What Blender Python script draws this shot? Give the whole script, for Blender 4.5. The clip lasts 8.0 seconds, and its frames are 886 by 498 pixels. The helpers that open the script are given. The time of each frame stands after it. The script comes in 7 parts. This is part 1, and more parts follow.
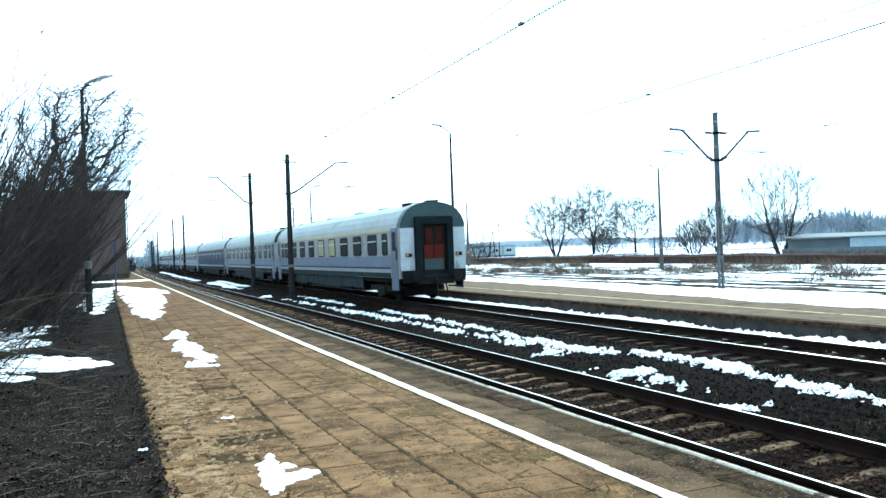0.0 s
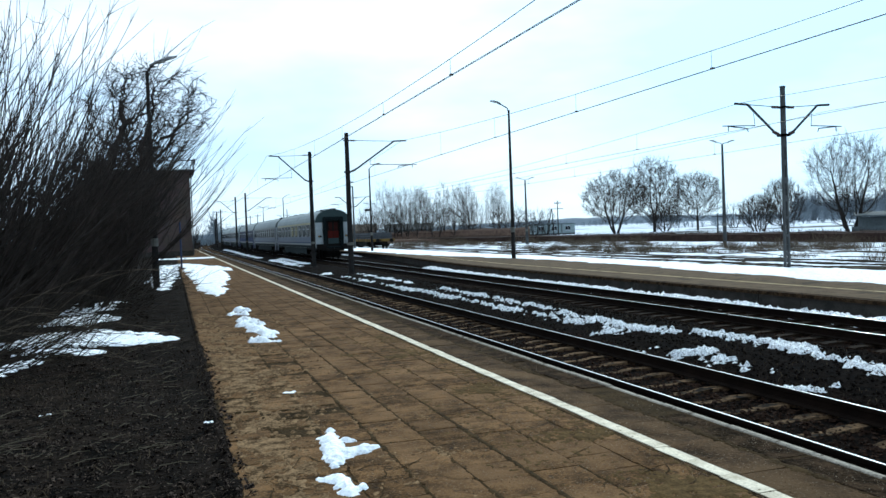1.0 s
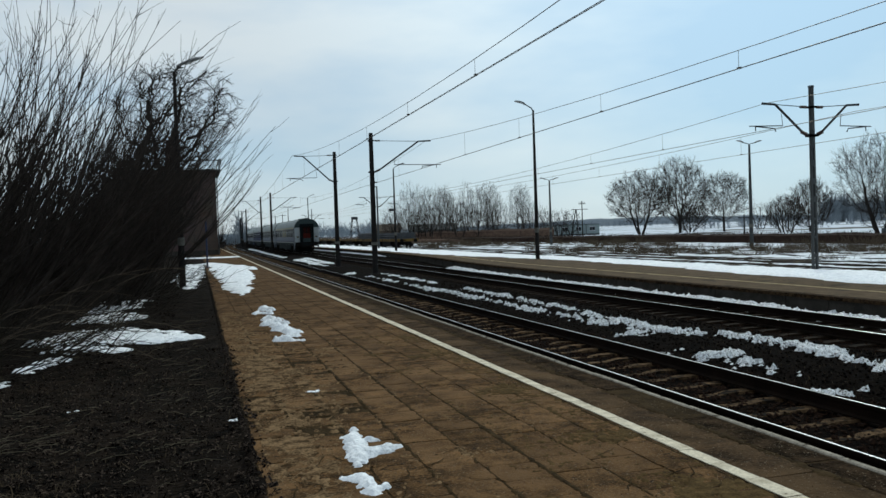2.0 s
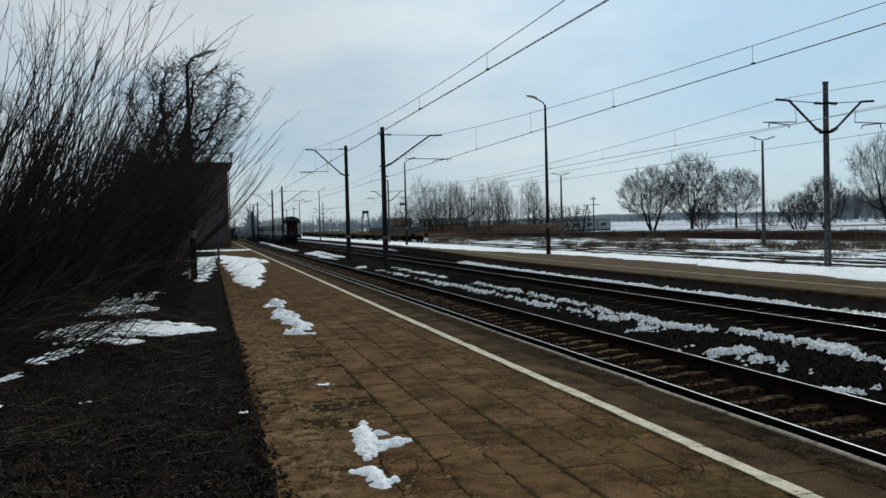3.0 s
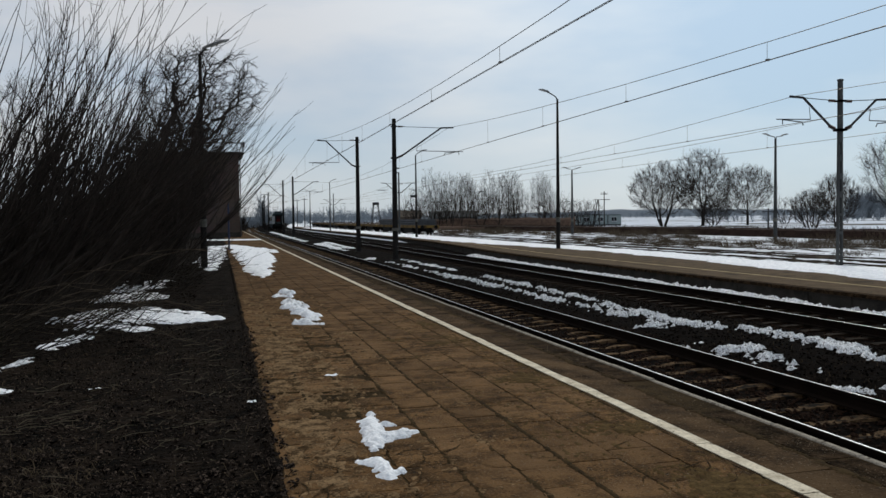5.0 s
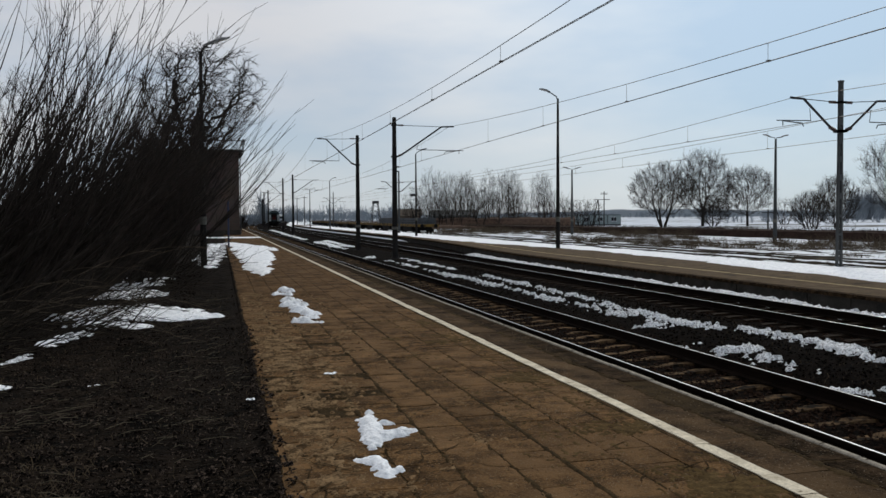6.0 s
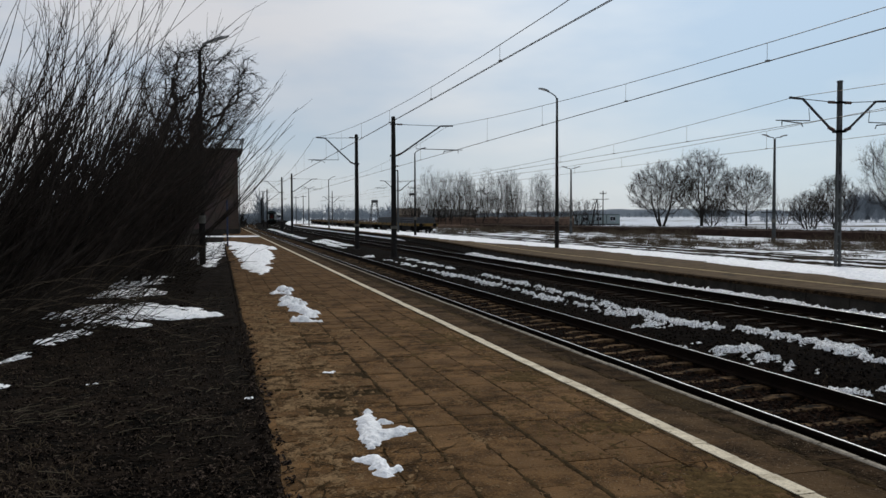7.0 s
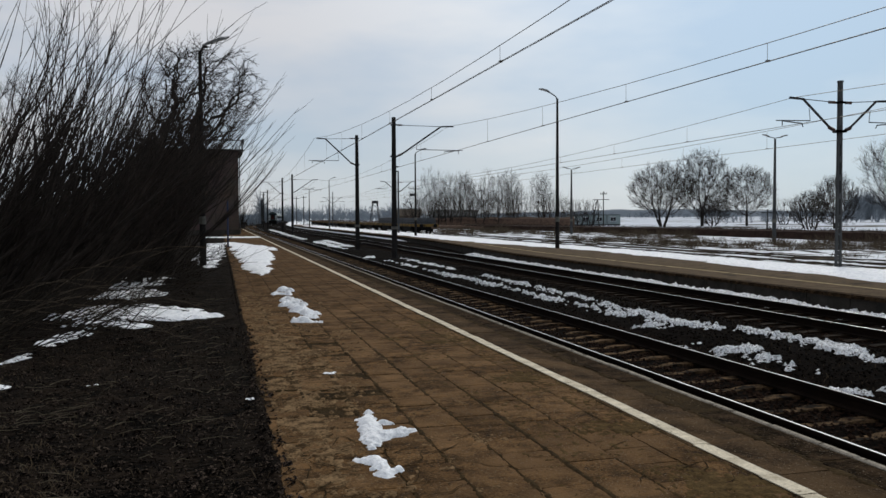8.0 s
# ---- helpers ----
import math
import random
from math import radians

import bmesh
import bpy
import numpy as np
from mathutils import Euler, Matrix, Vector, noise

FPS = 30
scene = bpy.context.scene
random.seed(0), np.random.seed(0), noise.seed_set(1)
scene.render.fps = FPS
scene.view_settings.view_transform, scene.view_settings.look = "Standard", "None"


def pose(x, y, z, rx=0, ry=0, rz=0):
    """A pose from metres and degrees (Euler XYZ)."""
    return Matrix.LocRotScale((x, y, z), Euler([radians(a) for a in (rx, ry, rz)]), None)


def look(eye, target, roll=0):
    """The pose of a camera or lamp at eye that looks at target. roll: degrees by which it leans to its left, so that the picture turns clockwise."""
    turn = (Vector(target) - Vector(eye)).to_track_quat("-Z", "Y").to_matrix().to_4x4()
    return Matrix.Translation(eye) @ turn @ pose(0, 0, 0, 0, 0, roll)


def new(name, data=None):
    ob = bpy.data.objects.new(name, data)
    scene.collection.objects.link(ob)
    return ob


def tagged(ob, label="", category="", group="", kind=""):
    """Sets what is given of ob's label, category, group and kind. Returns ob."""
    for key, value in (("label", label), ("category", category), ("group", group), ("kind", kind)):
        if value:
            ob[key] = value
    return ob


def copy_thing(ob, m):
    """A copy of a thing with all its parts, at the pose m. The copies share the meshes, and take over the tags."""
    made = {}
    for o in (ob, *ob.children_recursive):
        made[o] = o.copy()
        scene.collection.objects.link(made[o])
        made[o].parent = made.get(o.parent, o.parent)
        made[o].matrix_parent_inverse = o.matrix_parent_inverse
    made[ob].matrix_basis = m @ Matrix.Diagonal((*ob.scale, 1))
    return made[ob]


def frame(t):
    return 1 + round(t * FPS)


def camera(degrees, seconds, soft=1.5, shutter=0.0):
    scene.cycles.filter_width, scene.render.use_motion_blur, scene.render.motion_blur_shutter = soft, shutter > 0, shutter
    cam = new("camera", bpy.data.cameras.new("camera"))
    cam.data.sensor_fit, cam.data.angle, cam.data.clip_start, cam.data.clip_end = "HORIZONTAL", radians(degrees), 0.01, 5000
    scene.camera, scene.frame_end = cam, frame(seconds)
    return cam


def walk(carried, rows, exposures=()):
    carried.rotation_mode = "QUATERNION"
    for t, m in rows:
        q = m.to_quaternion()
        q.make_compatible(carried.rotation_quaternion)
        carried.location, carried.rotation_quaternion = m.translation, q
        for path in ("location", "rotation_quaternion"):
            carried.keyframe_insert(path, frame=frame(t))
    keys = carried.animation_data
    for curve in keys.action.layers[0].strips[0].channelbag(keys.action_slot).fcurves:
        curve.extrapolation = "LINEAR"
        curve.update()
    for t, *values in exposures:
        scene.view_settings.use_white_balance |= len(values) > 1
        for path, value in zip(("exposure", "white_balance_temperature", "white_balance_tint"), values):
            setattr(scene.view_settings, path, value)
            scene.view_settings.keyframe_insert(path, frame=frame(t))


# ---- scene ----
cam = camera(55.5, 8.0, soft=1.5)

# Hand-held, standing on the platform: only the turn changes.
EYE = (0.0, 0.0, 1.735)
TURNS = [
    (0.0, 90.04, 2.12, -21.80),
    (0.1, 90.00, 2.02, -20.26),
    (0.2, 89.48, 1.70, -19.24),
    (0.3, 89.22, 1.62, -18.95),
    (0.4, 89.15, 1.74, -18.61),
    (0.5, 89.08, 1.76, -18.72),
    (0.7, 88.91, 1.80, -18.25),
    (1.0, 88.68, 2.14, -17.84),
    (1.5, 88.56, 2.19, -16.81),
    (2.0, 88.75, 1.95, -16.22),
    (3.5, 88.13, 1.45, -15.26),
    (4.0, 87.98, 1.36, -15.14),
    (4.5, 87.91, 1.00, -14.94),
    (6.0, 87.84, 0.34, -14.81),
    (6.5, 87.68, 0.25, -14.94),
    (7.0, 87.79, 0.22, -14.88),
    (7.5, 87.78, 0.29, -14.79),
    (8.0, 87.83, 0.30, -14.85),
]
EXPOSURES = [(0.0, 2.34, 5360, -10), (0.3, 1.99, 5360, -10), (0.6, 1.48, 5380, -10), (1.0, 0.90, 5620, -3), (1.5, 0.42, 6250, 2), (2.2, 0.08, 6300, -2), (3.5, 0.02, 6500, 3), (8.0, 0.02, 6780, 9)]
walk(cam, [(t, pose(*EYE, rx, ry, rz)) for t, rx, ry, rz in TURNS], EXPOSURES)

# ---- light: thin bright cloud, sun ahead of the camera and to its right ----
SUN_ELEVATION, SUN_AZIMUTH = 36.0, 34.0   # degrees; azimuth from +y towards +x
_e, _a = radians(SUN_ELEVATION), radians(SUN_AZIMUTH)
SUN_WAY = Vector((math.sin(_a) * math.cos(_e), math.cos(_a) * math.cos(_e), math.sin(_e)))


def make_sky():
    world = bpy.data.worlds.new("sky")
    scene.world = world
    world.use_nodes = True
    nt = world.node_tree
    nt.nodes.clear()
    n, link = nt.nodes.new, nt.links.new
    sky = n("ShaderNodeTexSky")
    sky.sky_type = "NISHITA"
    sky.sun_disc = False
    sky.sun_elevation = radians(SUN_ELEVATION)
    sky.sun_rotation = radians(SUN_AZIMUTH)
    sky.dust_density, sky.air_density, sky.ozone_density = 0.4, 1.0, 4.0
    co = n("ShaderNodeTexCoord")
    stretch = n("ShaderNodeMapping")
    stretch.inputs["Scale"].default_value = (1.6, 1.6, 5.0)
    cloud = n("ShaderNodeTexNoise")
    cloud.inputs["Scale"].default_value, cloud.inputs["Detail"].default_value = 1.5, 5.0
    ramp = n("ShaderNodeValToRGB")
    ramp.color_ramp.elements[0].position, ramp.color_ramp.elements[0].color = 0.36, (0.80, 0.80, 0.80, 1)
    ramp.color_ramp.elements[1].position, ramp.color_ramp.elements[1].color = 0.64, (0.92, 0.92, 0.92, 1)
    veil = n("ShaderNodeMix")
    veil.data_type = "RGBA"
    shade = n("ShaderNodeValToRGB")
    shade.color_ramp.elements[0].position, shade.color_ramp.elements[0].color = 0.38, (0.57, 0.69, 0.85, 1)
    shade.color_ramp.elements[1].position, shade.color_ramp.elements[1].color = 0.62, (0.84, 0.88, 0.95, 1)
    bright = n("ShaderNodeVectorMath")
    bright.operation = "SCALE"
    near = n("ShaderNodeVectorMath")
    near.operation = "DOT_PRODUCT"
    near.inputs[1].default_value = SUN_WAY
    halo = n("ShaderNodeMapRange")
    halo.interpolation_type = "SMOOTHSTEP"
    halo.inputs["From Min"].default_value, halo.inputs["From Max"].default_value = 0.78, 1.0
    halo.inputs["To Min"].default_value, halo.inputs["To Max"].default_value = 9.25, 12.9
    link(co.outputs["Generated"], near.inputs[0])
    link(near.outputs["Value"], halo.inputs["Value"])
    link(halo.outputs["Result"], bright.inputs["Scale"])
    link(cloud.outputs["Fac"], shade.inputs["Fac"])
    east = n("ShaderNodeSeparateXYZ")
    link(co.outputs["Generated"], east.inputs[0])
    side = n("ShaderNodeValToRGB")
    side.color_ramp.elements[0].position, side.color_ramp.elements[0].color = 0.0, (1.0, 0.965, 0.955, 1)
    side.color_ramp.elements[1].position, side.color_ramp.elements[1].color = 0.62, (0.875, 0.957, 1.0, 1)
    tone = n("ShaderNodeVectorMath")
    tone.operation = "MULTIPLY"
    link(east.outputs["X"], side.inputs["Fac"])
    link(shade.outputs["Color"], tone.inputs[0])
    link(side.outputs["Color"], tone.inputs[1])
    link(tone.outputs[0], bright.inputs[0])
    link(bright.outputs[0], veil.inputs["B"])
    back = n("ShaderNodeBackground")
    back.inputs["Strength"].default_value = 0.085
    out = n("ShaderNodeOutputWorld")
    link(co.outputs["Generated"], stretch.inputs["Vector"])
    link(stretch.outputs["Vector"], cloud.inputs["Vector"])
    link(cloud.outputs["Fac"], ramp.inputs["Fac"])
    link(ramp.outputs["Color"], veil.inputs["Factor"])
    link(sky.outputs["Color"], veil.inputs["A"])
    link(veil.outputs["Result"], back.inputs["Color"])
    link(back.outputs["Background"], out.inputs["Surface"])


make_sky()
sun = new("sun", bpy.data.lights.new("sun", "SUN"))
sun.data.energy, sun.data.angle, sun.data.color = 1.4, radians(10), (1.0, 0.95, 0.88)
sun.matrix_world = look(SUN_WAY * 60, (0, 0, 0))


# ---- materials ----
def surface(name, dark, light, scale=4.0, rough=0.8, bump=0.2, metal=0.0, spots=None, spot_scale=1.0,
            spot_at=0.6, fine=60.0, bump_distance=0.01, tint=0.12, gloss=0.0, world=False, blotch=None, blotch_scale=0.5, ramp_from=0.32, ramp_to=0.68, specks=None, speck_scale=60.0, speck_at=0.62):
    """Two-scale mottled surface in object space: dark to light by noise, spots of a third colour, fine relief."""
    m = bpy.data.materials.new(name)
    m.use_nodes = True
    nt = m.node_tree
    n, link = nt.nodes.new, nt.links.new
    b = nt.nodes["Principled BSDF"]
    co, info = n("ShaderNodeTexCoord"), n("ShaderNodeObjectInfo")
    shift = n("ShaderNodeVectorMath")
    shift.operation = "MULTIPLY_ADD"
    shift.inputs[1].default_value = (37.0, 23.0, 11.0)
    link(info.outputs["Random"], shift.inputs[0])
    link(co.outputs["Object"], shift.inputs[2])
    place = n("ShaderNodeNewGeometry").outputs["Position"] if world else shift.outputs[0]
    big, small = n("ShaderNodeTexNoise"), n("ShaderNodeTexNoise")
    big.inputs["Scale"].default_value, big.inputs["Detail"].default_value = scale, 6.0
    small.inputs["Scale"].default_value, small.inputs["Detail"].default_value = fine, 4.0
    link(place, big.inputs["Vector"])
    link(shift.outputs[0], small.inputs["Vector"])
    ramp = n("ShaderNodeValToRGB")
    e = ramp.color_ramp.elements
    e[0].position, e[0].color = ramp_from, (*dark, 1)
    e[1].position, e[1].color = ramp_to, (*light, 1)
    mixed = n("ShaderNodeMath")
    mixed.operation = "MULTIPLY_ADD"
    mixed.inputs[1].default_value = 0.45
    link(small.outputs["Fac"], mixed.inputs[0])
    half = n("ShaderNodeMath")
    half.operation = "MULTIPLY"
    half.inputs[1].default_value = 0.55
    link(big.outputs["Fac"], half.inputs[0])
    link(half.outputs[0], mixed.inputs[2])
    link(mixed.outputs[0], ramp.inputs["Fac"])
    colour = ramp.outputs["Color"]
    if spots:
        patch = n("ShaderNodeTexNoise")
        patch.inputs["Scale"].default_value, patch.inputs["Detail"].default_value = spot_scale, 8.0
        patch.inputs["Roughness"].default_value = 0.65
        link(place, patch.inputs["Vector"])
        edge = n("ShaderNodeValToRGB")
        edge.color_ramp.elements[0].position, edge.color_ramp.elements[1].position = spot_at, spot_at + 0.05
        link(patch.outputs["Fac"], edge.inputs["Fac"])
        mix = n("ShaderNodeMix")
        mix.data_type = "RGBA"
        mix.inputs["B"].default_value = (*spots, 1)
        link(edge.outputs["Color"], mix.inputs["Factor"])
        link(colour, mix.inputs["A"])
        colour = mix.outputs["Result"]
    if blotch:
        wide = n("ShaderNodeTexNoise")
        wide.inputs["Scale"].default_value, wide.inputs["Detail"].default_value = blotch_scale, 5.0
        link(place, wide.inputs["Vector"])
        soft = n("ShaderNodeValToRGB")
        soft.color_ramp.elements[0].position, soft.color_ramp.elements[1].position = 0.42, 0.66
        soft.color_ramp.elements[1].color = (0.85, 0.85, 0.85, 1)
        link(wide.outputs["Fac"], soft.inputs["Fac"])
        mix2 = n("ShaderNodeMix")
        mix2.data_type = "RGBA"
        mix2.inputs["B"].default_value = (*blotch, 1)
        link(soft.outputs["Color"], mix2.inputs["Factor"])
        link(colour, mix2.inputs["A"])
        colour = mix2.outputs["Result"]
    if specks:
        dots = n("ShaderNodeTexNoise")
        dots.inputs["Scale"].default_value, dots.inputs["Detail"].default_value = speck_scale, 3.0
        link(place, dots.inputs["Vector"])
        cut = n("ShaderNodeValToRGB")
        cut.color_ramp.elements[0].position, cut.color_ramp.elements[1].position = speck_at, speck_at + 0.04
        link(dots.outputs["Fac"], cut.inputs["Fac"])
        mix3 = n("ShaderNodeMix")
        mix3.data_type = "RGBA"
        mix3.inputs["B"].default_value = (*specks, 1)
        link(cut.outputs["Color"], mix3.inputs["Factor"])
        link(colour, mix3.inputs["A"])
        colour = mix3.outputs["Result"]
    vary = n("ShaderNodeHueSaturation")
    level = n("ShaderNodeMapRange")
    level.inputs["To Min"].default_value, level.inputs["To Max"].default_value = 1 - tint, 1 + tint
    link(info.outputs["Random"], level.inputs["Value"])
    link(level.outputs["Result"], vary.inputs["Value"])
    link(colour, vary.inputs["Color"])
    link(vary.outputs["Color"], b.inputs["Base Color"])
    relief = n("ShaderNodeBump")
    relief.inputs["Strength"].default_value, relief.inputs["Distance"].default_value = bump, bump_distance
    link(mixed.outputs[0], relief.inputs["Height"])
    link(relief.outputs["Normal"], b.inputs["Normal"])
    b.inputs["Roughness"].default_value, b.inputs["Metallic"].default_value = rough, metal
    b.inputs["Specular IOR Level"].default_value = gloss if gloss else 0.25
    return m


SOIL = surface("dark_soil", (0.0014, 0.0011, 0.0008), (0.0190, 0.0132, 0.0092), 3.5, 1.0, 1.0, fine=22, bump_distance=0.14,
               spots=(0.032, 0.023, 0.016), spot_scale=9.0, spot_at=0.605, blotch=(0.0078, 0.0058, 0.0044), blotch_scale=0.9, gloss=0.02, ramp_from=0.43, ramp_to=0.59,
               specks=(0.105, 0.086, 0.064), speck_scale=30, speck_at=0.675)
# Track bed coloured near black, much darker than the loose stones.
BALLAST = surface("near_black_ballast", (0.0009, 0.0007, 0.0006), (0.0075, 0.0050, 0.0036), 6, 1.0, 1.0, fine=22, bump_distance=0.08, gloss=0.01, ramp_from=0.40, ramp_to=0.62)
STONE = surface("ballast_stone", (0.0026, 0.0018, 0.0014), (0.040, 0.0215, 0.0135), 3, 0.95, 0.4, fine=30, gloss=0.04)
YARD = surface("snowy_yard", (0.58, 0.60, 0.63), (0.78, 0.80, 0.82), 0.6, 0.85, 0.6, fine=6, bump_distance=0.1,
               spots=(0.065, 0.052, 0.034), spot_scale=0.42, spot_at=0.55, gloss=0.05)
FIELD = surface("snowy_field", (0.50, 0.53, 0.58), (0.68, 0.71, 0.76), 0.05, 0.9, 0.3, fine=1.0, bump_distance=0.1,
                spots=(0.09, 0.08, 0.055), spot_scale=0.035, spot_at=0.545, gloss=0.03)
SNOW = surface("old_snow", (0.66, 0.67, 0.69), (0.95, 0.945, 0.945), 9, 0.8, 1.0, fine=32, bump_distance=0.05,
               spots=(0.36, 0.35, 0.33), spot_scale=14, spot_at=0.66, gloss=0.08, ramp_from=0.38, ramp_to=0.58)
SLAB = surface("platform_slab", (0.033, 0.0183, 0.0077), (0.138, 0.0750, 0.0310), 6.0, 0.97, 1.0, fine=48, bump_distance=0.02,
               spots=(0.026, 0.0175, 0.0105), spot_scale=13.0, spot_at=0.58, tint=0.22, world=True, blotch=(0.152, 0.0860, 0.040), blotch_scale=1.3, gloss=0.03,
               ramp_from=0.42, ramp_to=0.60, specks=(0.19, 0.142, 0.094), speck_scale=64, speck_at=0.64)
FAR_SLAB = surface("far_platform_paving", (0.050, 0.034, 0.020), (0.120, 0.084, 0.051), 2.0, 0.97, 0.6, fine=14, bump_distance=0.02,
                   spots=(0.045, 0.034, 0.022), spot_scale=1.5, spot_at=0.56, gloss=0.03)
SAND = surface("sandy_dirt", (0.044, 0.026, 0.012), (0.225, 0.143, 0.074), 9, 1.0, 1.0, fine=45, bump_distance=0.02, gloss=0.02, ramp_from=0.42, ramp_to=0.60)
PEBBLE = surface("pale_pebble", (0.10, 0.078, 0.052), (0.34, 0.275, 0.20), 30, 0.95, 0.2, fine=60, gloss=0.03)
GROUT = surface("joint_dirt", (0.008, 0.0055, 0.003), (0.060, 0.039, 0.018), 5, 1.0, 0.9, fine=40, bump_distance=0.02, gloss=0.02)
EDGE_SLAB = surface("edge_slab", (0.015, 0.0095, 0.0054), (0.071, 0.043, 0.0225), 4.0, 0.97, 1.0, fine=40, bump_distance=0.02,
                    spots=(0.016, 0.012, 0.008), spot_scale=6.0, spot_at=0.56, tint=0.15, world=True, blotch=(0.100, 0.062, 0.032), blotch_scale=1.5, gloss=0.02,
                    ramp_from=0.42, ramp_to=0.60, specks=(0.15, 0.118, 0.082), speck_scale=50, speck_at=0.64)
MOSS = surface("slab_moss", (0.027, 0.0170, 0.0072), (0.112, 0.0715, 0.0295), 14, 1.0, 1.0, fine=60, bump_distance=0.012, gloss=0.02)
COPING = surface("coping_concrete", (0.009, 0.0060, 0.0036), (0.046, 0.029, 0.0165), 6, 1.0, 1.0, fine=40, bump_distance=0.015, gloss=0.01, ramp_from=0.42, ramp_to=0.59, world=True,
                 specks=(0.12, 0.092, 0.062), speck_scale=55, speck_at=0.65)
NOSE = surface("worn_edge", (0.15, 0.128, 0.10), (0.42, 0.37, 0.30), 8, 0.95, 0.7, fine=50, spots=(0.05, 0.040, 0.030), spot_scale=7, spot_at=0.57, gloss=0.02)
PAINT_LINE = surface("white_line_paint", (0.40, 0.34, 0.245), (0.71, 0.625, 0.475), 6, 0.9, 0.5, fine=50,
                     spots=(0.12, 0.09, 0.056), spot_scale=14, spot_at=0.62, gloss=0.04, ramp_from=0.38, ramp_to=0.60)
FAR_LINE = surface("ochre_line_paint", (0.22, 0.165, 0.085), (0.46, 0.36, 0.20), 1.5, 0.9, 0.3, fine=20, spots=(0.10, 0.074, 0.042), spot_scale=2.0, spot_at=0.55, gloss=0.03)
GRITTY_SNOW = surface("gritty_snow", (0.54, 0.56, 0.585), (0.93, 0.935, 0.94), 12, 0.85, 1.0, fine=45, bump_distance=0.04,
                      spots=(0.09, 0.072, 0.055), spot_scale=34, spot_at=0.535, gloss=0.06, ramp_from=0.40, ramp_to=0.58)
# The far wall's shaded face is darkened in this concrete's colour.
SHADED_CONCRETE = surface("shaded_concrete", (0.018, 0.0160, 0.0135), (0.054, 0.049, 0.043), 2, 0.95, 0.5, fine=40,
                   spots=(0.024, 0.022, 0.020), spot_scale=1.6, spot_at=0.55, gloss=0.04)
MAST = surface("mast_concrete", (0.026, 0.028, 0.029), (0.080, 0.083, 0.084), 1.5, 0.85, 0.3, fine=40, gloss=0.05)
# Posts against the bright sky: silhouette darkness put into the colour.
BACKLIT_MAST = surface("backlit_mast", (0.008, 0.0075, 0.007), (0.026, 0.024, 0.023), 1.5, 0.9, 0.3, fine=40, gloss=0.05)
MAST_BAND = surface("mast_band_paint", (0.07, 0.066, 0.058), (0.14, 0.135, 0.12), 5, 0.9, 0.2, gloss=0.05)
STEEL = surface("dark_steel", (0.022, 0.022, 0.024), (0.055, 0.055, 0.058), 3, 0.8, 0.2, metal=0.3, gloss=0.1)
WIRE = surface("wire_metal", (0.10, 0.085, 0.07), (0.16, 0.14, 0.12), 3, 0.6, 0.0, metal=0.5)
RAIL_SIDE = surface("black_rail_side", (0.0035, 0.0024, 0.0018), (0.013, 0.008, 0.0055), 3, 0.95, 0.3, fine=40, gloss=0.04)
RAIL_TOP = surface("bright_rail_head", (0.45, 0.45, 0.46), (0.62, 0.62, 0.63), 2, 0.30, 0.05, metal=1.0, fine=40)
RUST_RAIL = surface("unused_rail", (0.010, 0.007, 0.005), (0.030, 0.019, 0.013), 3, 0.85, 0.3)
SLEEPER = surface("dusty_sleeper", (0.034, 0.021, 0.011), (0.155, 0.097, 0.052), 6, 0.95, 0.6, fine=40, tint=0.35,
                  spots=(0.010, 0.0078, 0.0058), spot_scale=5, spot_at=0.52, gloss=0.03, ramp_from=0.40, ramp_to=0.62)
BLACK_SLEEPER = surface("black_sleeper", (0.004, 0.003, 0.0022), (0.024, 0.0155, 0.0095), 5, 0.9, 0.6, fine=40, gloss=0.03)
BARK = surface("bark", (0.008, 0.007, 0.006), (0.03, 0.025, 0.021), 8, 0.9, 0.5, fine=40, gloss=0.1)
TWIG = surface("bare_twig", (0.009, 0.0072, 0.006), (0.042, 0.032, 0.026), 4, 0.85, 0.2, gloss=0.1)
# Low brushwood: shade under the shrubs is put into its dark colour.
SHADED_TWIG = surface("shaded_twig", (0.010, 0.008, 0.006), (0.034, 0.026, 0.019), 4, 0.85, 0.2, gloss=0.06)
FAR_BARK = surface("far_bark", (0.010, 0.009, 0.008), (0.034, 0.029, 0.026), 1, 0.9, 0.2, gloss=0.05)
FAR_TWIG = surface("far_twig", (0.014, 0.012, 0.011), (0.044, 0.036, 0.031), 1, 0.9, 0.2, gloss=0.05)
# Distance haze is painted into this colour: a pale bluish grey.
HAZY_WOOD = surface("far_wood", (0.13, 0.152, 0.175), (0.22, 0.25, 0.28), 0.4, 0.95, 0.2, fine=2, gloss=0.02)
HEDGE = surface("brown_hedge", (0.014, 0.0095, 0.008), (0.046, 0.029, 0.023), 2, 0.95, 0.5, fine=15, gloss=0.03)
SCRUB = surface("red_brown_scrub", (0.050, 0.033, 0.025), (0.140, 0.092, 0.068), 2, 0.95, 0.4, fine=15, gloss=0.03)
DRY_GRASS = surface("dry_grass", (0.032, 0.023, 0.014), (0.105, 0.075, 0.047), 3, 0.9, 0.1, tint=0.2, gloss=0.03)
BRAMBLE = surface("bramble_shoot", (0.035, 0.026, 0.018), (0.125, 0.097, 0.068), 5, 0.9, 0.1, gloss=0.05)
CINDER = surface("yard_cinder", (0.009, 0.007, 0.005), (0.046, 0.035, 0.024), 2.5, 1.0, 1.0, fine=18, bump_distance=0.06, gloss=0.02, spots=(0.085, 0.066, 0.042), spot_scale=1.2, spot_at=0.57)
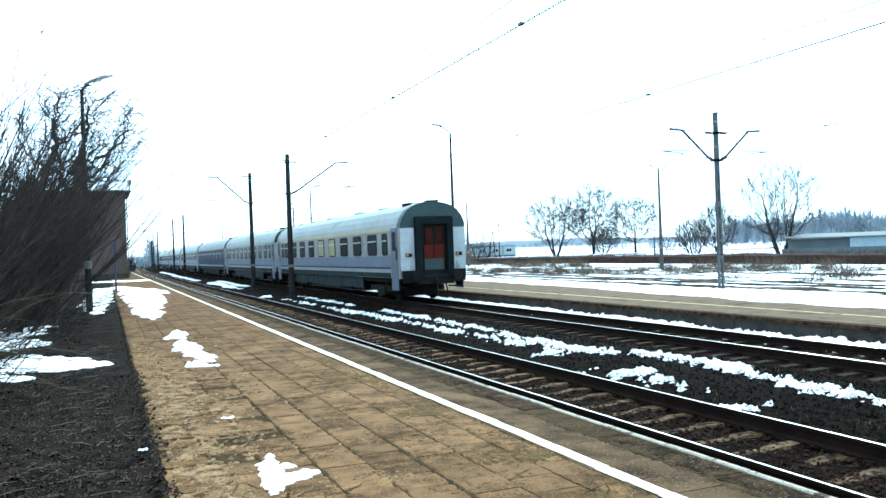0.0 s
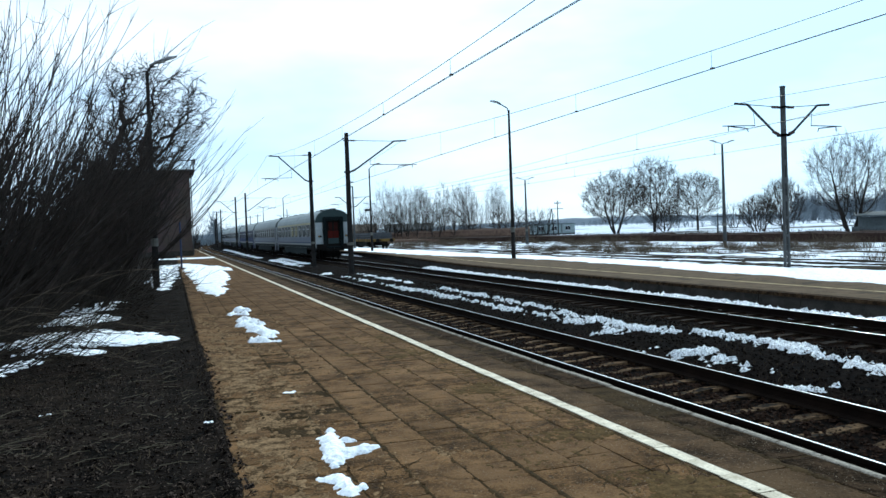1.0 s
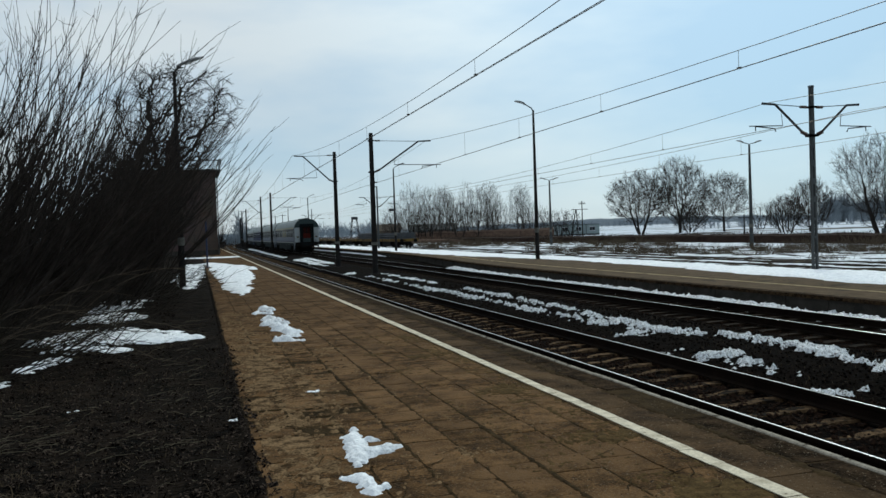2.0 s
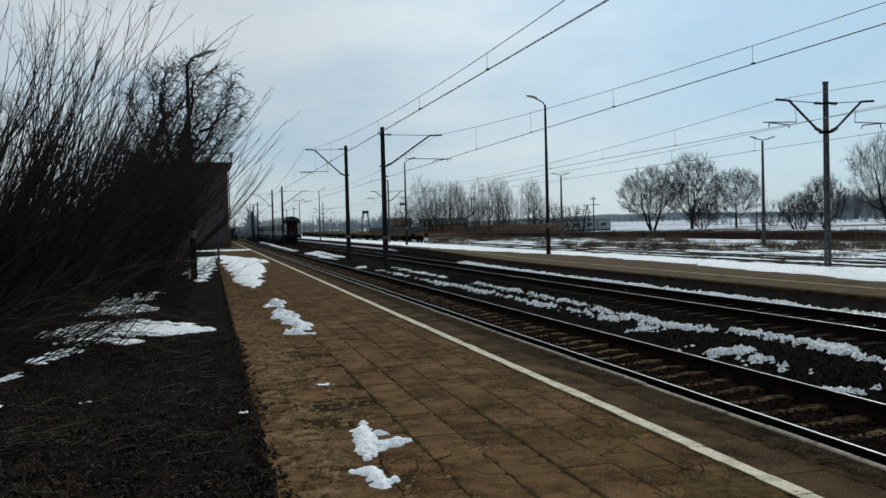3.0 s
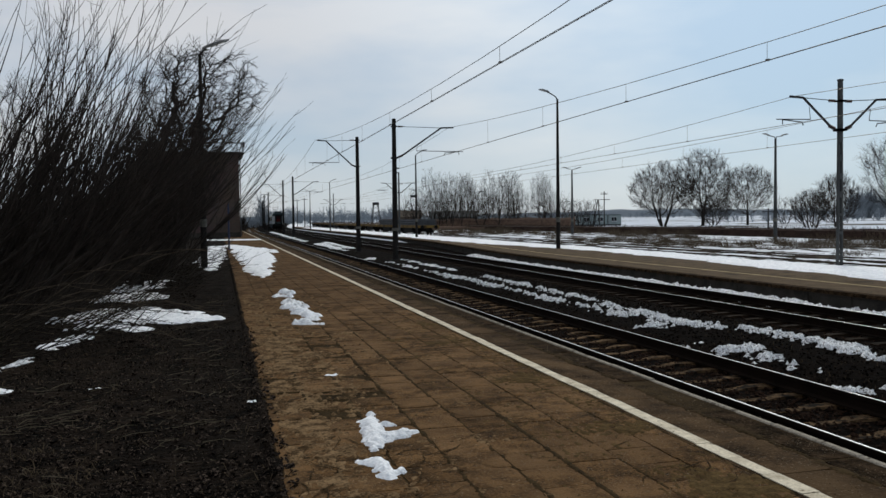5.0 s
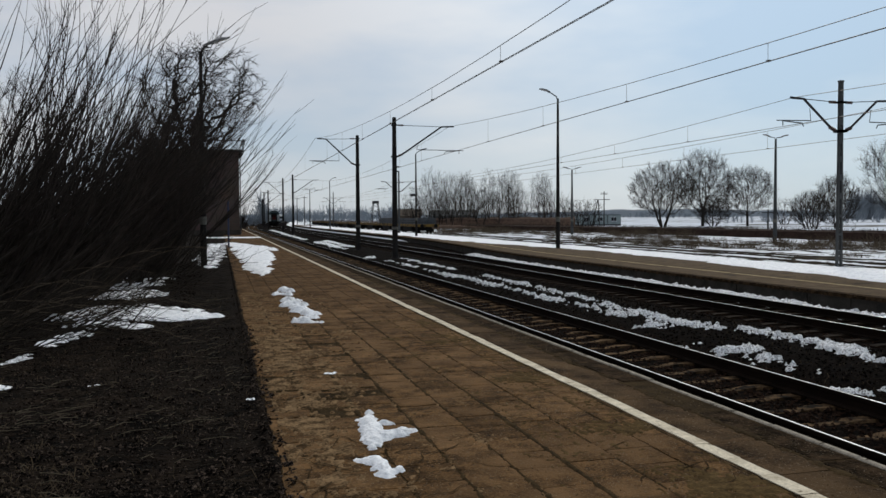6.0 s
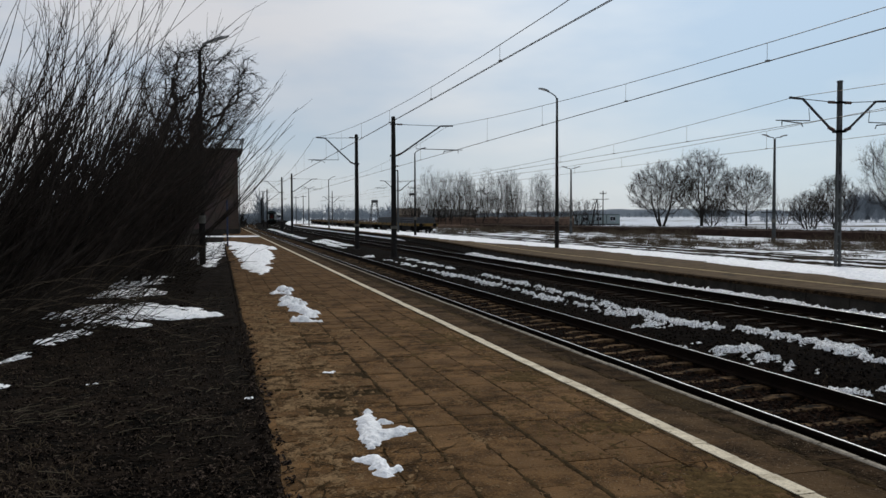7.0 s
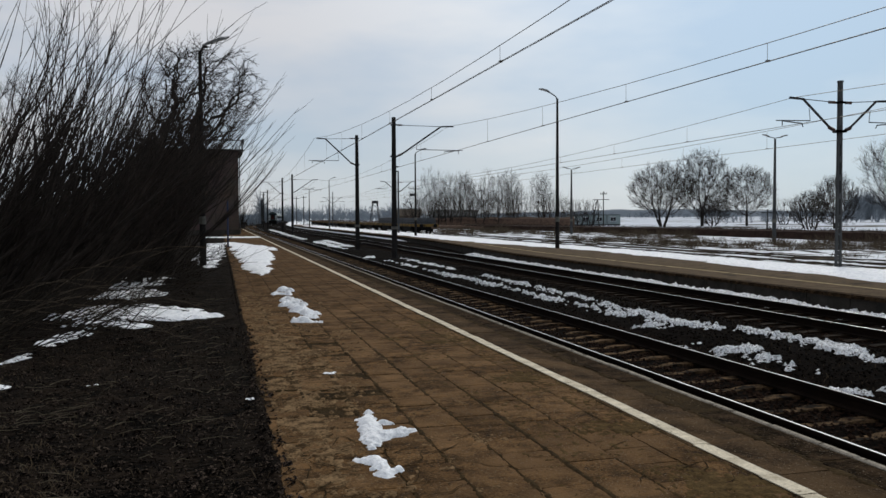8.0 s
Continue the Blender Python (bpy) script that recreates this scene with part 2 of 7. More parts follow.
WEED = surface("dead_weed", (0.036, 0.027, 0.019), (0.125, 0.096, 0.066), 3, 0.95, 0.1, fine=15, gloss=0.03)
GRAVEL = surface("near_black_gravel", (0.0010, 0.0008, 0.0007), (0.014, 0.0105, 0.0082), 8, 1.0, 0.8, fine=30, gloss=0.02, ramp_from=0.42, ramp_to=0.62)
# Leaf colour under the shrubs is lowered to stand in for their shade.
SHADED_LEAVES = surface("dead_leaves", (0.004, 0.003, 0.0024), (0.034, 0.024, 0.017), 30, 0.95, 0.3, fine=70, gloss=0.03, ramp_from=0.46, ramp_to=0.61)
STRAW = surface("pale_straw", (0.05, 0.042, 0.028), (0.17, 0.14, 0.095), 5, 0.9, 0.1, gloss=0.03)
LITTER = surface("leaf_litter", (0.0025, 0.0019, 0.0016), (0.102, 0.073, 0.055), 40, 0.95, 0.3, fine=90, gloss=0.03, ramp_from=0.49, ramp_to=0.61)
BRICK = surface("dark_brick", (0.05, 0.026, 0.02), (0.12, 0.062, 0.046), 2, 0.9, 0.3, fine=50, tint=0.25)
WHITE_BOARD = surface("pale_roof_board", (0.62, 0.63, 0.66), (0.80, 0.81, 0.84), 2, 0.7, 0.1)
TIN = surface("dark_tin", (0.03, 0.03, 0.03), (0.07, 0.068, 0.066), 2, 0.6, 0.1, metal=0.4)
BLUE_POST = surface("blue_paint", (0.010, 0.014, 0.035), (0.02, 0.028, 0.065), 3, 0.6, 0.1)
LAMP_GREY = surface("lamp_grey", (0.10, 0.10, 0.10), (0.19, 0.19, 0.19), 2, 0.6, 0.1)
LAMP_GLASS = surface("lamp_glass", (0.45, 0.45, 0.44), (0.55, 0.55, 0.54), 3, 0.25, 0.0)
PORCELAIN = surface("brown_porcelain", (0.035, 0.016, 0.011), (0.06, 0.027, 0.018), 4, 0.5, 0.0, gloss=0.3)
# The body's white is much darker than the end panels' white.
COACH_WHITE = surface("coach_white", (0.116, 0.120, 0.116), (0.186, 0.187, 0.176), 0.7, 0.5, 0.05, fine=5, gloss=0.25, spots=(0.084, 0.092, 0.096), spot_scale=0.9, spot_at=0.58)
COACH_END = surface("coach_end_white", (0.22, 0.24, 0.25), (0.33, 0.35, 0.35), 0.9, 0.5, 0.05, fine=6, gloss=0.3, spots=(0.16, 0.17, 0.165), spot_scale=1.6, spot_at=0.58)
COACH_BLUE = surface("coach_blue", (0.050, 0.062, 0.092), (0.076, 0.092, 0.128), 0.7, 0.5, 0.05, fine=5, gloss=0.25)
COACH_NAVY = surface("coach_navy", (0.020, 0.026, 0.066), (0.032, 0.042, 0.095), 0.7, 0.6, 0.05, fine=5, gloss=0.03)
COACH_YELLOW = surface("coach_yellow", (0.24, 0.215, 0.12), (0.34, 0.30, 0.165), 1, 0.5, 0.05, fine=5)
COACH_ROOF = surface("coach_roof", (0.175, 0.20, 0.198), (0.26, 0.285, 0.275), 0.6, 0.6, 0.1, fine=4,
                     spots=(0.15, 0.165, 0.165), spot_scale=0.8, spot_at=0.60)
COACH_GREEN = surface("roof_green", (0.011, 0.022, 0.023), (0.021, 0.037, 0.037), 1, 0.55, 0.1, fine=8)
GANGWAY = surface("gangway_rubber", (0.004, 0.006, 0.0065), (0.010, 0.014, 0.015), 1, 0.8, 0.1, fine=8, gloss=0.02)
SKIRT = surface("dark_skirt", (0.012, 0.016, 0.017), (0.028, 0.035, 0.036), 1.2, 0.8, 0.1, fine=8, gloss=0.02)
COACH_RED = surface("gangway_red", (0.034, 0.006, 0.005), (0.060, 0.010, 0.007), 1, 0.6, 0.1, fine=8, gloss=0.03)
DIM_RED = surface("dim_gangway_red", (0.014, 0.004, 0.0035), (0.030, 0.008, 0.006), 1, 0.6, 0.1, fine=8, gloss=0.03)
COACH_BLACK = surface("running_gear", (0.003, 0.0028, 0.0026), (0.011, 0.010, 0.009), 2, 0.85, 0.3, gloss=0.08)
COACH_GLASS = surface("dark_window", (0.006, 0.007, 0.009), (0.017, 0.019, 0.022), 1, 0.25, 0.0, gloss=0.01)
BLIND = surface("window_blind", (0.20, 0.18, 0.10), (0.28, 0.25, 0.15), 2, 0.8, 0.1, fine=8)
AMBER = surface("amber_lens", (0.26, 0.14, 0.02), (0.34, 0.18, 0.03), 2, 0.3, 0.0)
WAGON_OCHRE = surface("wagon_ochre", (0.075, 0.048, 0.016), (0.175, 0.112, 0.036), 0.8, 0.8, 0.2, fine=8, spots=(0.03, 0.018, 0.011), spot_scale=1.4, spot_at=0.53, gloss=0.05)
WAGON_LOAD = surface("grey_blue_load", (0.042, 0.045, 0.050), (0.088, 0.092, 0.098), 0.8, 0.8, 0.2, fine=8, gloss=0.05)
CABIN_WALL = surface("pale_cabin", (0.17, 0.215, 0.22), (0.28, 0.33, 0.33), 0.6, 0.6, 0.1, fine=5)
BARN_WALL = surface("barn_wall", (0.15, 0.20, 0.225), (0.24, 0.29, 0.315), 0.5, 0.8, 0.1, fine=5)
BARN_DARK = surface("barn_dark", (0.038, 0.046, 0.048), (0.075, 0.085, 0.087), 0.5, 0.8, 0.1, fine=5)
SHED_WALL = surface("tan_shed_wall", (0.068, 0.056, 0.044), (0.118, 0.096, 0.076), 0.5, 0.9, 0.1, fine=5, gloss=0.05)
BROWN_ROOF = surface("brown_roof", (0.10, 0.078, 0.058), (0.17, 0.13, 0.098), 0.5, 0.8, 0.1, fine=5)


# ---- mesh helpers ----
class Shape:
    """Collects vertices and faces of one mesh."""

    def __init__(self):
        self.v, self.f = [], []

    def add(self, verts, faces):
        o = len(self.v)
        self.v.extend(tuple(p) for p in verts)
        self.f.extend(tuple(i + o for i in q) for q in faces)
        return self

    def box(self, x0, y0, z0, x1, y1, z1, c=0.0):
        """A box; c cuts the upper edges back."""
        if c:
            ring = lambda d, z: [(x0 + d, y0 + d, z), (x1 - d, y0 + d, z), (x1 - d, y1 - d, z), (x0 + d, y1 - d, z)]
            verts = ring(0, z0) + ring(0, z1 - c) + ring(c, z1)
            faces = [(3, 2, 1, 0), (8, 9, 10, 11)]
            for k in (0, 4):
                faces += [(k + i, k + (i + 1) % 4, k + 4 + (i + 1) % 4, k + 4 + i) for i in range(4)]
            return self.add(verts, faces)
        verts = [(x, y, z) for z in (z0, z1) for x, y in ((x0, y0), (x1, y0), (x1, y1), (x0, y1))]
        return self.add(verts, [(3, 2, 1, 0), (4, 5, 6, 7), (0, 1, 5, 4), (1, 2, 6, 5), (2, 3, 7, 6), (3, 0, 4, 7)])

    def tube(self, points, radii, sides=6, caps=True):
        points = [Vector(p) for p in points]
        if not isinstance(radii, (list, tuple)):
            radii = [radii] * len(points)
        verts, n = [], len(points)
        for i, p in enumerate(points):
            way = (points[min(i + 1, n - 1)] - points[max(i - 1, 0)]).normalized()
            a = way.cross(Vector((0.31, 0.17, 0.93)))
            if a.length < 0.05:
                a = way.cross(Vector((1, 0, 0)))
            a.normalize()
            b = way.cross(a)
            for k in range(sides):
                w = 2 * math.pi * k / sides
                verts.append(p + (a * math.cos(w) + b * math.sin(w)) * radii[i])
        faces = [(i * sides + k, i * sides + (k + 1) % sides, (i + 1) * sides + (k + 1) % sides, (i + 1) * sides + k)
                 for i in range(n - 1) for k in range(sides)]
        if caps:
            faces += [tuple(reversed(range(sides))), tuple(range((n - 1) * sides, n * sides))]
        return self.add(verts, faces)

    def bar(self, a, b, w, h):
        """A square bar from a to b."""
        a, b = Vector(a), Vector(b)
        way = (b - a).normalized()
        s = way.cross(Vector((0, 0, 1)))
        s = s.normalized() if s.length > 0.05 else Vector((1, 0, 0))
        u = s.cross(way)
        verts = [p + s * i * w / 2 + u * j * h / 2 for p in (a, b) for i, j in ((-1, -1), (1, -1), (1, 1), (-1, 1))]
        return self.add(verts, [(3, 2, 1, 0), (4, 5, 6, 7), (0, 1, 5, 4), (1, 2, 6, 5), (2, 3, 7, 6), (3, 0, 4, 7)])

    def sweep(self, outline, path, closed=True):
        """An outline of (x, z) carried along path, rows of (x, y, z, turn about z in radians)."""
        k, verts = len(outline), []
        for x, y, z, turn in path:
            c, s = math.cos(turn), math.sin(turn)
            verts += [(x + ox * c, y + ox * s, z + oz) for ox, oz in outline]
        faces = [(i * k + j, (i + 1) * k + j, (i + 1) * k + (j + 1) % k, i * k + (j + 1) % k)
                 for i in range(len(path) - 1) for j in range(k if closed else k - 1)]
        if closed:
            faces += [tuple(range(k)), tuple(reversed(range((len(path) - 1) * k, len(path) * k)))]
        return self.add(verts, faces)

    def mesh(self, name, material, smooth=False):
        m = bpy.data.meshes.new(name)
        m.from_pydata(self.v, [], self.f)
        m.materials.append(material)
        if smooth:
            m.polygons.foreach_set("use_smooth", [True] * len(m.polygons))
        m.validate()
        return m


def part(name, shape, material, parent, label="", smooth=False):
    ob = new(name, shape.mesh(name, material, smooth))
    ob.parent = parent
    return tagged(ob, label)


def thing(name, m, label, category, group="", kind=""):
    ob = new(name)
    ob.matrix_world = m
    ob.empty_display_size = 0.3
    return tagged(ob, label, category, group, kind)


def piece(name, mesh, parent, m):
    ob = new(name, mesh)
    ob.parent = parent
    ob.matrix_basis = m
    return ob


def solid(name, shape, material, label, category="", kind="", smooth=False, group=""):
    return tagged(new(name, shape.mesh(name, material, smooth)), label, category, group, kind)


# ---- plan ----
RAIL_Z = -0.35
NEAR_TRACK, FAR_TRACK = 6.31, 12.27
CURVE_START, CURVE_END, CURVE_RADIUS = 146.0, 320.0, 2030.0


def bend(y):
    """How far the line swings to the right at y."""
    d = max(0.0, min(y, CURVE_END) - CURVE_START)
    return d * d / (2 * CURVE_RADIUS) + max(0.0, y - CURVE_END) * (CURVE_END - CURVE_START) / CURVE_RADIUS


def heading(y):
    return -max(0.0, min(y, CURVE_END) - CURVE_START) / CURVE_RADIUS


def line_path(x, y0, y1, z, step=12.0):
    ys = [y0]
    while ys[-1] < y1 - 0.01:
        ys.append(min(y1, ys[-1] + (step if ys[-1] >= CURVE_START - step else max(step, CURVE_START - ys[-1]))))
    return [(x + bend(y), y, z, heading(y)) for y in ys]


FAR_TOP = -0.12


def far_edge(y):
    """The far platform's edge, which leaves the track on a gentle curve."""
    table = ((-30.0, 14.06), (33.0, 14.14), (40.0, 14.25), (47.0, 14.70), (56.0, 15.55), (66.0, 16.25), (80.0, 16.70), (1000.0, 16.80))
    for (ya, xa), (yb, xb) in zip(table, table[1:]):
        if y <= yb:
            return xa + (xb - xa) * (y - ya) / (yb - ya)
    return table[-1][1]


# ---- ground: one sheet to the horizon ----
GROUND_X = [(-2500, -0.6), (-900, -0.4), (-300, -0.3), (-120, -0.2), (-60, -0.12), (-30, -0.08), (-18, -0.06), (-12, -0.05)]
GROUND_X += [(-9 + 0.3 * i, -0.035) for i in range(31)]
GROUND_X += [(0.30, -0.03), (0.42, -0.35), (0.6, -0.62), (4.3, -0.64), (4.9, -0.60), (5.5, -0.575), (7.1, -0.575), (7.7, -0.60), (8.2, -0.52),
             (8.8, -0.49), (9.6, -0.48), (10.3, -0.50), (10.8, -0.58), (11.5, -0.575), (13.1, -0.575), (13.9, -0.60), (14.6, -0.60),
             (16.6, -0.5), (17.0, -0.22), (18.0, -0.24), (19.5, -0.20), (21.0, -0.17), (22.0, -0.19), (24.0, -0.40),
             (27, -0.42), (30, -0.42), (34, -0.42), (38, -0.42), (43, -0.42), (48, -0.42), (56, -0.44), (75, -0.46),
             (110, -0.5), (180, -0.5), (300, -0.5), (600, -0.7), (1200, -1.0), (2500, -1.6)]


def ground_z(x, y):
    for (xa, za), (xb, zb) in zip(GROUND_X, GROUND_X[1:]):
        if xa <= x <= xb:
            z = za + (zb - za) * (x - xa) / (xb - xa)
            break
    if -9.5 < x < 0.2 and 0 < y < 60:
        z += 0.05 * noise.noise(Vector((x * 0.9, y * 0.9, 3))) + 0.02 * noise.noise(Vector((x * 3.1, y * 3.1, 7)))
        z -= 0.02
    if 18 < x < 60:
        z += 0.07 * noise.noise(Vector((x * 0.25, y * 0.25, 5)))
    return z


def make_ground():
    ys = [-2500, -800, -250, -80, -30, -12, -4, 0, 2] + [3 + 0.3 * i for i in range(80)] + [27.5 + 2.5 * i for i in range(60)]
    ys += [190, 210, 235, 260, 300, 350, 420, 520, 700, 1000, 1500, 2500]
    xs = [x for x, _ in GROUND_X]
    verts = [(x + bend(y), y, ground_z(x, y)) for y in ys for x in xs]
    k, faces, zone = len(xs), [], []
    for j in range(len(ys) - 1):
        for i in range(k - 1):
            faces.append((j * k + i, j * k + i + 1, (j + 1) * k + i + 1, (j + 1) * k + i))
            x = (xs[i] + xs[i + 1]) / 2
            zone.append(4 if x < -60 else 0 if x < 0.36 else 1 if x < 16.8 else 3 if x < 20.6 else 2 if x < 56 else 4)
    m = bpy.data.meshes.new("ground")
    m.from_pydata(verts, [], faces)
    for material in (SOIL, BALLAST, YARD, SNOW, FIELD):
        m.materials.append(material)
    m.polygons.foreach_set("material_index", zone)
    m.polygons.foreach_set("use_smooth", [True] * len(faces))
    tagged(new("ground", m), "dark soil, near-black track bed and snow-covered fields to the horizon", "ground", kind="structure")


make_ground()


# ---- railway tracks ----
RAIL_OUTLINE = [(-0.07, -0.172), (0.07, -0.172), (0.07, -0.160), (0.012, -0.140), (0.010, -0.052), (0.034, -0.040), (0.034, -0.004),
                (-0.034, -0.004), (-0.034, -0.040), (-0.010, -0.052), (-0.012, -0.140), (-0.07, -0.160)]
# Bright strip shaped as narrow as the rail's highlight, not the full head.
HEAD_OUTLINE = [(-0.010, -0.004), (0.010, -0.004), (0.010, -0.0012), (0.007, 0.0), (-0.007, 0.0), (-0.010, -0.0012)]


def sleeper_shape():
    """A concrete sleeper with two raised ends and a low waist, its top at z = 0."""
    s = Shape()
    rows = [(-1.28, 0.085, 0.12, -0.02), (-1.20, 0.09, 0.13, 0.0), (-0.42, 0.085, 0.125, 0.0), (-0.22, 0.075, 0.11, -0.03),
            (0.22, 0.075, 0.11, -0.03), (0.42, 0.085, 0.125, 0.0), (1.20, 0.09, 0.13, 0.0), (1.28, 0.085, 0.12, -0.02)]
    verts, n = [], len(rows)
    for x, top, low, z in rows:
        verts += [(x, -low, -0.17), (x, low, -0.17), (x, top, z), (x, -top, z)]
    faces = [(4 * i + j, 4 * i + (j + 1) % 4, 4 * i + 4 + (j + 1) % 4, 4 * i + 4 + j) for i in range(n - 1) for j in range(4)]
    return s.add(verts, faces + [(3, 2, 1, 0), (4 * n - 4, 4 * n - 3, 4 * n - 2, 4 * n - 1)])


SLEEPER_PITCH = 0.625


def make_track(name, x, y0, y1, z, label, head, side, single_until, sleeper_from=0.0, wood=None):
    track = thing(name, pose(0, 0, 0), label, "railway track", kind="structure")
    for dx in (-0.7525, 0.7525):
        rail = part("rail", Shape().sweep(RAIL_OUTLINE, line_path(x + dx, y0, y1, z)), side, track)
        part("rail_head", Shape().sweep(HEAD_OUTLINE, line_path(x + dx, y0, y1, z)), head, rail, "running surface of the rail, narrowed to its highlight")
    base = sleeper_shape()
    shared = base.mesh("sleeper", wood or SLEEPER)
    rest, rnd = Shape(), random.Random(int(x * 10))
    y = 7.22 - SLEEPER_PITCH * int((7.22 - y0) / SLEEPER_PITCH)
    while y < min(y1, 260):
        turn, dx, dz = rnd.uniform(-0.012, 0.012), rnd.uniform(-0.03, 0.03), rnd.uniform(-0.012, 0.008)
        if sleeper_from <= y < single_until:
            piece("sleeper", shared, track, pose(x + dx + bend(y), y, z - 0.185 + dz, 0, 0, math.degrees(turn + heading(y))))
        else:
            c, s = math.cos(turn + heading(y)), math.sin(turn + heading(y))
            rest.add([(x + dx + bend(y) + vx * c - vy * s, y + vx * s + vy * c, z - 0.185 + dz + vz) for vx, vy, vz in base.v], base.f)
        y += SLEEPER_PITCH
    tagged(part("sleepers", rest, wood or SLEEPER, track), kind="stuff")
    return track


make_track("railway_track_near", NEAR_TRACK, -20, 900, RAIL_Z, "ballasted track with bright rails and dusty concrete sleepers", RAIL_TOP, RAIL_SIDE, 130, -2)
make_track("railway_track_far", FAR_TRACK, -20, 900, RAIL_Z, "second ballasted track with near-black sleepers along the far platform", RAIL_TOP, RAIL_SIDE, 80, 4, BLACK_SLEEPER)
make_track("railway_track_yard", 24.9, -30, 320, -0.36, "rusty little-used siding half buried in snow", RUST_RAIL, RUST_RAIL, 0)
make_track("railway_track_siding", 28.6, -30, 320, -0.36, "rusty siding beside the snow-covered yard", RUST_RAIL, RUST_RAIL, 0)


def scatter_stones():
    rnd = random.Random(4)
    for label, x0, x1, y0, y1, count, big in (("coarse rusty-brown ballast stones round the sleepers", 4.75, 7.9, 3.5, 32, 13000, 0.034),
                                              ("dark gravel and clods between the tracks", 7.7, 10.9, 5, 36, 7000, 0.03),
                                              ("ballast stones of the second track", 10.9, 13.4, 7, 36, 4500, 0.034)):
        s = Shape()
        for _ in range(count):
            y = y0 + (y1 - y0) * rnd.random() ** 1.7
            x = rnd.uniform(x0, x1)
            r = big * rnd.uniform(0.5, 1.25)
            z = ground_z(x, y) + rnd.uniform(-0.006, 0.026)
            a = rnd.uniform(0, 6.3)
            k = [rnd.uniform(0.6, 1.2) for _ in range(6)]
            ca, sa = math.cos(a), math.sin(a)
            raw = [(k[0], 0, 0), (-k[1], 0.2, 0), (0.1, k[2], 0.1), (0, -k[3], 0), (0.2, 0, 0.75 * k[4]), (0, 0.1, -0.6 * k[5])]
            s.add([(x + r * (p * ca - q * sa), y + r * (p * sa + q * ca), z + r * w) for p, q, w in raw],
                  [(0, 2, 4), (2, 1, 4), (1, 3, 4), (3, 0, 4), (2, 0, 5), (1, 2, 5), (3, 1, 5), (0, 3, 5)])
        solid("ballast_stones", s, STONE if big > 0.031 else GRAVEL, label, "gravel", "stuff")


scatter_stones()


# ---- near platform ----
SLAB_X0, SLAB_PITCH, SLAB_LONG, PLATFORM_END = 0.37, 0.393, 0.40, 150.0
EDGE_IN, EDGE_OUT = 4.045, 4.42
LANES = [(SLAB_X0 + SLAB_PITCH * k, SLAB_X0 + SLAB_PITCH * (k + 1)) for k in range(7)] + [(3.121, 3.412), (3.412, EDGE_IN)]
LANE_SHIFT = (0.15, 0.05, 0.10, 0.32, 0.20, 0.28, 0.10, 0.02, 0.02)


def slab_row(lane, y):
    """How far y lies from the nearest cross joint of a lane, and which joint that is."""
    k = (y - LANE_SHIFT[max(0, min(8, lane))]) / SLAB_LONG
    return abs(k - round(k)) * SLAB_LONG, round(k)


platform = solid("platform", Shape().box(0.34, -8, -0.62, 4.36, PLATFORM_END, -0.009), GROUT,
                 "low station platform paved with worn square concrete slabs", "platform", "structure")


def slab_shape(rnd, w=0.3895, d=0.3985):
    """One slab, its top at z = 0, with a chipped, uneven rim."""
    top, low, k = [], [], 4
    corner = [rnd.choice((0.004, 0.006, 0.012, 0.028)) for _ in range(4)]
    for side in range(4):
        for i in range(k):
            t = -1 + 2 * i / k
            cut = corner[side] if i == 0 else rnd.choice((0.0, 0.002, 0.004, 0.009))
            x, y = ((t, -1), (1, t), (-t, 1), (-1, -t))[side]
            px, py = x * (w / 2 - (cut if abs(x) == 1 else 0)), y * (d / 2 - (cut * 0.3 if abs(y) == 1 else 0))
            top.append((px, py, -0.002 - rnd.uniform(0, 0.004)))
            low.append((px * 1.008, py * 1.008, -0.05))
    n = len(top)
    inner = [(x * 0.86, y * 0.86, rnd.uniform(-0.002, 0.002)) for x, y, _ in top[::2]]
    faces = [(i, (i + 1) % n, n + (i + 1) % n, n + i) for i in range(n)]
    m = len(inner)
    faces += [(n + 2 * i, n + 2 * i + 1, 2 * n + i) for i in range(m)] + [(n + 2 * i + 1, n + (2 * i + 2) % n, 2 * n + (i + 1) % m, 2 * n + i) for i in range(m)]
    faces.append(tuple(range(2 * n, 2 * n + m)))
    return Shape().add(low + top + inner, faces)


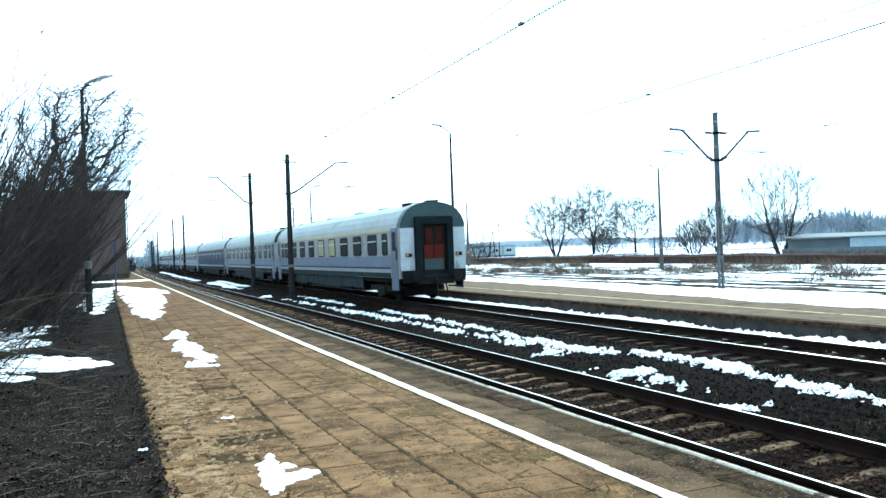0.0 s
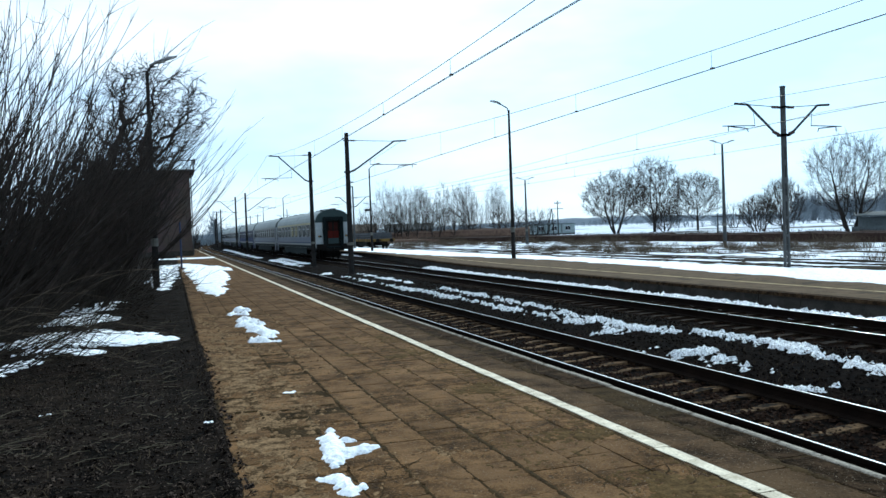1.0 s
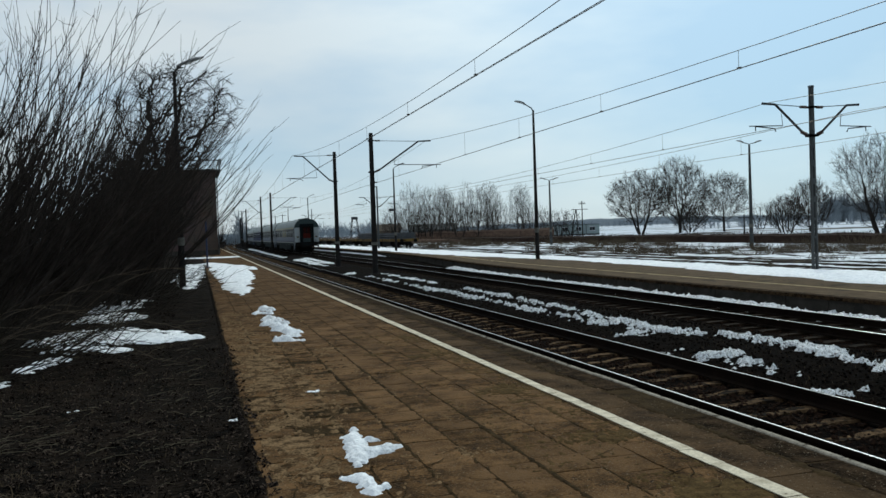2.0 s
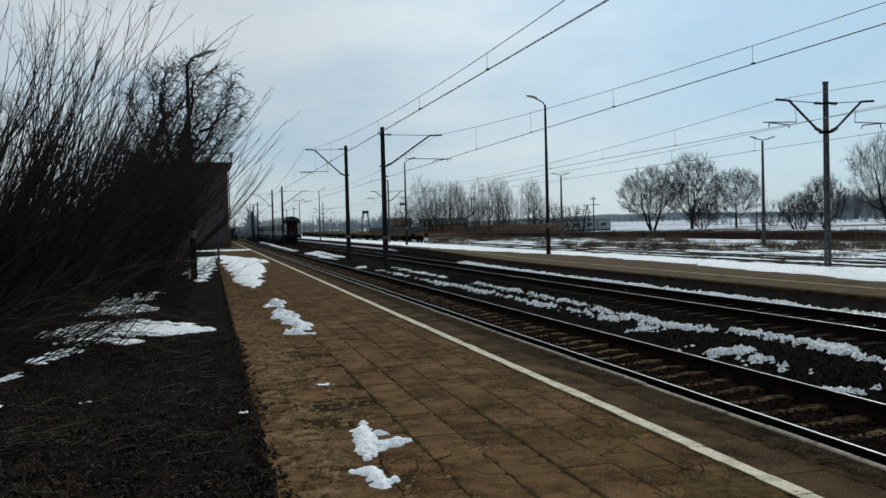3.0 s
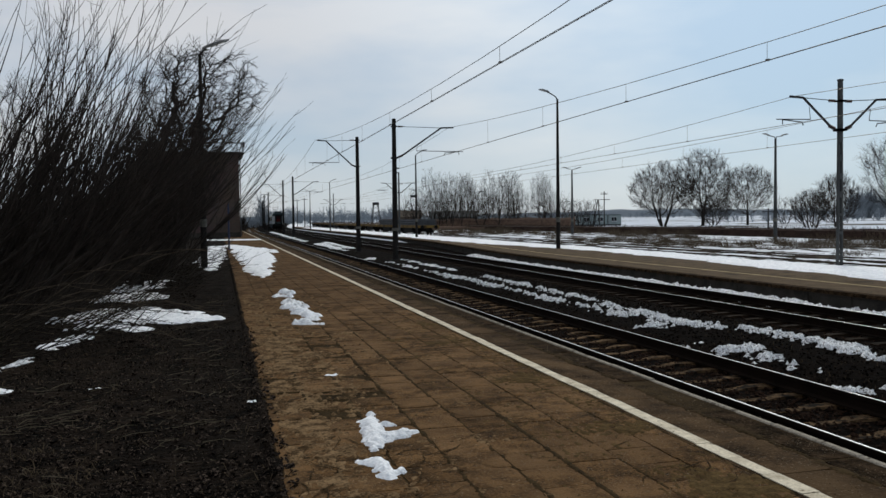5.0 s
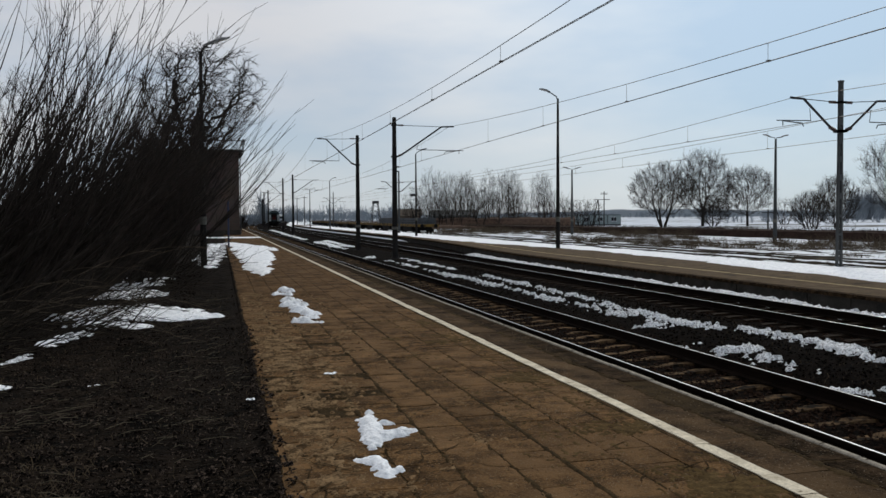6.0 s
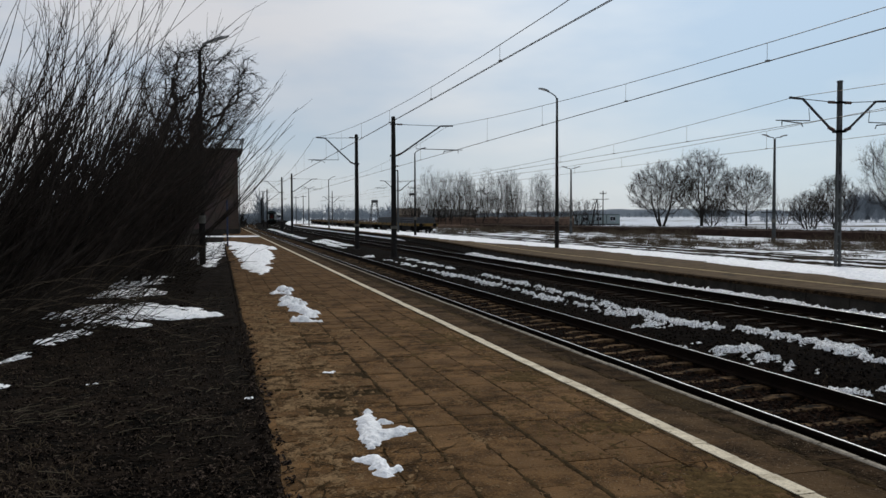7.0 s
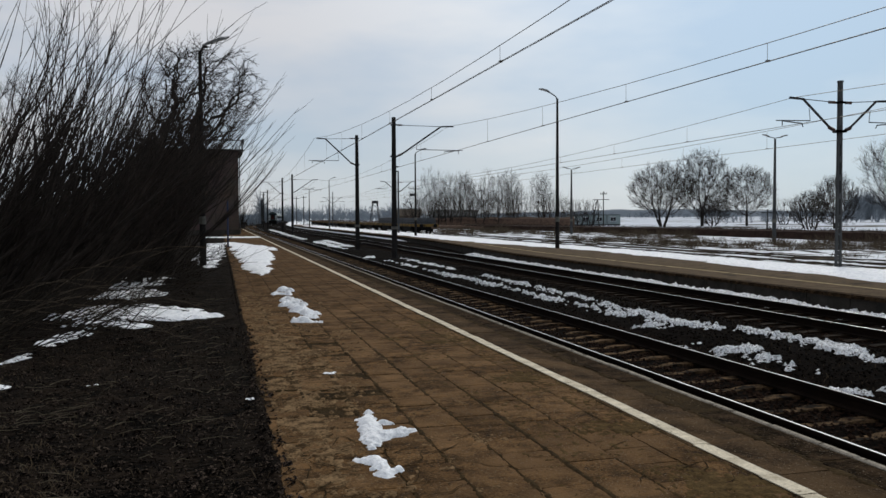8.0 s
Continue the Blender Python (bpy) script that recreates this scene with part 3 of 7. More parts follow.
def pave():
    rnd = random.Random(11)
    worn = [slab_shape(rnd) for _ in range(12)]
    tight = [slab_shape(rnd, 0.3922, 0.3995) for _ in range(6)]
    slim = [slab_shape(rnd, 0.289) for _ in range(3)]
    broad = [slab_shape(rnd, 0.629) for _ in range(4)]
    shared = {id(k): k.mesh("slab", SLAB) for k in worn + tight + slim}
    shared.update((id(k), k.mesh("slab", EDGE_SLAB)) for k in broad)
    rest, outer = Shape(), Shape()
    for lane, (xa, xb) in enumerate(LANES):
        x, j = (xa + xb) / 2, -14
        while j * SLAB_LONG < PLATFORM_END - 1:
            y = LANE_SHIFT[lane] + SLAB_LONG * (j + 0.5)
            j += 1
            dz, tilt, turn = rnd.uniform(-0.004, 0.003), rnd.uniform(-0.35, 0.35), rnd.uniform(-0.6, 0.6)
            lean = rnd.uniform(-0.4, 0.4) * (2.0 if lane < 3 else 1.0)
            dx, dy = rnd.uniform(-0.004, 0.004), rnd.uniform(-0.004, 0.004)
            if lane < 3 and 7.2 < y < 13:   # heaved and sunken slabs along the inner side
                dz, tilt, lean = dz * 2.2 - 0.003, tilt * 4.0, lean * 1.6
            if lane > 6:
                kind = (slim if lane == 7 else broad)[rnd.randrange(3)]
            else:
                kind = worn[rnd.randrange(12)] if lane < 4 or rnd.random() < 0.3 else tight[rnd.randrange(6)]
            if 3.6 < y < 16.5:
                piece("slab", shared[id(kind)], platform, pose(x + dx, y + dy, dz, tilt, lean, turn + 180 * rnd.randrange(2)))
            elif y < 40:
                (outer if lane == 8 else rest).add([(x + dx + vx, y + dy + vy, dz + vz) for vx, vy, vz in kind.v], kind.f)
            else:
                (outer if lane == 8 else rest).box(x + dx - (xb - xa) / 2 + 0.002, y + dy - 0.199, -0.05, x + dx + (xb - xa) / 2 - 0.002, y + dy + 0.199, dz)
    tagged(part("paving", rest, SLAB, platform), kind="stuff")
    tagged(part("edge_paving", outer, EDGE_SLAB, platform), kind="stuff")
    stone = Shape().box(-0.145, -0.49, -0.22, 0.145, 0.49, 0.0, 0.014)
    shared_stone = stone.mesh("coping_stone", COPING)
    rest, noses = Shape(), Shape()
    for j in range(158):
        y = -7.5 + j
        dz, dx = rnd.uniform(-0.012, 0.006), rnd.uniform(-0.012, 0.012)
        if 2 < y < 40:
            piece("coping_stone", shared_stone, platform, pose(EDGE_IN + 0.15 + dx, y, dz, rnd.uniform(-0.2, 0.2), 0, rnd.uniform(-0.4, 0.4)))
        else:
            rest.add([(EDGE_IN + 0.15 + dx + vx, y + vy, dz + vz) for vx, vy, vz in stone.v], stone.f)
        noses.box(EDGE_OUT - 0.055 + 0.7 * dx, y - 0.495 + rnd.uniform(0, 0.01), -0.10 + dz * 0.3, EDGE_OUT + 0.004 + 0.7 * dx, y + 0.495 - rnd.uniform(0, 0.014), dz * 0.5 + 0.006, 0.010)
    tagged(part("coping", rest, COPING, platform), kind="stuff")
    part("edge_strip", noses, NOSE, platform, "pale worn edge strip")
    line = Shape()
    for j in range(370):
        y, step = -5.98 + SLAB_LONG * j, SLAB_LONG - rnd.choice((0.003, 0.004, 0.006, 0.012))
        x, w = 3.508 + 0.012 * noise.noise(Vector((0, y * 0.35, 1))) + rnd.uniform(-0.004, 0.004), 0.061 + rnd.uniform(-0.005, 0.006)
        d, z = rnd.uniform(-0.006, 0.006), rnd.uniform(0.005, 0.0085)
        line.add([(x - w, y, 0.001), (x + w, y, 0.001), (x + w + d, y + step, 0.001), (x - w + d, y + step, 0.001),
                  (x - w, y, z), (x + w, y, z), (x + w + d, y + step, z), (x - w + d, y + step, z)],
                 [(3, 2, 1, 0), (4, 5, 6, 7), (0, 1, 5, 4), (1, 2, 6, 5), (2, 3, 7, 6), (3, 0, 4, 7)])
    part("painted_line", line, PAINT_LINE, platform, "worn white painted safety line")


# ---- far platform ----
def make_far_platform():
    p = thing("platform_far", pose(0, 0, 0), "opposite low platform with shade-dark concrete wall and ochre line", "platform", kind="structure")
    ys = [-30, 5, 33, 36, 40, 43.5, 47, 51, 56, 61, 66, 73, 80, 110, 150, 160, 170, 190, 210, 230]
    top, wall, line, lip = Shape(), Shape(), Shape(), Shape()
    for a, b in zip(ys, ys[1:]):
        xa, xb = far_edge(a) + bend(a), far_edge(b) + bend(b)
        for s, x0, x1, z0, z1 in ((top, 0.30, 5.20, -0.5, FAR_TOP), (line, 1.72, 1.84, FAR_TOP + 0.001, FAR_TOP + 0.006)):
            s.add([(xa + x0, a, z0), (xa + x1, a, z0), (xb + x1, b, z0), (xb + x0, b, z0), (xa + x0, a, z1), (xa + x1, a, z1), (xb + x1, b, z1), (xb + x0, b, z1)],
                  [(3, 2, 1, 0), (4, 5, 6, 7), (0, 1, 5, 4), (1, 2, 6, 5), (2, 3, 7, 6), (3, 0, 4, 7)])
    y, rnd = -30.0, random.Random(5)
    while y < 228:
        n = 1.5 if y < 90 else 6.0
        xa, xb, j = far_edge(y) + bend(y), far_edge(y + n) + bend(y + n), rnd.uniform(-0.015, 0.015)
        for s, x0, x1, z0, z1, g in ((wall, 0.06, 0.20, -0.66, FAR_TOP - 0.085, 0.012), (lip, 0.0, 0.296, FAR_TOP - 0.08, FAR_TOP + 0.004, 0.006)):
            s.add([(xa + x0 + j, y + g, z0), (xa + x1, y + g, z0), (xb + x1, y + n - g, z0), (xb + x0 + j, y + n - g, z0),
                   (xa + x0 + j, y + g, z1), (xa + x1, y + g, z1), (xb + x1, y + n - g, z1), (xb + x0 + j, y + n - g, z1)],
                  [(3, 2, 1, 0), (4, 5, 6, 7), (0, 1, 5, 4), (1, 2, 6, 5), (2, 3, 7, 6), (3, 0, 4, 7)])
        y += n
    part("pavement", top, FAR_SLAB, p)
    part("wall", wall, SHADED_CONCRETE, p, "concrete retaining slabs with painted shade")
    part("coping", lip, COPING, p)
    part("painted_line", line, FAR_LINE, p, "worn ochre safety line")


make_far_platform()


# ---- snow ----
def fbm(x, y, scale, octaves=4, seed=0.0):
    return noise.fractal(Vector((x / scale, y / scale, seed)), 1.0, 2.0, octaves)


def islands(shape, least):
    """The separate pieces of a shape that have at least so many faces."""
    root = list(range(len(shape.v)))

    def find(k):
        while root[k] != k:
            root[k] = root[root[k]]
            k = root[k]
        return k

    for f in shape.f:
        for k in f[1:]:
            root[find(k)] = find(f[0])
    groups = {}
    for f in shape.f:
        groups.setdefault(find(f[0]), []).append(f)
    pieces = []
    for faces in groups.values():
        if len(faces) < least:
            continue
        used = sorted({k for f in faces for k in f})
        at = {k: i for i, k in enumerate(used)}
        pieces.append(Shape().add([shape.v[k] for k in used], [tuple(at[k] for k in f) for f in faces]))
    return pieces


def snow_patch(label, box, field, cell, height, base, soft=0.12, name="snow_patch", kind="", material=None, lumps=1.0):
    """A heap of old snow: wherever field(x, y) > 0 in the box, thick by it."""
    x0, x1, y0, y1 = box
    nx, ny = int((x1 - x0) / cell[0]) + 1, int((y1 - y0) / cell[1]) + 1
    f = [[field(x0 + i * cell[0], y0 + j * cell[1]) for i in range(nx)] for j in range(ny)]
    s, index = Shape(), {}

    def at(i, j):
        if (i, j) not in index:
            x, y = x0 + i * cell[0], y0 + j * cell[1]
            k = max(0.0, min(1.0, f[j][i] / soft))
            z = base(x, y) - 0.012 + (0.012 + height) * k ** 0.5 * (0.72 + 0.30 * fbm(x, y, 0.16 + height, 3, 9.0) + 0.30 * lumps * fbm(x, y, 0.07, 2, 19.0)) if f[j][i] > 0 else base(x, y) - 0.012
            index[(i, j)] = len(s.v)
            s.v.append((x + bend(y), y, z))
        return index[(i, j)]

    for j in range(ny - 1):
        for i in range(nx - 1):
            if max(f[j][i], f[j][i + 1], f[j + 1][i], f[j + 1][i + 1]) > 0:
                s.f.append((at(i, j), at(i + 1, j), at(i + 1, j + 1), at(i, j + 1)))
    for lump in [s] if kind else islands(s, 10):
        if lump.f:
            solid(name, lump, material or SNOW, label, "snow", kind, smooth=True)


def capsules(rows, rough, scale, seed):
    """Field of a union of tapered strokes (xa, ya, ra, xb, yb, rb), with y squeezed by the stroke's own length."""
    def field(x, y):
        best = -9.0
        for xa, ya, ra, xb, yb, rb in rows:
            dx, dy = xb - xa, yb - ya
            t = max(0.0, min(1.0, ((x - xa) * dx + (y - ya) * dy) / (dx * dx + dy * dy + 1e-9)))
            best = max(best, ra + (rb - ra) * t - math.hypot(x - xa - dx * t, y - ya - dy * t))
        return best + rough * fbm(x, y, scale, 4, seed)
    return field


def flat(z):
    return lambda x, y: z


def make_snow():
    on = flat(0.004)
    snow_patch("ragged melting snow patch on the platform slabs", (0.85, 1.75, 5.9, 7.7),
               capsules([(1.26, 7.34, 0.035, 1.19, 6.95, 0.085), (1.18, 6.95, 0.09, 1.14, 6.5, 0.115), (1.14, 6.45, 0.10, 1.07, 6.18, 0.035), (1.20, 6.50, 0.12, 1.38, 6.55, 0.085), (1.38, 6.55, 0.085, 1.52, 6.64, 0.015),
                         (1.10, 7.10, 0.025, 1.18, 7.05, 0.05), (1.30, 6.95, 0.045, 1.37, 6.92, 0.025)], 0.045, 0.10, 1), (0.012, 0.015), 0.085, on, 0.13, lumps=0.35)
    snow_patch("small ragged snow patch on the platform slabs", (0.75, 1.4, 5.05, 6.2),
               capsules([(0.94, 5.88, 0.055, 1.04, 5.86, 0.07), (1.04, 5.82, 0.07, 1.07, 5.60, 0.055), (1.05, 5.52, 0.07, 1.15, 5.58, 0.045)], 0.045, 0.10, 2), (0.012, 0.015), 0.075, on, 0.10, lumps=0.35)
    snow_patch("broken snow patch melting on the platform", (0.9, 2.0, 13.2, 21.2),
               capsules([(1.40, 20.3, 0.12, 1.62, 20.0, 0.08), (1.22, 19.4, 0.07, 1.50, 19.3, 0.06), (1.34, 18.2, 0.11, 1.42, 17.2, 0.15), (1.30, 16.9, 0.10, 1.60, 16.8, 0.05), (1.40, 16.4, 0.13, 1.50, 15.2, 0.12), (1.25, 14.2, 0.05, 1.52, 14.0, 0.09), (1.30, 14.6, 0.03, 1.60, 14.7, 0.06)], 0.17, 0.34, 3),
               (0.022, 0.035), 0.11, on)
    snow_patch("wide snow patch reaching across the platform edge", (-0.2, 3.4, 24.0, 64),
               capsules([(0.65, 60, 0.45, 1.7, 52, 0.9), (1.5, 50, 0.9, 1.6, 40, 0.75), (1.5, 40, 0.7, 1.38, 32, 0.48), (1.35, 32, 0.45, 1.28, 26.4, 0.22), (2.3, 50, 0.6, 2.9, 46, 0.2)], 0.34, 1.3, 4), (0.09, 0.22), 0.08, on)
    soil = lambda x, y: ground_z(x, y) + 0.01
    snow_patch("snow patch on the soil beside the platform", (-1.9, 0.4, 28, 66),
               capsules([(-0.45, 32, 0.25, -0.45, 40, 0.5), (-0.45, 40, 0.5, -0.3, 60, 0.5), (-0.9, 37.5, 0.22, -1.4, 38.0, 0.15)], 0.30, 1.2, 5), (0.1, 0.25), 0.05, soil)
    snow_patch("strip of snow lying across the platform before the building", (-3, 3.5, 66, 90),
               capsules([(-0.4, 79, 1.1, 2.4, 77.5, 1.5)], 0.5, 2.5, 6), (0.25, 0.5), 0.08, on)
    snow_patch("long flat snow patch under the bare shrubs", (-3.9, 0.2, 12.4, 19.6),
               capsules([(-0.40, 16.3, 0.06, -1.0, 16.1, 0.70), (-1.0, 16.2, 0.85, -1.9, 16.9, 0.70), (-1.9, 17.3, 0.95, -2.6, 16.8, 0.55), (-1.4, 15.2, 0.30, -2.1, 15.3, 0.30), (-2.1, 14.6, 0.10, -2.45, 13.2, 0.12)], 0.55, 0.6, 7), (0.040, 0.055), 0.05, soil)
    snow_patch("thin snow patch among the shrub stems", (-4.2, -1.2, 19.6, 27.6),
               capsules([(-2.5, 19.9, 0.5, -1.9, 21.2, 0.7), (-2.3, 23.0, 0.5, -2.0, 26.4, 0.4)], 0.55, 0.6, 8), (0.06, 0.1), 0.04, soil)
    snow_patch("thin snow remains on dark soil", (-3.3, -1.5, 10.4, 12.6),
               capsules([(-2.75, 11.0, 0.05, -2.45, 11.9, 0.05)], 0.26, 0.24, 9), (0.03, 0.04), 0.02, soil, material=GRITTY_SNOW)
    snow_patch("snow remnant on dark soil by the shrubs", (-3.4, -1.6, 9.0, 10.6),
               capsules([(-2.7, 9.9, 0.26, -2.25, 9.75, 0.07)], 0.14, 0.4, 10), (0.035, 0.045), 0.03, soil)
    for x, y, r in ((0.27, 8.38, 0.045), (1.16, 9.36, 0.05), (-1.35, 9.6, 0.03)):
        snow_patch("small lump of leftover snow", (x - 0.2, x + 0.2, y - 0.2, y + 0.2), capsules([(x - r, y, r * 0.7, x + r, y, r * 0.7)], 0.04, 0.08, x), (0.016, 0.016), 0.035,
                   on if x > 0.4 else soil, name="snow_lump")

    rows = capsules([(9.35, 7.0, 0.16, 9.55, 10.6, 0.26), (9.55, 10.6, 0.28, 9.95, 12.0, 0.30), (9.95, 12.0, 0.30, 9.85, 14.2, 0.26), (9.30, 14.6, 0.22, 9.10, 16.0, 0.30),
                     (9.2, 16.0, 0.20, 9.35, 19.5, 0.19), (9.45, 19.5, 0.18, 9.55, 30.0, 0.22), (8.0, 12.45, 0.16, 8.45, 12.15, 0.27), (7.85, 13.2, 0.12, 8.1, 13.1, 0.12),
                     (8.40, 15.4, 0.16, 8.55, 15.2, 0.16), (8.5, 17.5, 0.14, 8.55, 17.3, 0.14), (8.75, 17.0, 0.16, 8.6, 23.0, 0.20), (8.65, 24.0, 0.2, 8.5, 34.0, 0.2), (8.15, 11.5, 0.12, 8.18, 11.1, 0.13), (8.18, 10.8, 0.15, 8.08, 10.3, 0.15), (7.75, 9.25, 0.13, 7.80, 9.15, 0.13), (7.95, 9.1, 0.12, 7.98, 9.0, 0.13)], 0.0, 1.0, 1)
    far_rows = capsules([(9.55, 30.0, 0.22, 9.6, 45.0, 0.10), (8.5, 30.0, 0.12, 8.45, 45.0, 0.06), (8.2, 46.3, 0.30, 8.25, 47.6, 0.30), (8.6, 60.0, 0.30, 8.8, 78.0, 0.55),
                         (9.6, 64.0, 0.30, 9.9, 82.0, 0.40), (8.4, 88.0, 0.25, 8.7, 125.0, 0.35), (9.0, 125.0, 0.35, 9.1, 170.0, 0.5)], 0.0, 1.0, 1)

    def between(x, y):
        k = rows(x, y) if y < 34 else far_rows(x, y)
        return k - 0.175 - min(0.07, max(0.0, (y - 15) * 0.01)) + (0.18 if y < 30 else 0.34) * fbm(0, y, 1.6 if y < 30 else 4.0, 2, 15) + 0.24 * fbm(x, y, 0.45, 4, 12) + 0.34 * fbm(x, y, 0.17, 3, 13) + 0.22 * fbm(x, y, 0.08, 2, 14)

    bed = lambda x, y: ground_z(x, y) + 0.015
    snow_patch("lumpy broken rows of dirty snow between the two tracks", (7.5, 10.6, 6, 34), between, (0.028, 0.034), 0.085, bed, 0.12, kind="stuff", material=GRITTY_SNOW)
    snow_patch("rows of old snow between the two tracks", (7.5, 10.6, 34.06, 160), between, (0.07, 0.16), 0.07, bed, 0.10, kind="stuff", material=GRITTY_SNOW)

    def wall_foot(x, y):
        return 0.40 - abs(x - far_edge(y) + 0.38) + 0.20 * fbm(x, y, 0.5, 4, 21) + 0.14 * fbm(0, y, 3, 3, 22) + 0.22 * fbm(x, y, 0.12, 3, 23)

    snow_patch("ragged strip of gritty snow along the foot of the far platform", (13.2, 15.2, 8, 48), wall_foot, (0.04, 0.06), 0.24, lambda x, y: ground_z(x, y) + 0.01, 0.34, material=GRITTY_SNOW)

    def deck_snow(x, y):
        table = ((12.0, 3.5), (20.0, 3.7), (24.0, 4.2), (30.0, 4.7), (38.0, 5.2), (46.0, 4.8), (57.0, 2.4), (66.0, 1.6), (90.0, 1.2), (300.0, 1.2))
        for (ya, wa), (yb, wb) in zip(table, table[1:]):
            if y <= yb:
                front = far_edge(y) + wa + (wb - wa) * (y - ya) / (yb - ya)
                break
        return min(0.9, (x - front) * 0.6, 21.6 - x) + 0.34 * fbm(x, y * 0.6, 1.6, 4, 31)

    snow_patch("snow lying on the back of the far platform", (16.6, 21.8, 12, 200), deck_snow, (0.13, 0.32), 0.08,
               lambda x, y: FAR_TOP + 0.004 if x < far_edge(y) + 5.2 else ground_z(x, y) + 0.03)


make_snow()


def overlay(name, label, category, material, field, area, cell, thick):
    """A thin ragged layer of dirt on the slabs wherever field(x, y) > 0."""
    s, index = Shape(), {}
    x0, x1, y0, y1 = area
    for j in range(int((y1 - y0) / cell[1])):
        for i in range(int((x1 - x0) / cell[0])):
            c = [(i, j), (i + 1, j), (i + 1, j + 1), (i, j + 1)]
            f = [field(x0 + a * cell[0], y0 + b * cell[1]) for a, b in c]
            if max(f) <= 0:
                continue
            for (a, b), k in zip(c, f):
                if (a, b) not in index:
                    index[(a, b)] = len(s.v)
                    s.v.append((x0 + a * cell[0], y0 + b * cell[1], (0.003 + thick * min(1.0, k / 0.06) if k > 0 else -0.009) - 1.1 * max(0.0, 0.345 - x0 - a * cell[0])))
            s.f.append(tuple(index[k] for k in c))
    return solid(name, s, material, label, category, "stuff", smooth=True)


overlay("spilled_soil", "dark soil washed over the slabs' ragged edge", "soil", SOIL,
        lambda x, y: 0.355 - x + 0.06 * fbm(x, y, 0.9, 4, 41) + 0.035 * fbm(x, y, 0.10, 3, 42), (0.27, 0.66, -4, 34), (0.022, 0.028), 0.012)


def joint_dirt(x, y):
    """Soil in and over the long joints, thick in some stretches and gone in others."""
    k = (x - SLAB_X0) / SLAB_PITCH
    off = min(abs(k - round(k)) * SLAB_PITCH if k < 7.2 else 9.0, abs(x - 3.412))
    off_y, cross = slab_row(int(k), y)
    lane = noise.noise(Vector((round(k) * 3.7, y * 0.45, 5))) + (0.45 if round(k) in (1, 3, 4, 5) else 0.0)
    row = noise.noise(Vector((cross * 2.3 + int(k) * 5.1, x * 1.1, 9))) + (0.55 if x < 1.5 and 7.5 < y < 14 else 0.0)
    rough = 0.018 * fbm(x, y, 0.10, 3, 44)
    thin = 0.006 * max(0.0, min(1.0, x - 1.8))
    return max(0.004 + 0.020 * lane - off, -0.006 + 0.022 * row - off_y) + rough - thin


overlay("joint_dirt", "dark soil and moss filling the joints of the slabs", "soil", GROUT, joint_dirt, (0.46, 3.44, 3.6, 15.5), (0.014, 0.022), 0.004)


overlay("slab_moss", "thin olive moss and grit on the slabs beside the line", "moss", MOSS,
        lambda x, y: -0.105 + 0.10 * max(0.0, 1 - abs(x - 3.2) / 0.7) + 0.16 * fbm(x, y, 0.55, 4, 71) + 0.16 * fbm(x, y, 0.06, 3, 72), (2.1, 3.43, 3.6, 14), (0.020, 0.030), 0.003)
overlay("edge_dirt", "black dirt packed along the coping stones", "soil", GROUT,
        lambda x, y: 0.030 - abs(x - EDGE_IN + 0.02) + 0.05 * fbm(x, y, 0.7, 3, 73) + 0.05 * fbm(x, y, 0.08, 3, 74), (3.75, 4.3, 3.6, 24), (0.014, 0.030), 0.004)


def sand_patch(x, y):
    wear = max(0.0, 1.0 - abs(x - 0.62) / 0.75)
    k = (x - SLAB_X0) / SLAB_PITCH
    rim = max(0.0, 1.0 - abs(k - round(k)) * 6.0)
    broken = max(0.0, 1 - abs(x - 0.85) / 0.6) * max(0.0, 1 - abs(y - 10.5) / 4.0)
    return -0.112 + 0.09 * broken + 0.11 * wear + 0.05 * rim + 0.17 * fbm(x, y, 0.50, 4, 47) + 0.16 * fbm(x, y, 0.07, 3, 48)


overlay("sand_crust", "pale sandy crust washed over the worn inner slabs", "sand", SAND, sand_patch, (0.44, 2.2, 3.6, 20), (0.024, 0.035), 0.006)


def slab_cracks():
    """Cracks that run across the worn inner slabs, filled with dark soil."""
    rnd = random.Random(91)
    s = Shape()
    for _ in range(130):
        x = 0.5 + 2.9 * rnd.random() ** 2.6
        y = 4.2 + 13 * rnd.random() ** 1.4
        a, ln = rnd.choice((0.0, 1.57, 0.3, -0.4, 1.2)) + rnd.gauss(0, 0.25), rnd.uniform(0.12, 0.48)
        px, py, n = x, y, 7
        left, right = [], []
        for i in range(n + 1):
            w = 0.0045 * math.sin(math.pi * (i + 0.35) / (n + 0.7)) * rnd.uniform(0.5, 1.6) + 0.0008
            left.append((px - math.sin(a) * w, py + math.cos(a) * w, 0.0065))
            right.append((px + math.sin(a) * w, py - math.cos(a) * w, 0.0065))
            a += rnd.gauss(0, 0.32)
            px, py = px + math.cos(a) * ln / n, py + math.sin(a) * ln / n
        s.add(left + right, [(n + 1 + i, n + 2 + i, i + 1, i) for i in range(n)])
    solid("slab_cracks", s, GROUT, "dark cracks across the worn platform slabs", "cracks", "stuff")


slab_cracks()


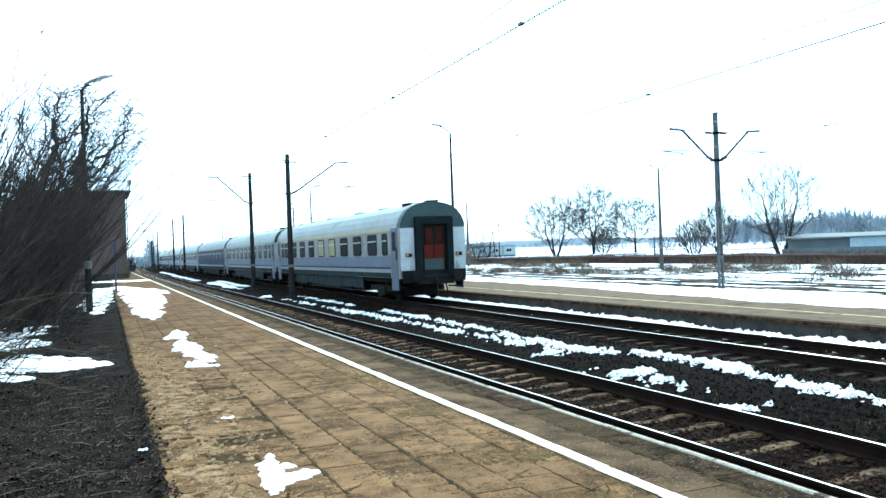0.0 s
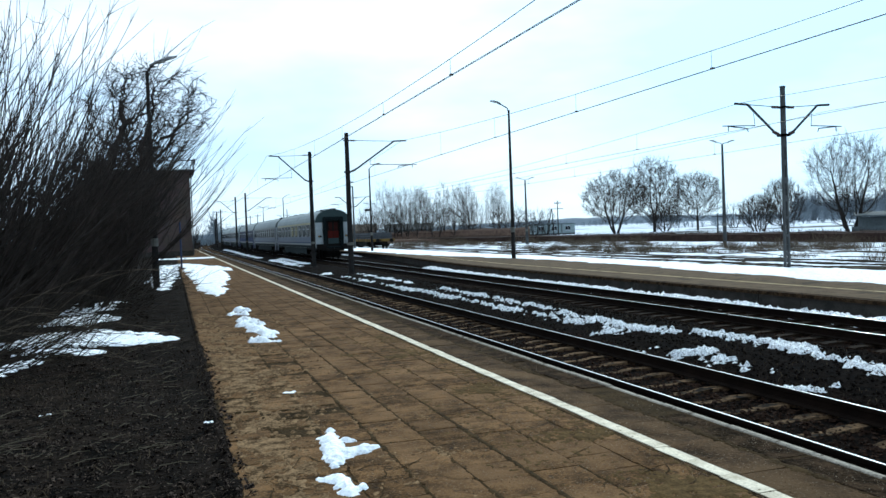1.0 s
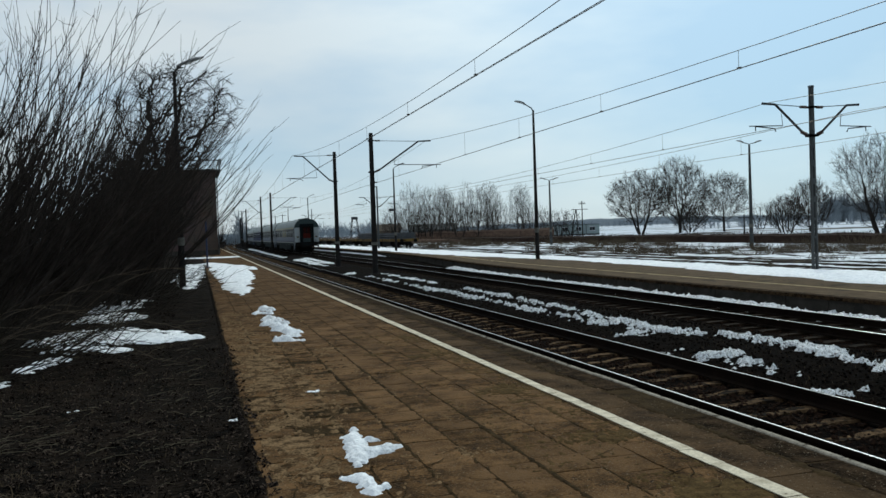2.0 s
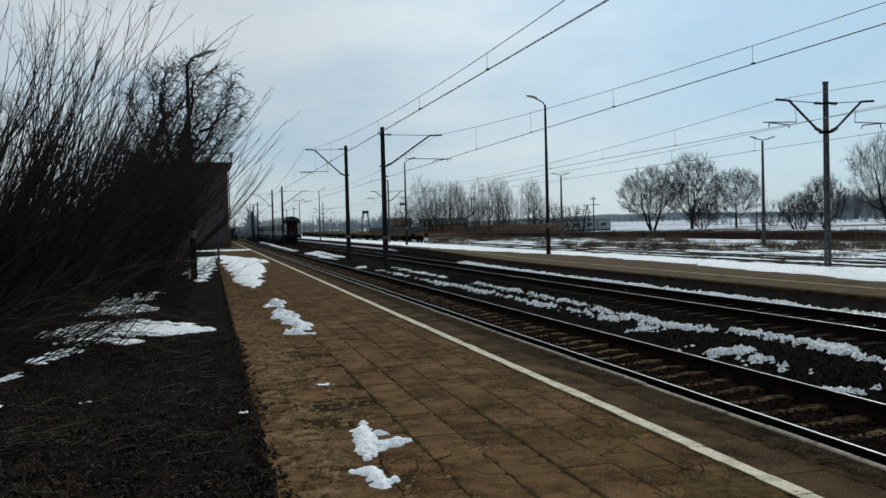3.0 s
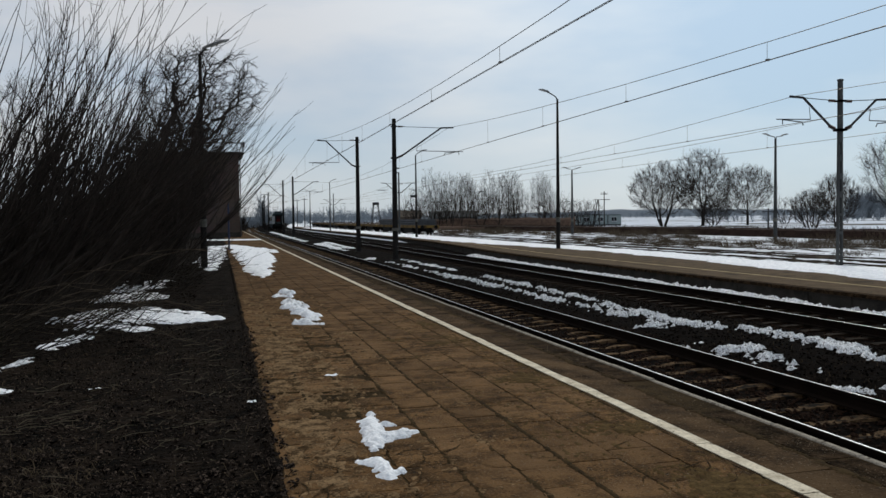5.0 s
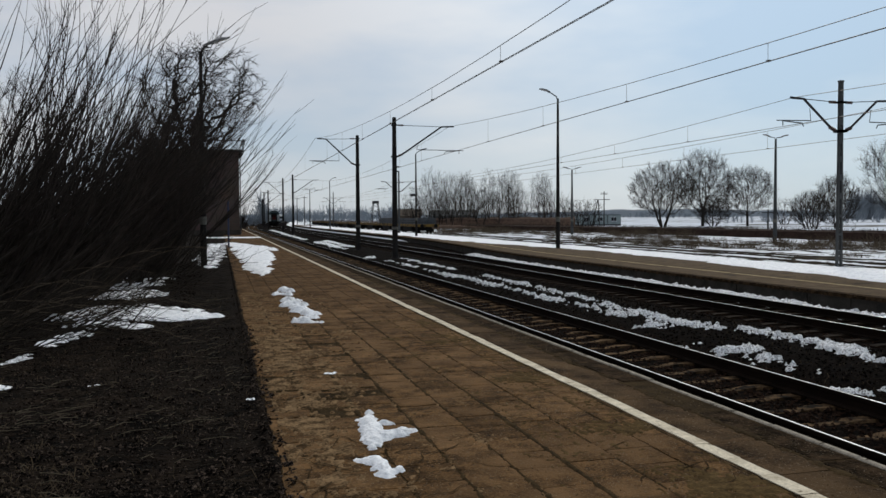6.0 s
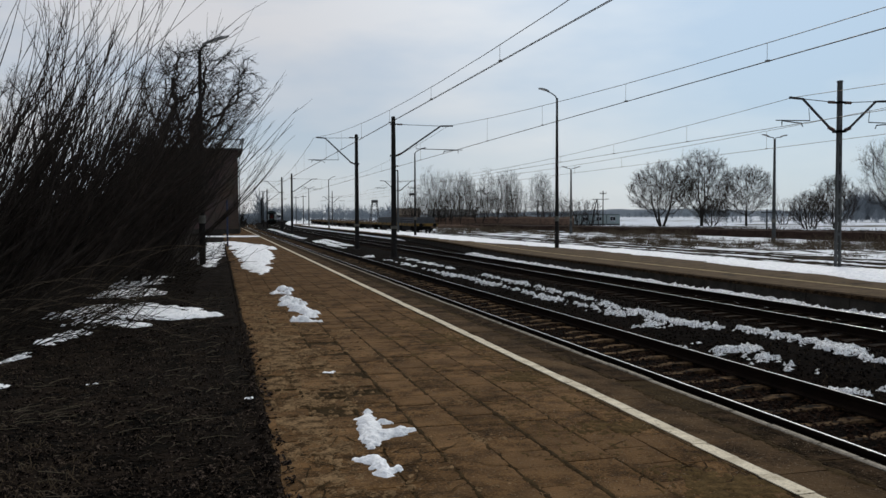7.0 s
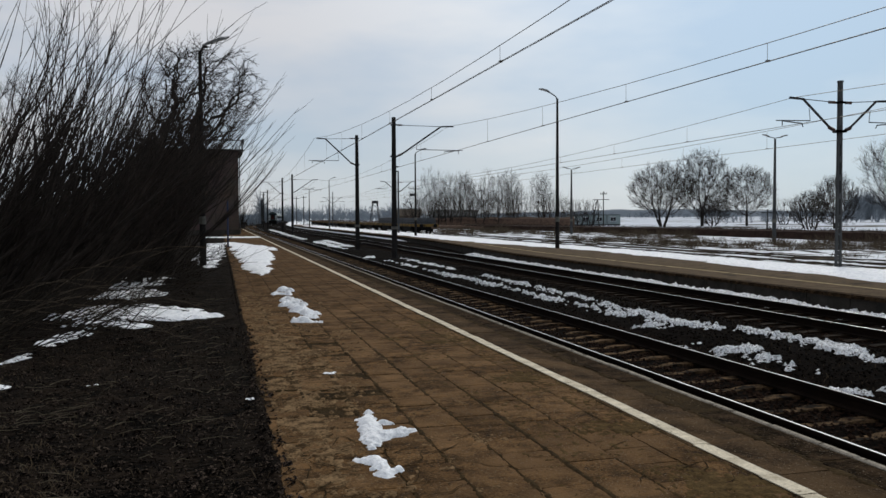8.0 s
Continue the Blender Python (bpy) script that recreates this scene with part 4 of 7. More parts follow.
def yard_dirt():
    """Brown cinders showing through the snow along the sidings."""
    lanes = ((24.2, 0.42), (25.7, 0.42), (27.9, 0.40), (29.3, 0.40), (33.0, 0.10), (37.0, 0.3), (42.0, 0.2))

    def field(x, y):
        best = max(w - abs(x - c) for c, w in lanes)
        return 0.30 * max(-0.9, best) + 0.36 * fbm(x, y * 0.45, 1.4, 4, 71) + 0.12 * fbm(x, y, 0.5, 3, 72) + 0.03

    s, index, cx, cy = Shape(), {}, 0.22, 0.4
    for j in range(340):
        for i in range(120):
            c = [(i, j), (i + 1, j), (i + 1, j + 1), (i, j + 1)]
            f = [field(21 + a * cx, 14 + b * cy) for a, b in c]
            if max(f) <= 0:
                continue
            for (a, b), k in zip(c, f):
                if (a, b) not in index:
                    x, y = 21 + a * cx, 14 + b * cy
                    index[(a, b)] = len(s.v)
                    s.v.append((x, y, ground_z(x, y) + (0.028 if k > 0 else -0.03)))
            s.f.append(tuple(index[k] for k in c))
    solid("cinders", s, CINDER, "brown cinders and dead weeds showing through yard snow", "cinders", "stuff", smooth=True)


yard_dirt()


# ---- masts, wires and lamps ----
def insulator(s, a, b, r=0.05, n=4):
    a, b = Vector(a), Vector(b)
    pts, rad = [], []
    for i in range(2 * n + 1):
        pts.append(a.lerp(b, i / (2 * n)))
        rad.append(r if i % 2 else r * 0.45)
    s.tube(pts, rad, 8)


def mast_post(height, w0, w1, slotted=False):
    """A tapered concrete post from z = 0; slotted: two legs with cross webs."""
    s = Shape()
    if not slotted:
        a, b = w0 / 2, w1 / 2
        c = 0.3
        ring = lambda w, z: [(-w, -w * c, z), (-w * c, -w, z), (w * c, -w, z), (w, -w * c, z), (w, w * c, z), (w * c, w, z), (-w * c, w, z), (-w, w * c, z)]
        rows = ring(a, 0) + ring((a + b) / 2, height / 2) + ring(b, height - 0.02) + ring(b * 0.8, height)
        faces = [(8 * k + i, 8 * k + (i + 1) % 8, 8 * k + 8 + (i + 1) % 8, 8 * k + 8 + i) for k in range(3) for i in range(8)]
        return s.add(rows, faces + [tuple(range(24, 32)), tuple(reversed(range(8)))])
    for side in (-1, 1):
        lo, hi = side * w0 * 0.36, side * w1 * 0.30
        s.bar((lo, 0, 0), (hi, 0, height), 0.065, w0 * 0.42)
    z = 0.5
    while z < height:
        k = z / height
        long = 0.10 if z < height * 0.3 else 0.22 if z < height * 0.6 else 0.62
        s.box(-(w0 * (1 - k) + w1 * k) * 0.3, -0.06, z, (w0 * (1 - k) + w1 * k) * 0.3, 0.06, min(z + long, height))
        z += 0.66
    s.box(-w1 * 0.5, -0.08, height - 0.02, w1 * 0.5, 0.08, height + 0.04)
    return s


def cantilever(mast, side, foot, knee, tip, tie, steady, z0):
    """Diagonal arm with a flat end, tie rod and registration arm; side is -1 or 1; heights over the mast's foot."""
    s = Shape()
    s.tube([(side * 0.14, 0, foot - z0), (side * 0.35, 0, foot - z0 + 0.06), (side * knee[0], 0, knee[1] - z0), (side * tip, 0, knee[1] + 0.03 - z0)], 0.045, 6)
    s.tube([(side * 0.12, 0, tie - z0), (side * knee[0], 0, knee[1] - z0)], 0.016, 5)
    s.box(-0.17, -0.17, foot - z0 - 0.05, 0.17, 0.17, foot - z0 + 0.03)
    s.box(-0.15, -0.15, tie - z0 - 0.03, 0.15, 0.15, tie - z0 + 0.03)
    arm = part("bracket", s, STEEL, mast)
    for a, b, r in (((side * 0.22, 0, foot - z0 + 0.03), (side * 0.48, 0, foot - z0 + 0.14), 0.075), ((side * 0.2, 0, tie - z0), (side * 0.5, 0, tie - z0), 0.06)):
        t = Shape()
        insulator(t, a, b, r)
        part("insulator", t, PORCELAIN, arm, "brown ribbed insulator")
    r = Shape()
    r.tube([(side * 1.25, 0, steady - z0), (side * (tip + 0.55), 0, steady - 0.02 - z0)], 0.02, 5)
    r.tube([(side * (tip - 0.55), 0, steady - 0.22 - z0), (side * (tip - 0.5), 0, steady - 0.1 - z0), (side * (tip + 0.3), 0, steady - 0.03 - z0)], 0.022, 5)
    r.tube([(side * (tip + 0.3), 0, steady - z0), (side * (tip + 0.3), 0, steady - 0.2 - z0)], 0.018, 5)
    r.tube([(side * 1.25, 0, steady - z0), (side * 1.3, 0, foot + (knee[1] - foot) * 1.1 / knee[0] - z0)], 0.012, 4)
    part("steady_arm", r, STEEL, mast)


MAST_X, MAST_Z = 9.19, -0.52


def track_mast(y, side, top, label):
    mast = thing("catenary_mast", pose(MAST_X + bend(y), y, MAST_Z, 0, 0, math.degrees(heading(y))), label, "catenary mast", "masts between the tracks")
    part("post", mast_post(top - MAST_Z, 0.31, 0.21), BACKLIT_MAST, mast)
    part("base", Shape().box(-0.26, -0.26, -0.15, 0.26, 0.26, 0.06, 0.03), BACKLIT_MAST, mast, "concrete foot")
    part("band", Shape().box(-0.155, -0.155, 1.60, 0.155, 0.155, 1.76), MAST_BAND, mast, "faded painted band")
    if side > 0:
        cantilever(mast, side, 5.05, (2.65, 6.70), 3.35, 6.74, 5.43, MAST_Z)
    else:
        cantilever(mast, side, 5.38, (2.15, 7.10), 2.75, 7.16, 5.64, MAST_Z)
    if y < 50:
        for z in (4.75, 5.0):
            part("fitting", Shape().tube([(-0.1, -0.19, z), (0.22, -0.19, z)], 0.03, 6), STEEL, mast)


for _y, _side in ((45.0, 1), (57.7, -1), (111.2, 1), (129.0, -1), (173.0, 1), (200.0, -1), (245.0, 1), (272.0, -1)):
    track_mast(_y, _side, (7.16 if _side > 0 else 7.40) if _y < 100 else 7.40 if _side > 0 else 7.75, "silhouette-dark concrete catenary mast with one steel bracket arm")


def yard_mast(x, y, top, z0, label, slotted=True):
    mast = thing("catenary_mast", pose(x, y, z0), label, "catenary mast", "masts in the yard")
    part("post", mast_post(top - z0, 0.24, 0.15, slotted), MAST, mast)
    part("base", Shape().box(-0.19, -0.16, -0.25, 0.19, 0.16, 0.03, 0.02), SHADED_CONCRETE, mast, "concrete foot")
    for side in (-1, 1):
        cantilever(mast, side, 4.75, (1.55, 5.86), 2.1, 5.78, 5.1, z0)


yard_mast(21.65, 25.8, 6.52, -0.17, "grey two-legged concrete mast with two bracket arms")
yard_mast(20.1, 96.0, 7.1, -0.36, "grey concrete mast with two bracket arms, beyond the platform", False)
yard_mast(22.6, 174.0, 7.1, -0.36, "distant concrete mast with two bracket arms", False)


def catenary(label, x, stands, contact, high, low):
    """Contact and carrying wire over a track with droppers; low: the carrying wire's height at mid-span."""
    wires = thing("overhead_line", pose(0, 0, 0), label, "overhead wire", "overhead lines")
    run, lift = [], []
    for a, b in zip(stands, stands[1:]):
        n = max(2, int((b - a) / 4))
        for i in range(n):
            y = a + (b - a) * i / n
            run.append((x + bend(y), y))
            lift.append(low + (high - low) * (2 * i / n - 1) ** 2)
        k = int((b - a) / 6.5)
        for i in range(1, k):
            y, f = a + (b - a) * i / k, i / k
            d = Shape().tube([(0, 0, contact), (0, 0, low + (high - low) * (2 * f - 1) ** 2)], 0.006, 3, False)
            d.box(-0.02, -0.05, contact - 0.01, 0.05, 0.05, contact + 0.03)
            part("dropper", d, WIRE, wires).matrix_basis = pose(x + bend(y), y, 0)
    part("contact_wire", Shape().tube([(px, y, contact) for px, y in run], 0.010, 4, False), WIRE, wires)
    part("contact_wire", Shape().tube([(px + 0.045, y, contact + 0.004) for px, y in run], 0.010, 4, False), WIRE, wires)
    part("carrying_wire", Shape().tube([(px, y, z) for (px, y), z in zip(run, lift)], 0.011, 4, False), WIRE, wires)


_B = (-14.0, 57.7, 129.0, 200.0, 272.0, 344.0)
_A = (-25.0, 45.0, 111.2, 173.0, 245.0, 320.0)
catenary("bronze contact and carrying wires above the near track", NEAR_TRACK, _B, 5.31, 7.14, 5.67)
catenary("bronze contact and carrying wires above the far track", FAR_TRACK, _A, 5.285, 6.72, 5.66)
catenary("overhead wires above the yard's first siding", 19.7, (-45, 25.8, 96, 164), 4.94, 5.90, 5.15)
catenary("overhead wires above the yard's second siding", 23.7, (-45, 25.8, 96, 164), 4.70, 5.66, 5.2)


def street_lamp(x, y, z0, top, arms, label, tall_arm=0.45, reach=0.9, radius=0.10, dark=False, long=0.65, rise=0.14):
    lamp = thing("platform_lamp", pose(x, y, z0), label, "lamp post", "lamp posts")
    h = top - z0
    part("post", Shape().tube([(0, 0, 0), (0, 0, h * 0.35), (0, 0, h)], [radius * 1.25, radius, radius * 0.6], 10), BACKLIT_MAST if dark else MAST, lamp)
    part("band", Shape().tube([(0, 0, 1.55), (0, 0, 1.85)], radius * 1.3, 10), MAST_BAND, lamp, "pale painted band")
    for side in arms:
        arm = part("arm", Shape().tube([(0, 0, h - 0.1), (side * 0.10, 0, h + 0.12), (side * 0.4, 0, h + tall_arm * 0.65), (side * reach * 0.7, 0, h + tall_arm * 0.85)], 0.035, 7), STEEL, lamp)
        head = Shape()
        x0, z1 = side * reach * 0.55, h + tall_arm * 0.8
        verts = []
        for k, (w, hh) in ((0.0, (0.05, 0.05)), (0.25, (0.12, 0.09)), (0.7, (0.13, 0.10)), (1.0, (0.07, 0.05))):
            px, pz = x0 + side * long * k, z1 + rise * k
            verts += [(px, -w, pz), (px, w, pz), (px, w * 0.6, pz + hh), (px, -w * 0.6, pz + hh)]
        faces = [(4 * i + j, 4 * i + (j + 1) % 4, 4 * i + 4 + (j + 1) % 4, 4 * i + 4 + j) for i in range(3) for j in range(4)]
        head.add(verts, faces + [(3, 2, 1, 0), (12, 13, 14, 15)])
        body = part("luminaire", head, LAMP_GREY, lamp)
        part("lens", Shape().bar((x0 + side * long * 0.36, 0, z1 + rise * 0.36 + 0.02), (x0 + side * long * 0.9, 0, z1 + rise * 0.9 + 0.02), 0.17, 0.06), LAMP_GLASS, body, "cloudy lamp cover")
    return lamp


street_lamp(19.25, 46.3, FAR_TOP, 8.65, (-1,), "tall silhouette-dark lamp post with one curved arm on the far platform", dark=True)
_l = street_lamp(18.45, 80.0, FAR_TOP, 7.9, (1,), "one-armed lamp post with a small box, far platform", dark=True)
part("junction_box", Shape().box(-0.55, -0.15, 3.9, 0.05, 0.15, 4.15, 0.02), STEEL, _l, "small dark box on the post")
street_lamp(17.85, 141.8, FAR_TOP, 8.0, (1,), "distant lamp post with one arm on the far platform")
street_lamp(44.4, 60.4, -0.42, 8.0, (-1, 1), "grey concrete lamp post with two short arms", radius=0.14, reach=1.0, tall_arm=0.25)
street_lamp(40.9, 94.0, -0.42, 7.3, (-1, 1), "thin grey lamp post with two short arms", radius=0.14, reach=1.0, tall_arm=0.25)
street_lamp(17.4, 170.0, FAR_TOP, 7.4, (-1, 1), "distant lamp post with two arms", reach=1.0, tall_arm=0.25)
street_lamp(-0.62, 33.0, -0.04, 8.00, (1,), "lamp post rising out of the bare shrubs beside the platform", reach=0.14, tall_arm=0.22, dark=True, long=1.0, rise=0.36)

sign = thing("sign_post", pose(0.47, 52.3, 0.0), "thin dark-blue metal post at the platform's inner side", "post")
part("post", Shape().tube([(0, 0, 0), (0, 0, 2.75)], 0.055, 10), BLUE_POST, sign)
part("base_plate", Shape().box(-0.14, -0.14, 0, 0.14, 0.14, 0.02, 0.005), BLUE_POST, sign)
part("cap", Shape().tube([(0, 0, 2.74), (0, 0, 2.79)], [0.06, 0.03], 10), BLUE_POST, sign)


# ---- bare trees and shrubs ----
def crooked(a, b, n, crook, rnd, sag=0.0):
    """n + 1 points from a to b that wander by crook times the length; sag lifts the middle."""
    a, b = Vector(a), Vector(b)
    ln, pts = (b - a).length, [Vector(a)]
    drift = Vector((0, 0, 0))
    for i in range(1, n):
        drift += Vector((rnd.gauss(0, 1), rnd.gauss(0, 1), rnd.gauss(0, 0.8))) * crook * ln / n
        f = i / n
        pts.append(a.lerp(b, f) + drift * (1 - f) * 1.6 + Vector((0, 0, sag * ln * math.sin(math.pi * f))))
    return pts + [b]


def along(pts, f):
    k = f * (len(pts) - 1)
    i = min(len(pts) - 2, int(k))
    return pts[i].lerp(pts[i + 1], k - i)


def grow(rng, crown, radii, stems, points, step, reach, kill, up, crook, hollow, low):
    """Grow branches from stems (lists of points) towards points scattered in an ellipsoid crown; gives places and parents."""
    (rx, rz), c = radii, np.array(crown)
    d = rng.normal(size=(points * 2, 3))
    d /= np.linalg.norm(d, axis=1)[:, None]
    d *= (hollow + (1 - hollow) * rng.random(points * 2))[:, None] ** 0.4
    goals = (c + d * np.array([rx, rx, rz]))[d[:, 2] > low][:points]
    place, parent = [], []
    for stem in stems:
        for k, p in enumerate(stem):
            place.append(np.array(p, float))
            parent.append(-1 if k == 0 else len(place) - 2)
    best = np.full(len(goals), 1e9)
    owner = np.zeros(len(goals), int)
    fresh, shoots = list(range(len(place))), {}
    for turn in range(70):
        if not len(goals):
            break
        dist = np.linalg.norm(goals[:, None] - np.array([place[k] for k in fresh])[None], axis=2)
        near = dist.argmin(1)
        less = dist[np.arange(len(goals)), near] < best
        best = np.where(less, dist[np.arange(len(goals)), near], best)
        owner = np.where(less, np.array(fresh)[near], owner)
        keep = best > kill
        goals, best, owner = goals[keep], best[keep], owner[keep]
        pull = {}
        for g, o, b in zip(goals, owner, best):
            if b < reach or turn < 3:
                pull[int(o)] = pull.get(int(o), 0) + (g - place[o]) / b
        fresh = []
        for o, v in pull.items():
            v = v / (np.linalg.norm(v) + 1e-6) + rng.normal(size=3) * crook + np.array([0, 0, up])
            q = place[o] + v / (np.linalg.norm(v) + 1e-6) * step
            if len(shoots.get(o, ())) > 2 or any(np.linalg.norm(q - w) < 0.45 * step for w in shoots.get(o, ())):
                continue
            shoots.setdefault(o, []).append(q)
            place.append(q)
            parent.append(o)
            fresh.append(len(place) - 1)
        if not fresh:
            break
    return place, parent


def bare_tree(m, seed, crown, radii, fork, radius, label, group, bark, twigs, stems=1, points=420, step=0.45, reach=3.0, kill=0.7, up=0.10,
              crook=0.25, hollow=0.0, low=-0.8, spread=0.3, twig=1.0, sprigs=3, long=1.0, name="tree"):
    """A leafless tree: stems to the fork's height, then branches that fill a rounded crown, with fine sprigs at their ends."""
    rng, rnd = np.random.default_rng(seed), random.Random(seed)
    tree = thing(name, m, label, "tree", group)
    feet = []
    for k in range(stems):
        a = 6.3 * k / stems + rnd.uniform(0, 1)
        foot = Vector((0.2 * math.cos(a), 0.2 * math.sin(a), -0.4)) if stems > 1 else Vector((0, 0, -0.4))
        head = Vector((crown[0] * 0.5, crown[1] * 0.5, fork)) + (Vector((math.cos(a), math.sin(a), 0)) * radii[0] * spread if stems > 1 else Vector((0, 0, 0)))
        feet.append(crooked(foot, head, max(3, int(fork / step)), crook * 0.25, rnd))
    place, parent = grow(rng, crown, radii, feet, points, step, reach, kill, up, crook, hollow, low)
    n = len(place)
    tips, kids = [0] * n, [[] for _ in range(n)]
    for k in range(n - 1, -1, -1):
        if not kids[k]:
            tips[k] = 1
        if parent[k] >= 0:
            tips[parent[k]] += tips[k]
            kids[parent[k]].append(k)
    most = max(tips)
    size = lambda k: max(0.010 * twig, radius * (tips[k] / most) ** 0.62)
    trunk, top = Shape(), Shape()
    for k in range(n):
        heir = max(kids[k], key=lambda q: tips[q]) if kids[k] else -1
        for q in kids[k]:
            if q == heir and parent[k] >= 0:
                continue
            run, r = [place[k], place[q]], [min(size(k), size(q) * 1.25), size(q)]
            e = q
            while kids[e]:
                e = max(kids[e], key=lambda w: tips[w])
                run.append(place[e])
                r.append(size(e))
            big = r[0] > radius * 0.22
            (trunk if big else top).tube(run, r, 7 if big else 3, False)
    for k in range(n):
        if tips[k] > 3 or parent[k] < 0:
            continue
        p, way = Vector(place[k]), Vector(place[k] - place[parent[k]]).normalized()
        for _ in range(sprigs):
            d = (way * 0.8 + Vector((rnd.gauss(0, 0.34), rnd.gauss(0, 0.34), rnd.gauss(up * 2.5, 0.3)))).normalized() * step * long * rnd.uniform(0.7, 1.9)
            mid = p + d * 0.5 + Vector((rnd.gauss(0, 0.06), rnd.gauss(0, 0.06), 0.04)) * step
            top.tube([p, mid, p + d], [0.009 * twig, 0.007 * twig, 0.003 * twig], 3, False)
            for _k in range(2):
                e = mid + (d.normalized() + Vector((rnd.gauss(0, 0.4), rnd.gauss(0, 0.4), rnd.gauss(up, 0.3)))).normalized() * step * long * rnd.uniform(0.4, 0.9)
                top.tube([mid, e], [0.006 * twig, 0.003 * twig], 3, False)
    part("trunk", trunk, bark, tree, smooth=True)
    part("crown", top, twigs, tree, "bare twiggy crown", smooth=True)
    return tree


# the old gnarled tree behind the shrubs
bare_tree(pose(-4.6, 62.0, 0), 23, (3.4, 0, 10.7), (4.7, 4.0), 6.6, 0.36, "old gnarled bare tree with crooked dark limbs", "", BARK, BARK,
          stems=2, points=520, step=0.36, reach=3.5, kill=0.55, up=-0.05, crook=0.42, hollow=0.0, low=-0.95, spread=0.25, twig=1.8, sprigs=3, long=1.3)
# a paler tree beyond the thicket
bare_tree(pose(-13.2, 62.0, 0), 24, (0, 0, 7.2), (4.2, 4.6), 3.0, 0.22, "slender grey bare tree beyond the thicket", "", FAR_BARK, FAR_TWIG,
          stems=2, points=700, step=0.42, kill=0.55, up=0.12, crook=0.16, hollow=0.0, twig=0.9, sprigs=3, long=1.4)

# far bare trees beyond the yard
for _x, _y, _top, _wide, _stems, _seed, _fork, _spread, _sink, _label in (
        (88.6, 157.0, 13.0, 7.0, 3, 13, 1.5, 0.16, -0.98, "broad many-stemmed bare tree behind the hedge"), (97.2, 156.0, 15.8, 6.2, 2, 5, 2.2, 0.10, -0.95, "tall bare tree with a forked trunk behind the hedge"),
        (108.6, 157.0, 12.6, 5.6, 1, 7, 2.3, 0.0, -0.95, "slender bare tree with fan-shaped crown"), (104.8, 164.0, 5.6, 3.8, 4, 8, 0.7, 0.3, -0.9, "low rounded bare bush behind the hedge"),
        (93.6, 118.5, 5.6, 3.0, 4, 9, 0.3, 0.40, -0.98, "low bare tree behind the hedge"), (98.8, 118.5, 8.3, 3.6, 2, 10, 0.8, 0.20, -0.98, "bushy bare tree behind the hedge"),
        (81.2, 85.0, 12.3, 5.5, 2, 21, 2.4, 0.20, -0.9, "tall bare tree with leaning trunks")):
    bare_tree(pose(_x, _y, -0.5, 0, 0, _seed * 40), _seed, (0, 0, _top * (0.56 if _top > 9 else 0.50)), (_wide, _top * (0.43 if _top > 9 else 0.50)), _fork, 0.26 if _top > 9 else 0.16, _label, "bare trees beyond the yard", FAR_BARK, FAR_TWIG,
              stems=_stems, points=1100, step=0.42, kill=0.55, reach=4.2, up=0.17, crook=0.06, hollow=0.0, low=_sink, spread=_spread, twig=1.2 if _y < 100 else 1.9, sprigs=3, long=2.3)

_rnd = random.Random(33)
_row = [bare_tree(pose(43.6, 176, -0.5), 41, (0, 0, 7.2), (2.2, 5.0), 2.6, 0.12, "tall narrow bare tree in a row", "row of bare trees", FAR_BARK, FAR_TWIG, points=430, step=0.45, kill=0.5, up=0.35, crook=0.12, twig=1.0, sprigs=2, long=2.3, low=-0.9),
        bare_tree(pose(65.3, 178, -0.5), 42, (0, 0, 4.6), (3.3, 3.6), 1.6, 0.14, "low spreading bare tree in a row", "row of bare trees", FAR_BARK, FAR_TWIG, stems=2, points=420, step=0.45, kill=0.6, up=0.15, crook=0.2, twig=1.0, sprigs=2, long=2.3),
        bare_tree(pose(61.9, 176, -0.5), 43, (0, 0, 7.0), (2.7, 5.4), 2.0, 0.12, "upright bare tree with whip-like shoots", "row of bare trees", FAR_BARK, FAR_TWIG, stems=2, points=480, step=0.45, kill=0.5, up=0.4, crook=0.1, twig=1.0, sprigs=2, long=2.4, low=-0.9)]
for _k, _x, _y, _z in ((1, 40.8, 177, -0.6), (0, 46.2, 178, -1.2), (2, 47.6, 174, -1.4), (1, 48.6, 179, -0.8), (2, 51.2, 177, -1.3), (0, 53.0, 180, -1.2), (1, 54.4, 174, 0.2), (0, 57.0, 176, -0.8),
                       (1, 58.2, 181, -0.6), (2, 58.6, 173, -1.6), (0, 64.0, 179, -1.6), (2, 68.8, 175, -1.2), (0, 70.6, 178, -1.4), (1, 71.6, 173, -1.2), (1, 45.0, 182, -1.0), (1, 50.0, 183, -1.2), (1, 62.5, 183, -1.0), (2, 55.5, 186, -1.8)):
    copy_thing(_row[_k], pose(_x, _y, -0.5 + min(0.0, _z + 0.5), 0, 0, _rnd.uniform(0, 360)))
_low = bare_tree(pose(79.0, 177, -0.5), 44, (0, 0, 3.1), (3.2, 3.2), 0.5, 0.12, "low bushy bare tree beside the cabins", "low bushy trees", FAR_BARK, FAR_TWIG, stems=4, points=360, step=0.36, kill=0.5, up=0.2, crook=0.2, twig=1.5, sprigs=2, low=-0.95)
for _x, _y in ((76.0, 176), (82.6, 179), (126, 168), (88, 92), (41, 180), (46, 179), (55, 179), (63, 176), (70, 176), (-26, 60), (-19, 46), (-14, 52)):
    copy_thing(_low, pose(_x, _y, -0.5, 0, 0, _rnd.uniform(0, 360)))


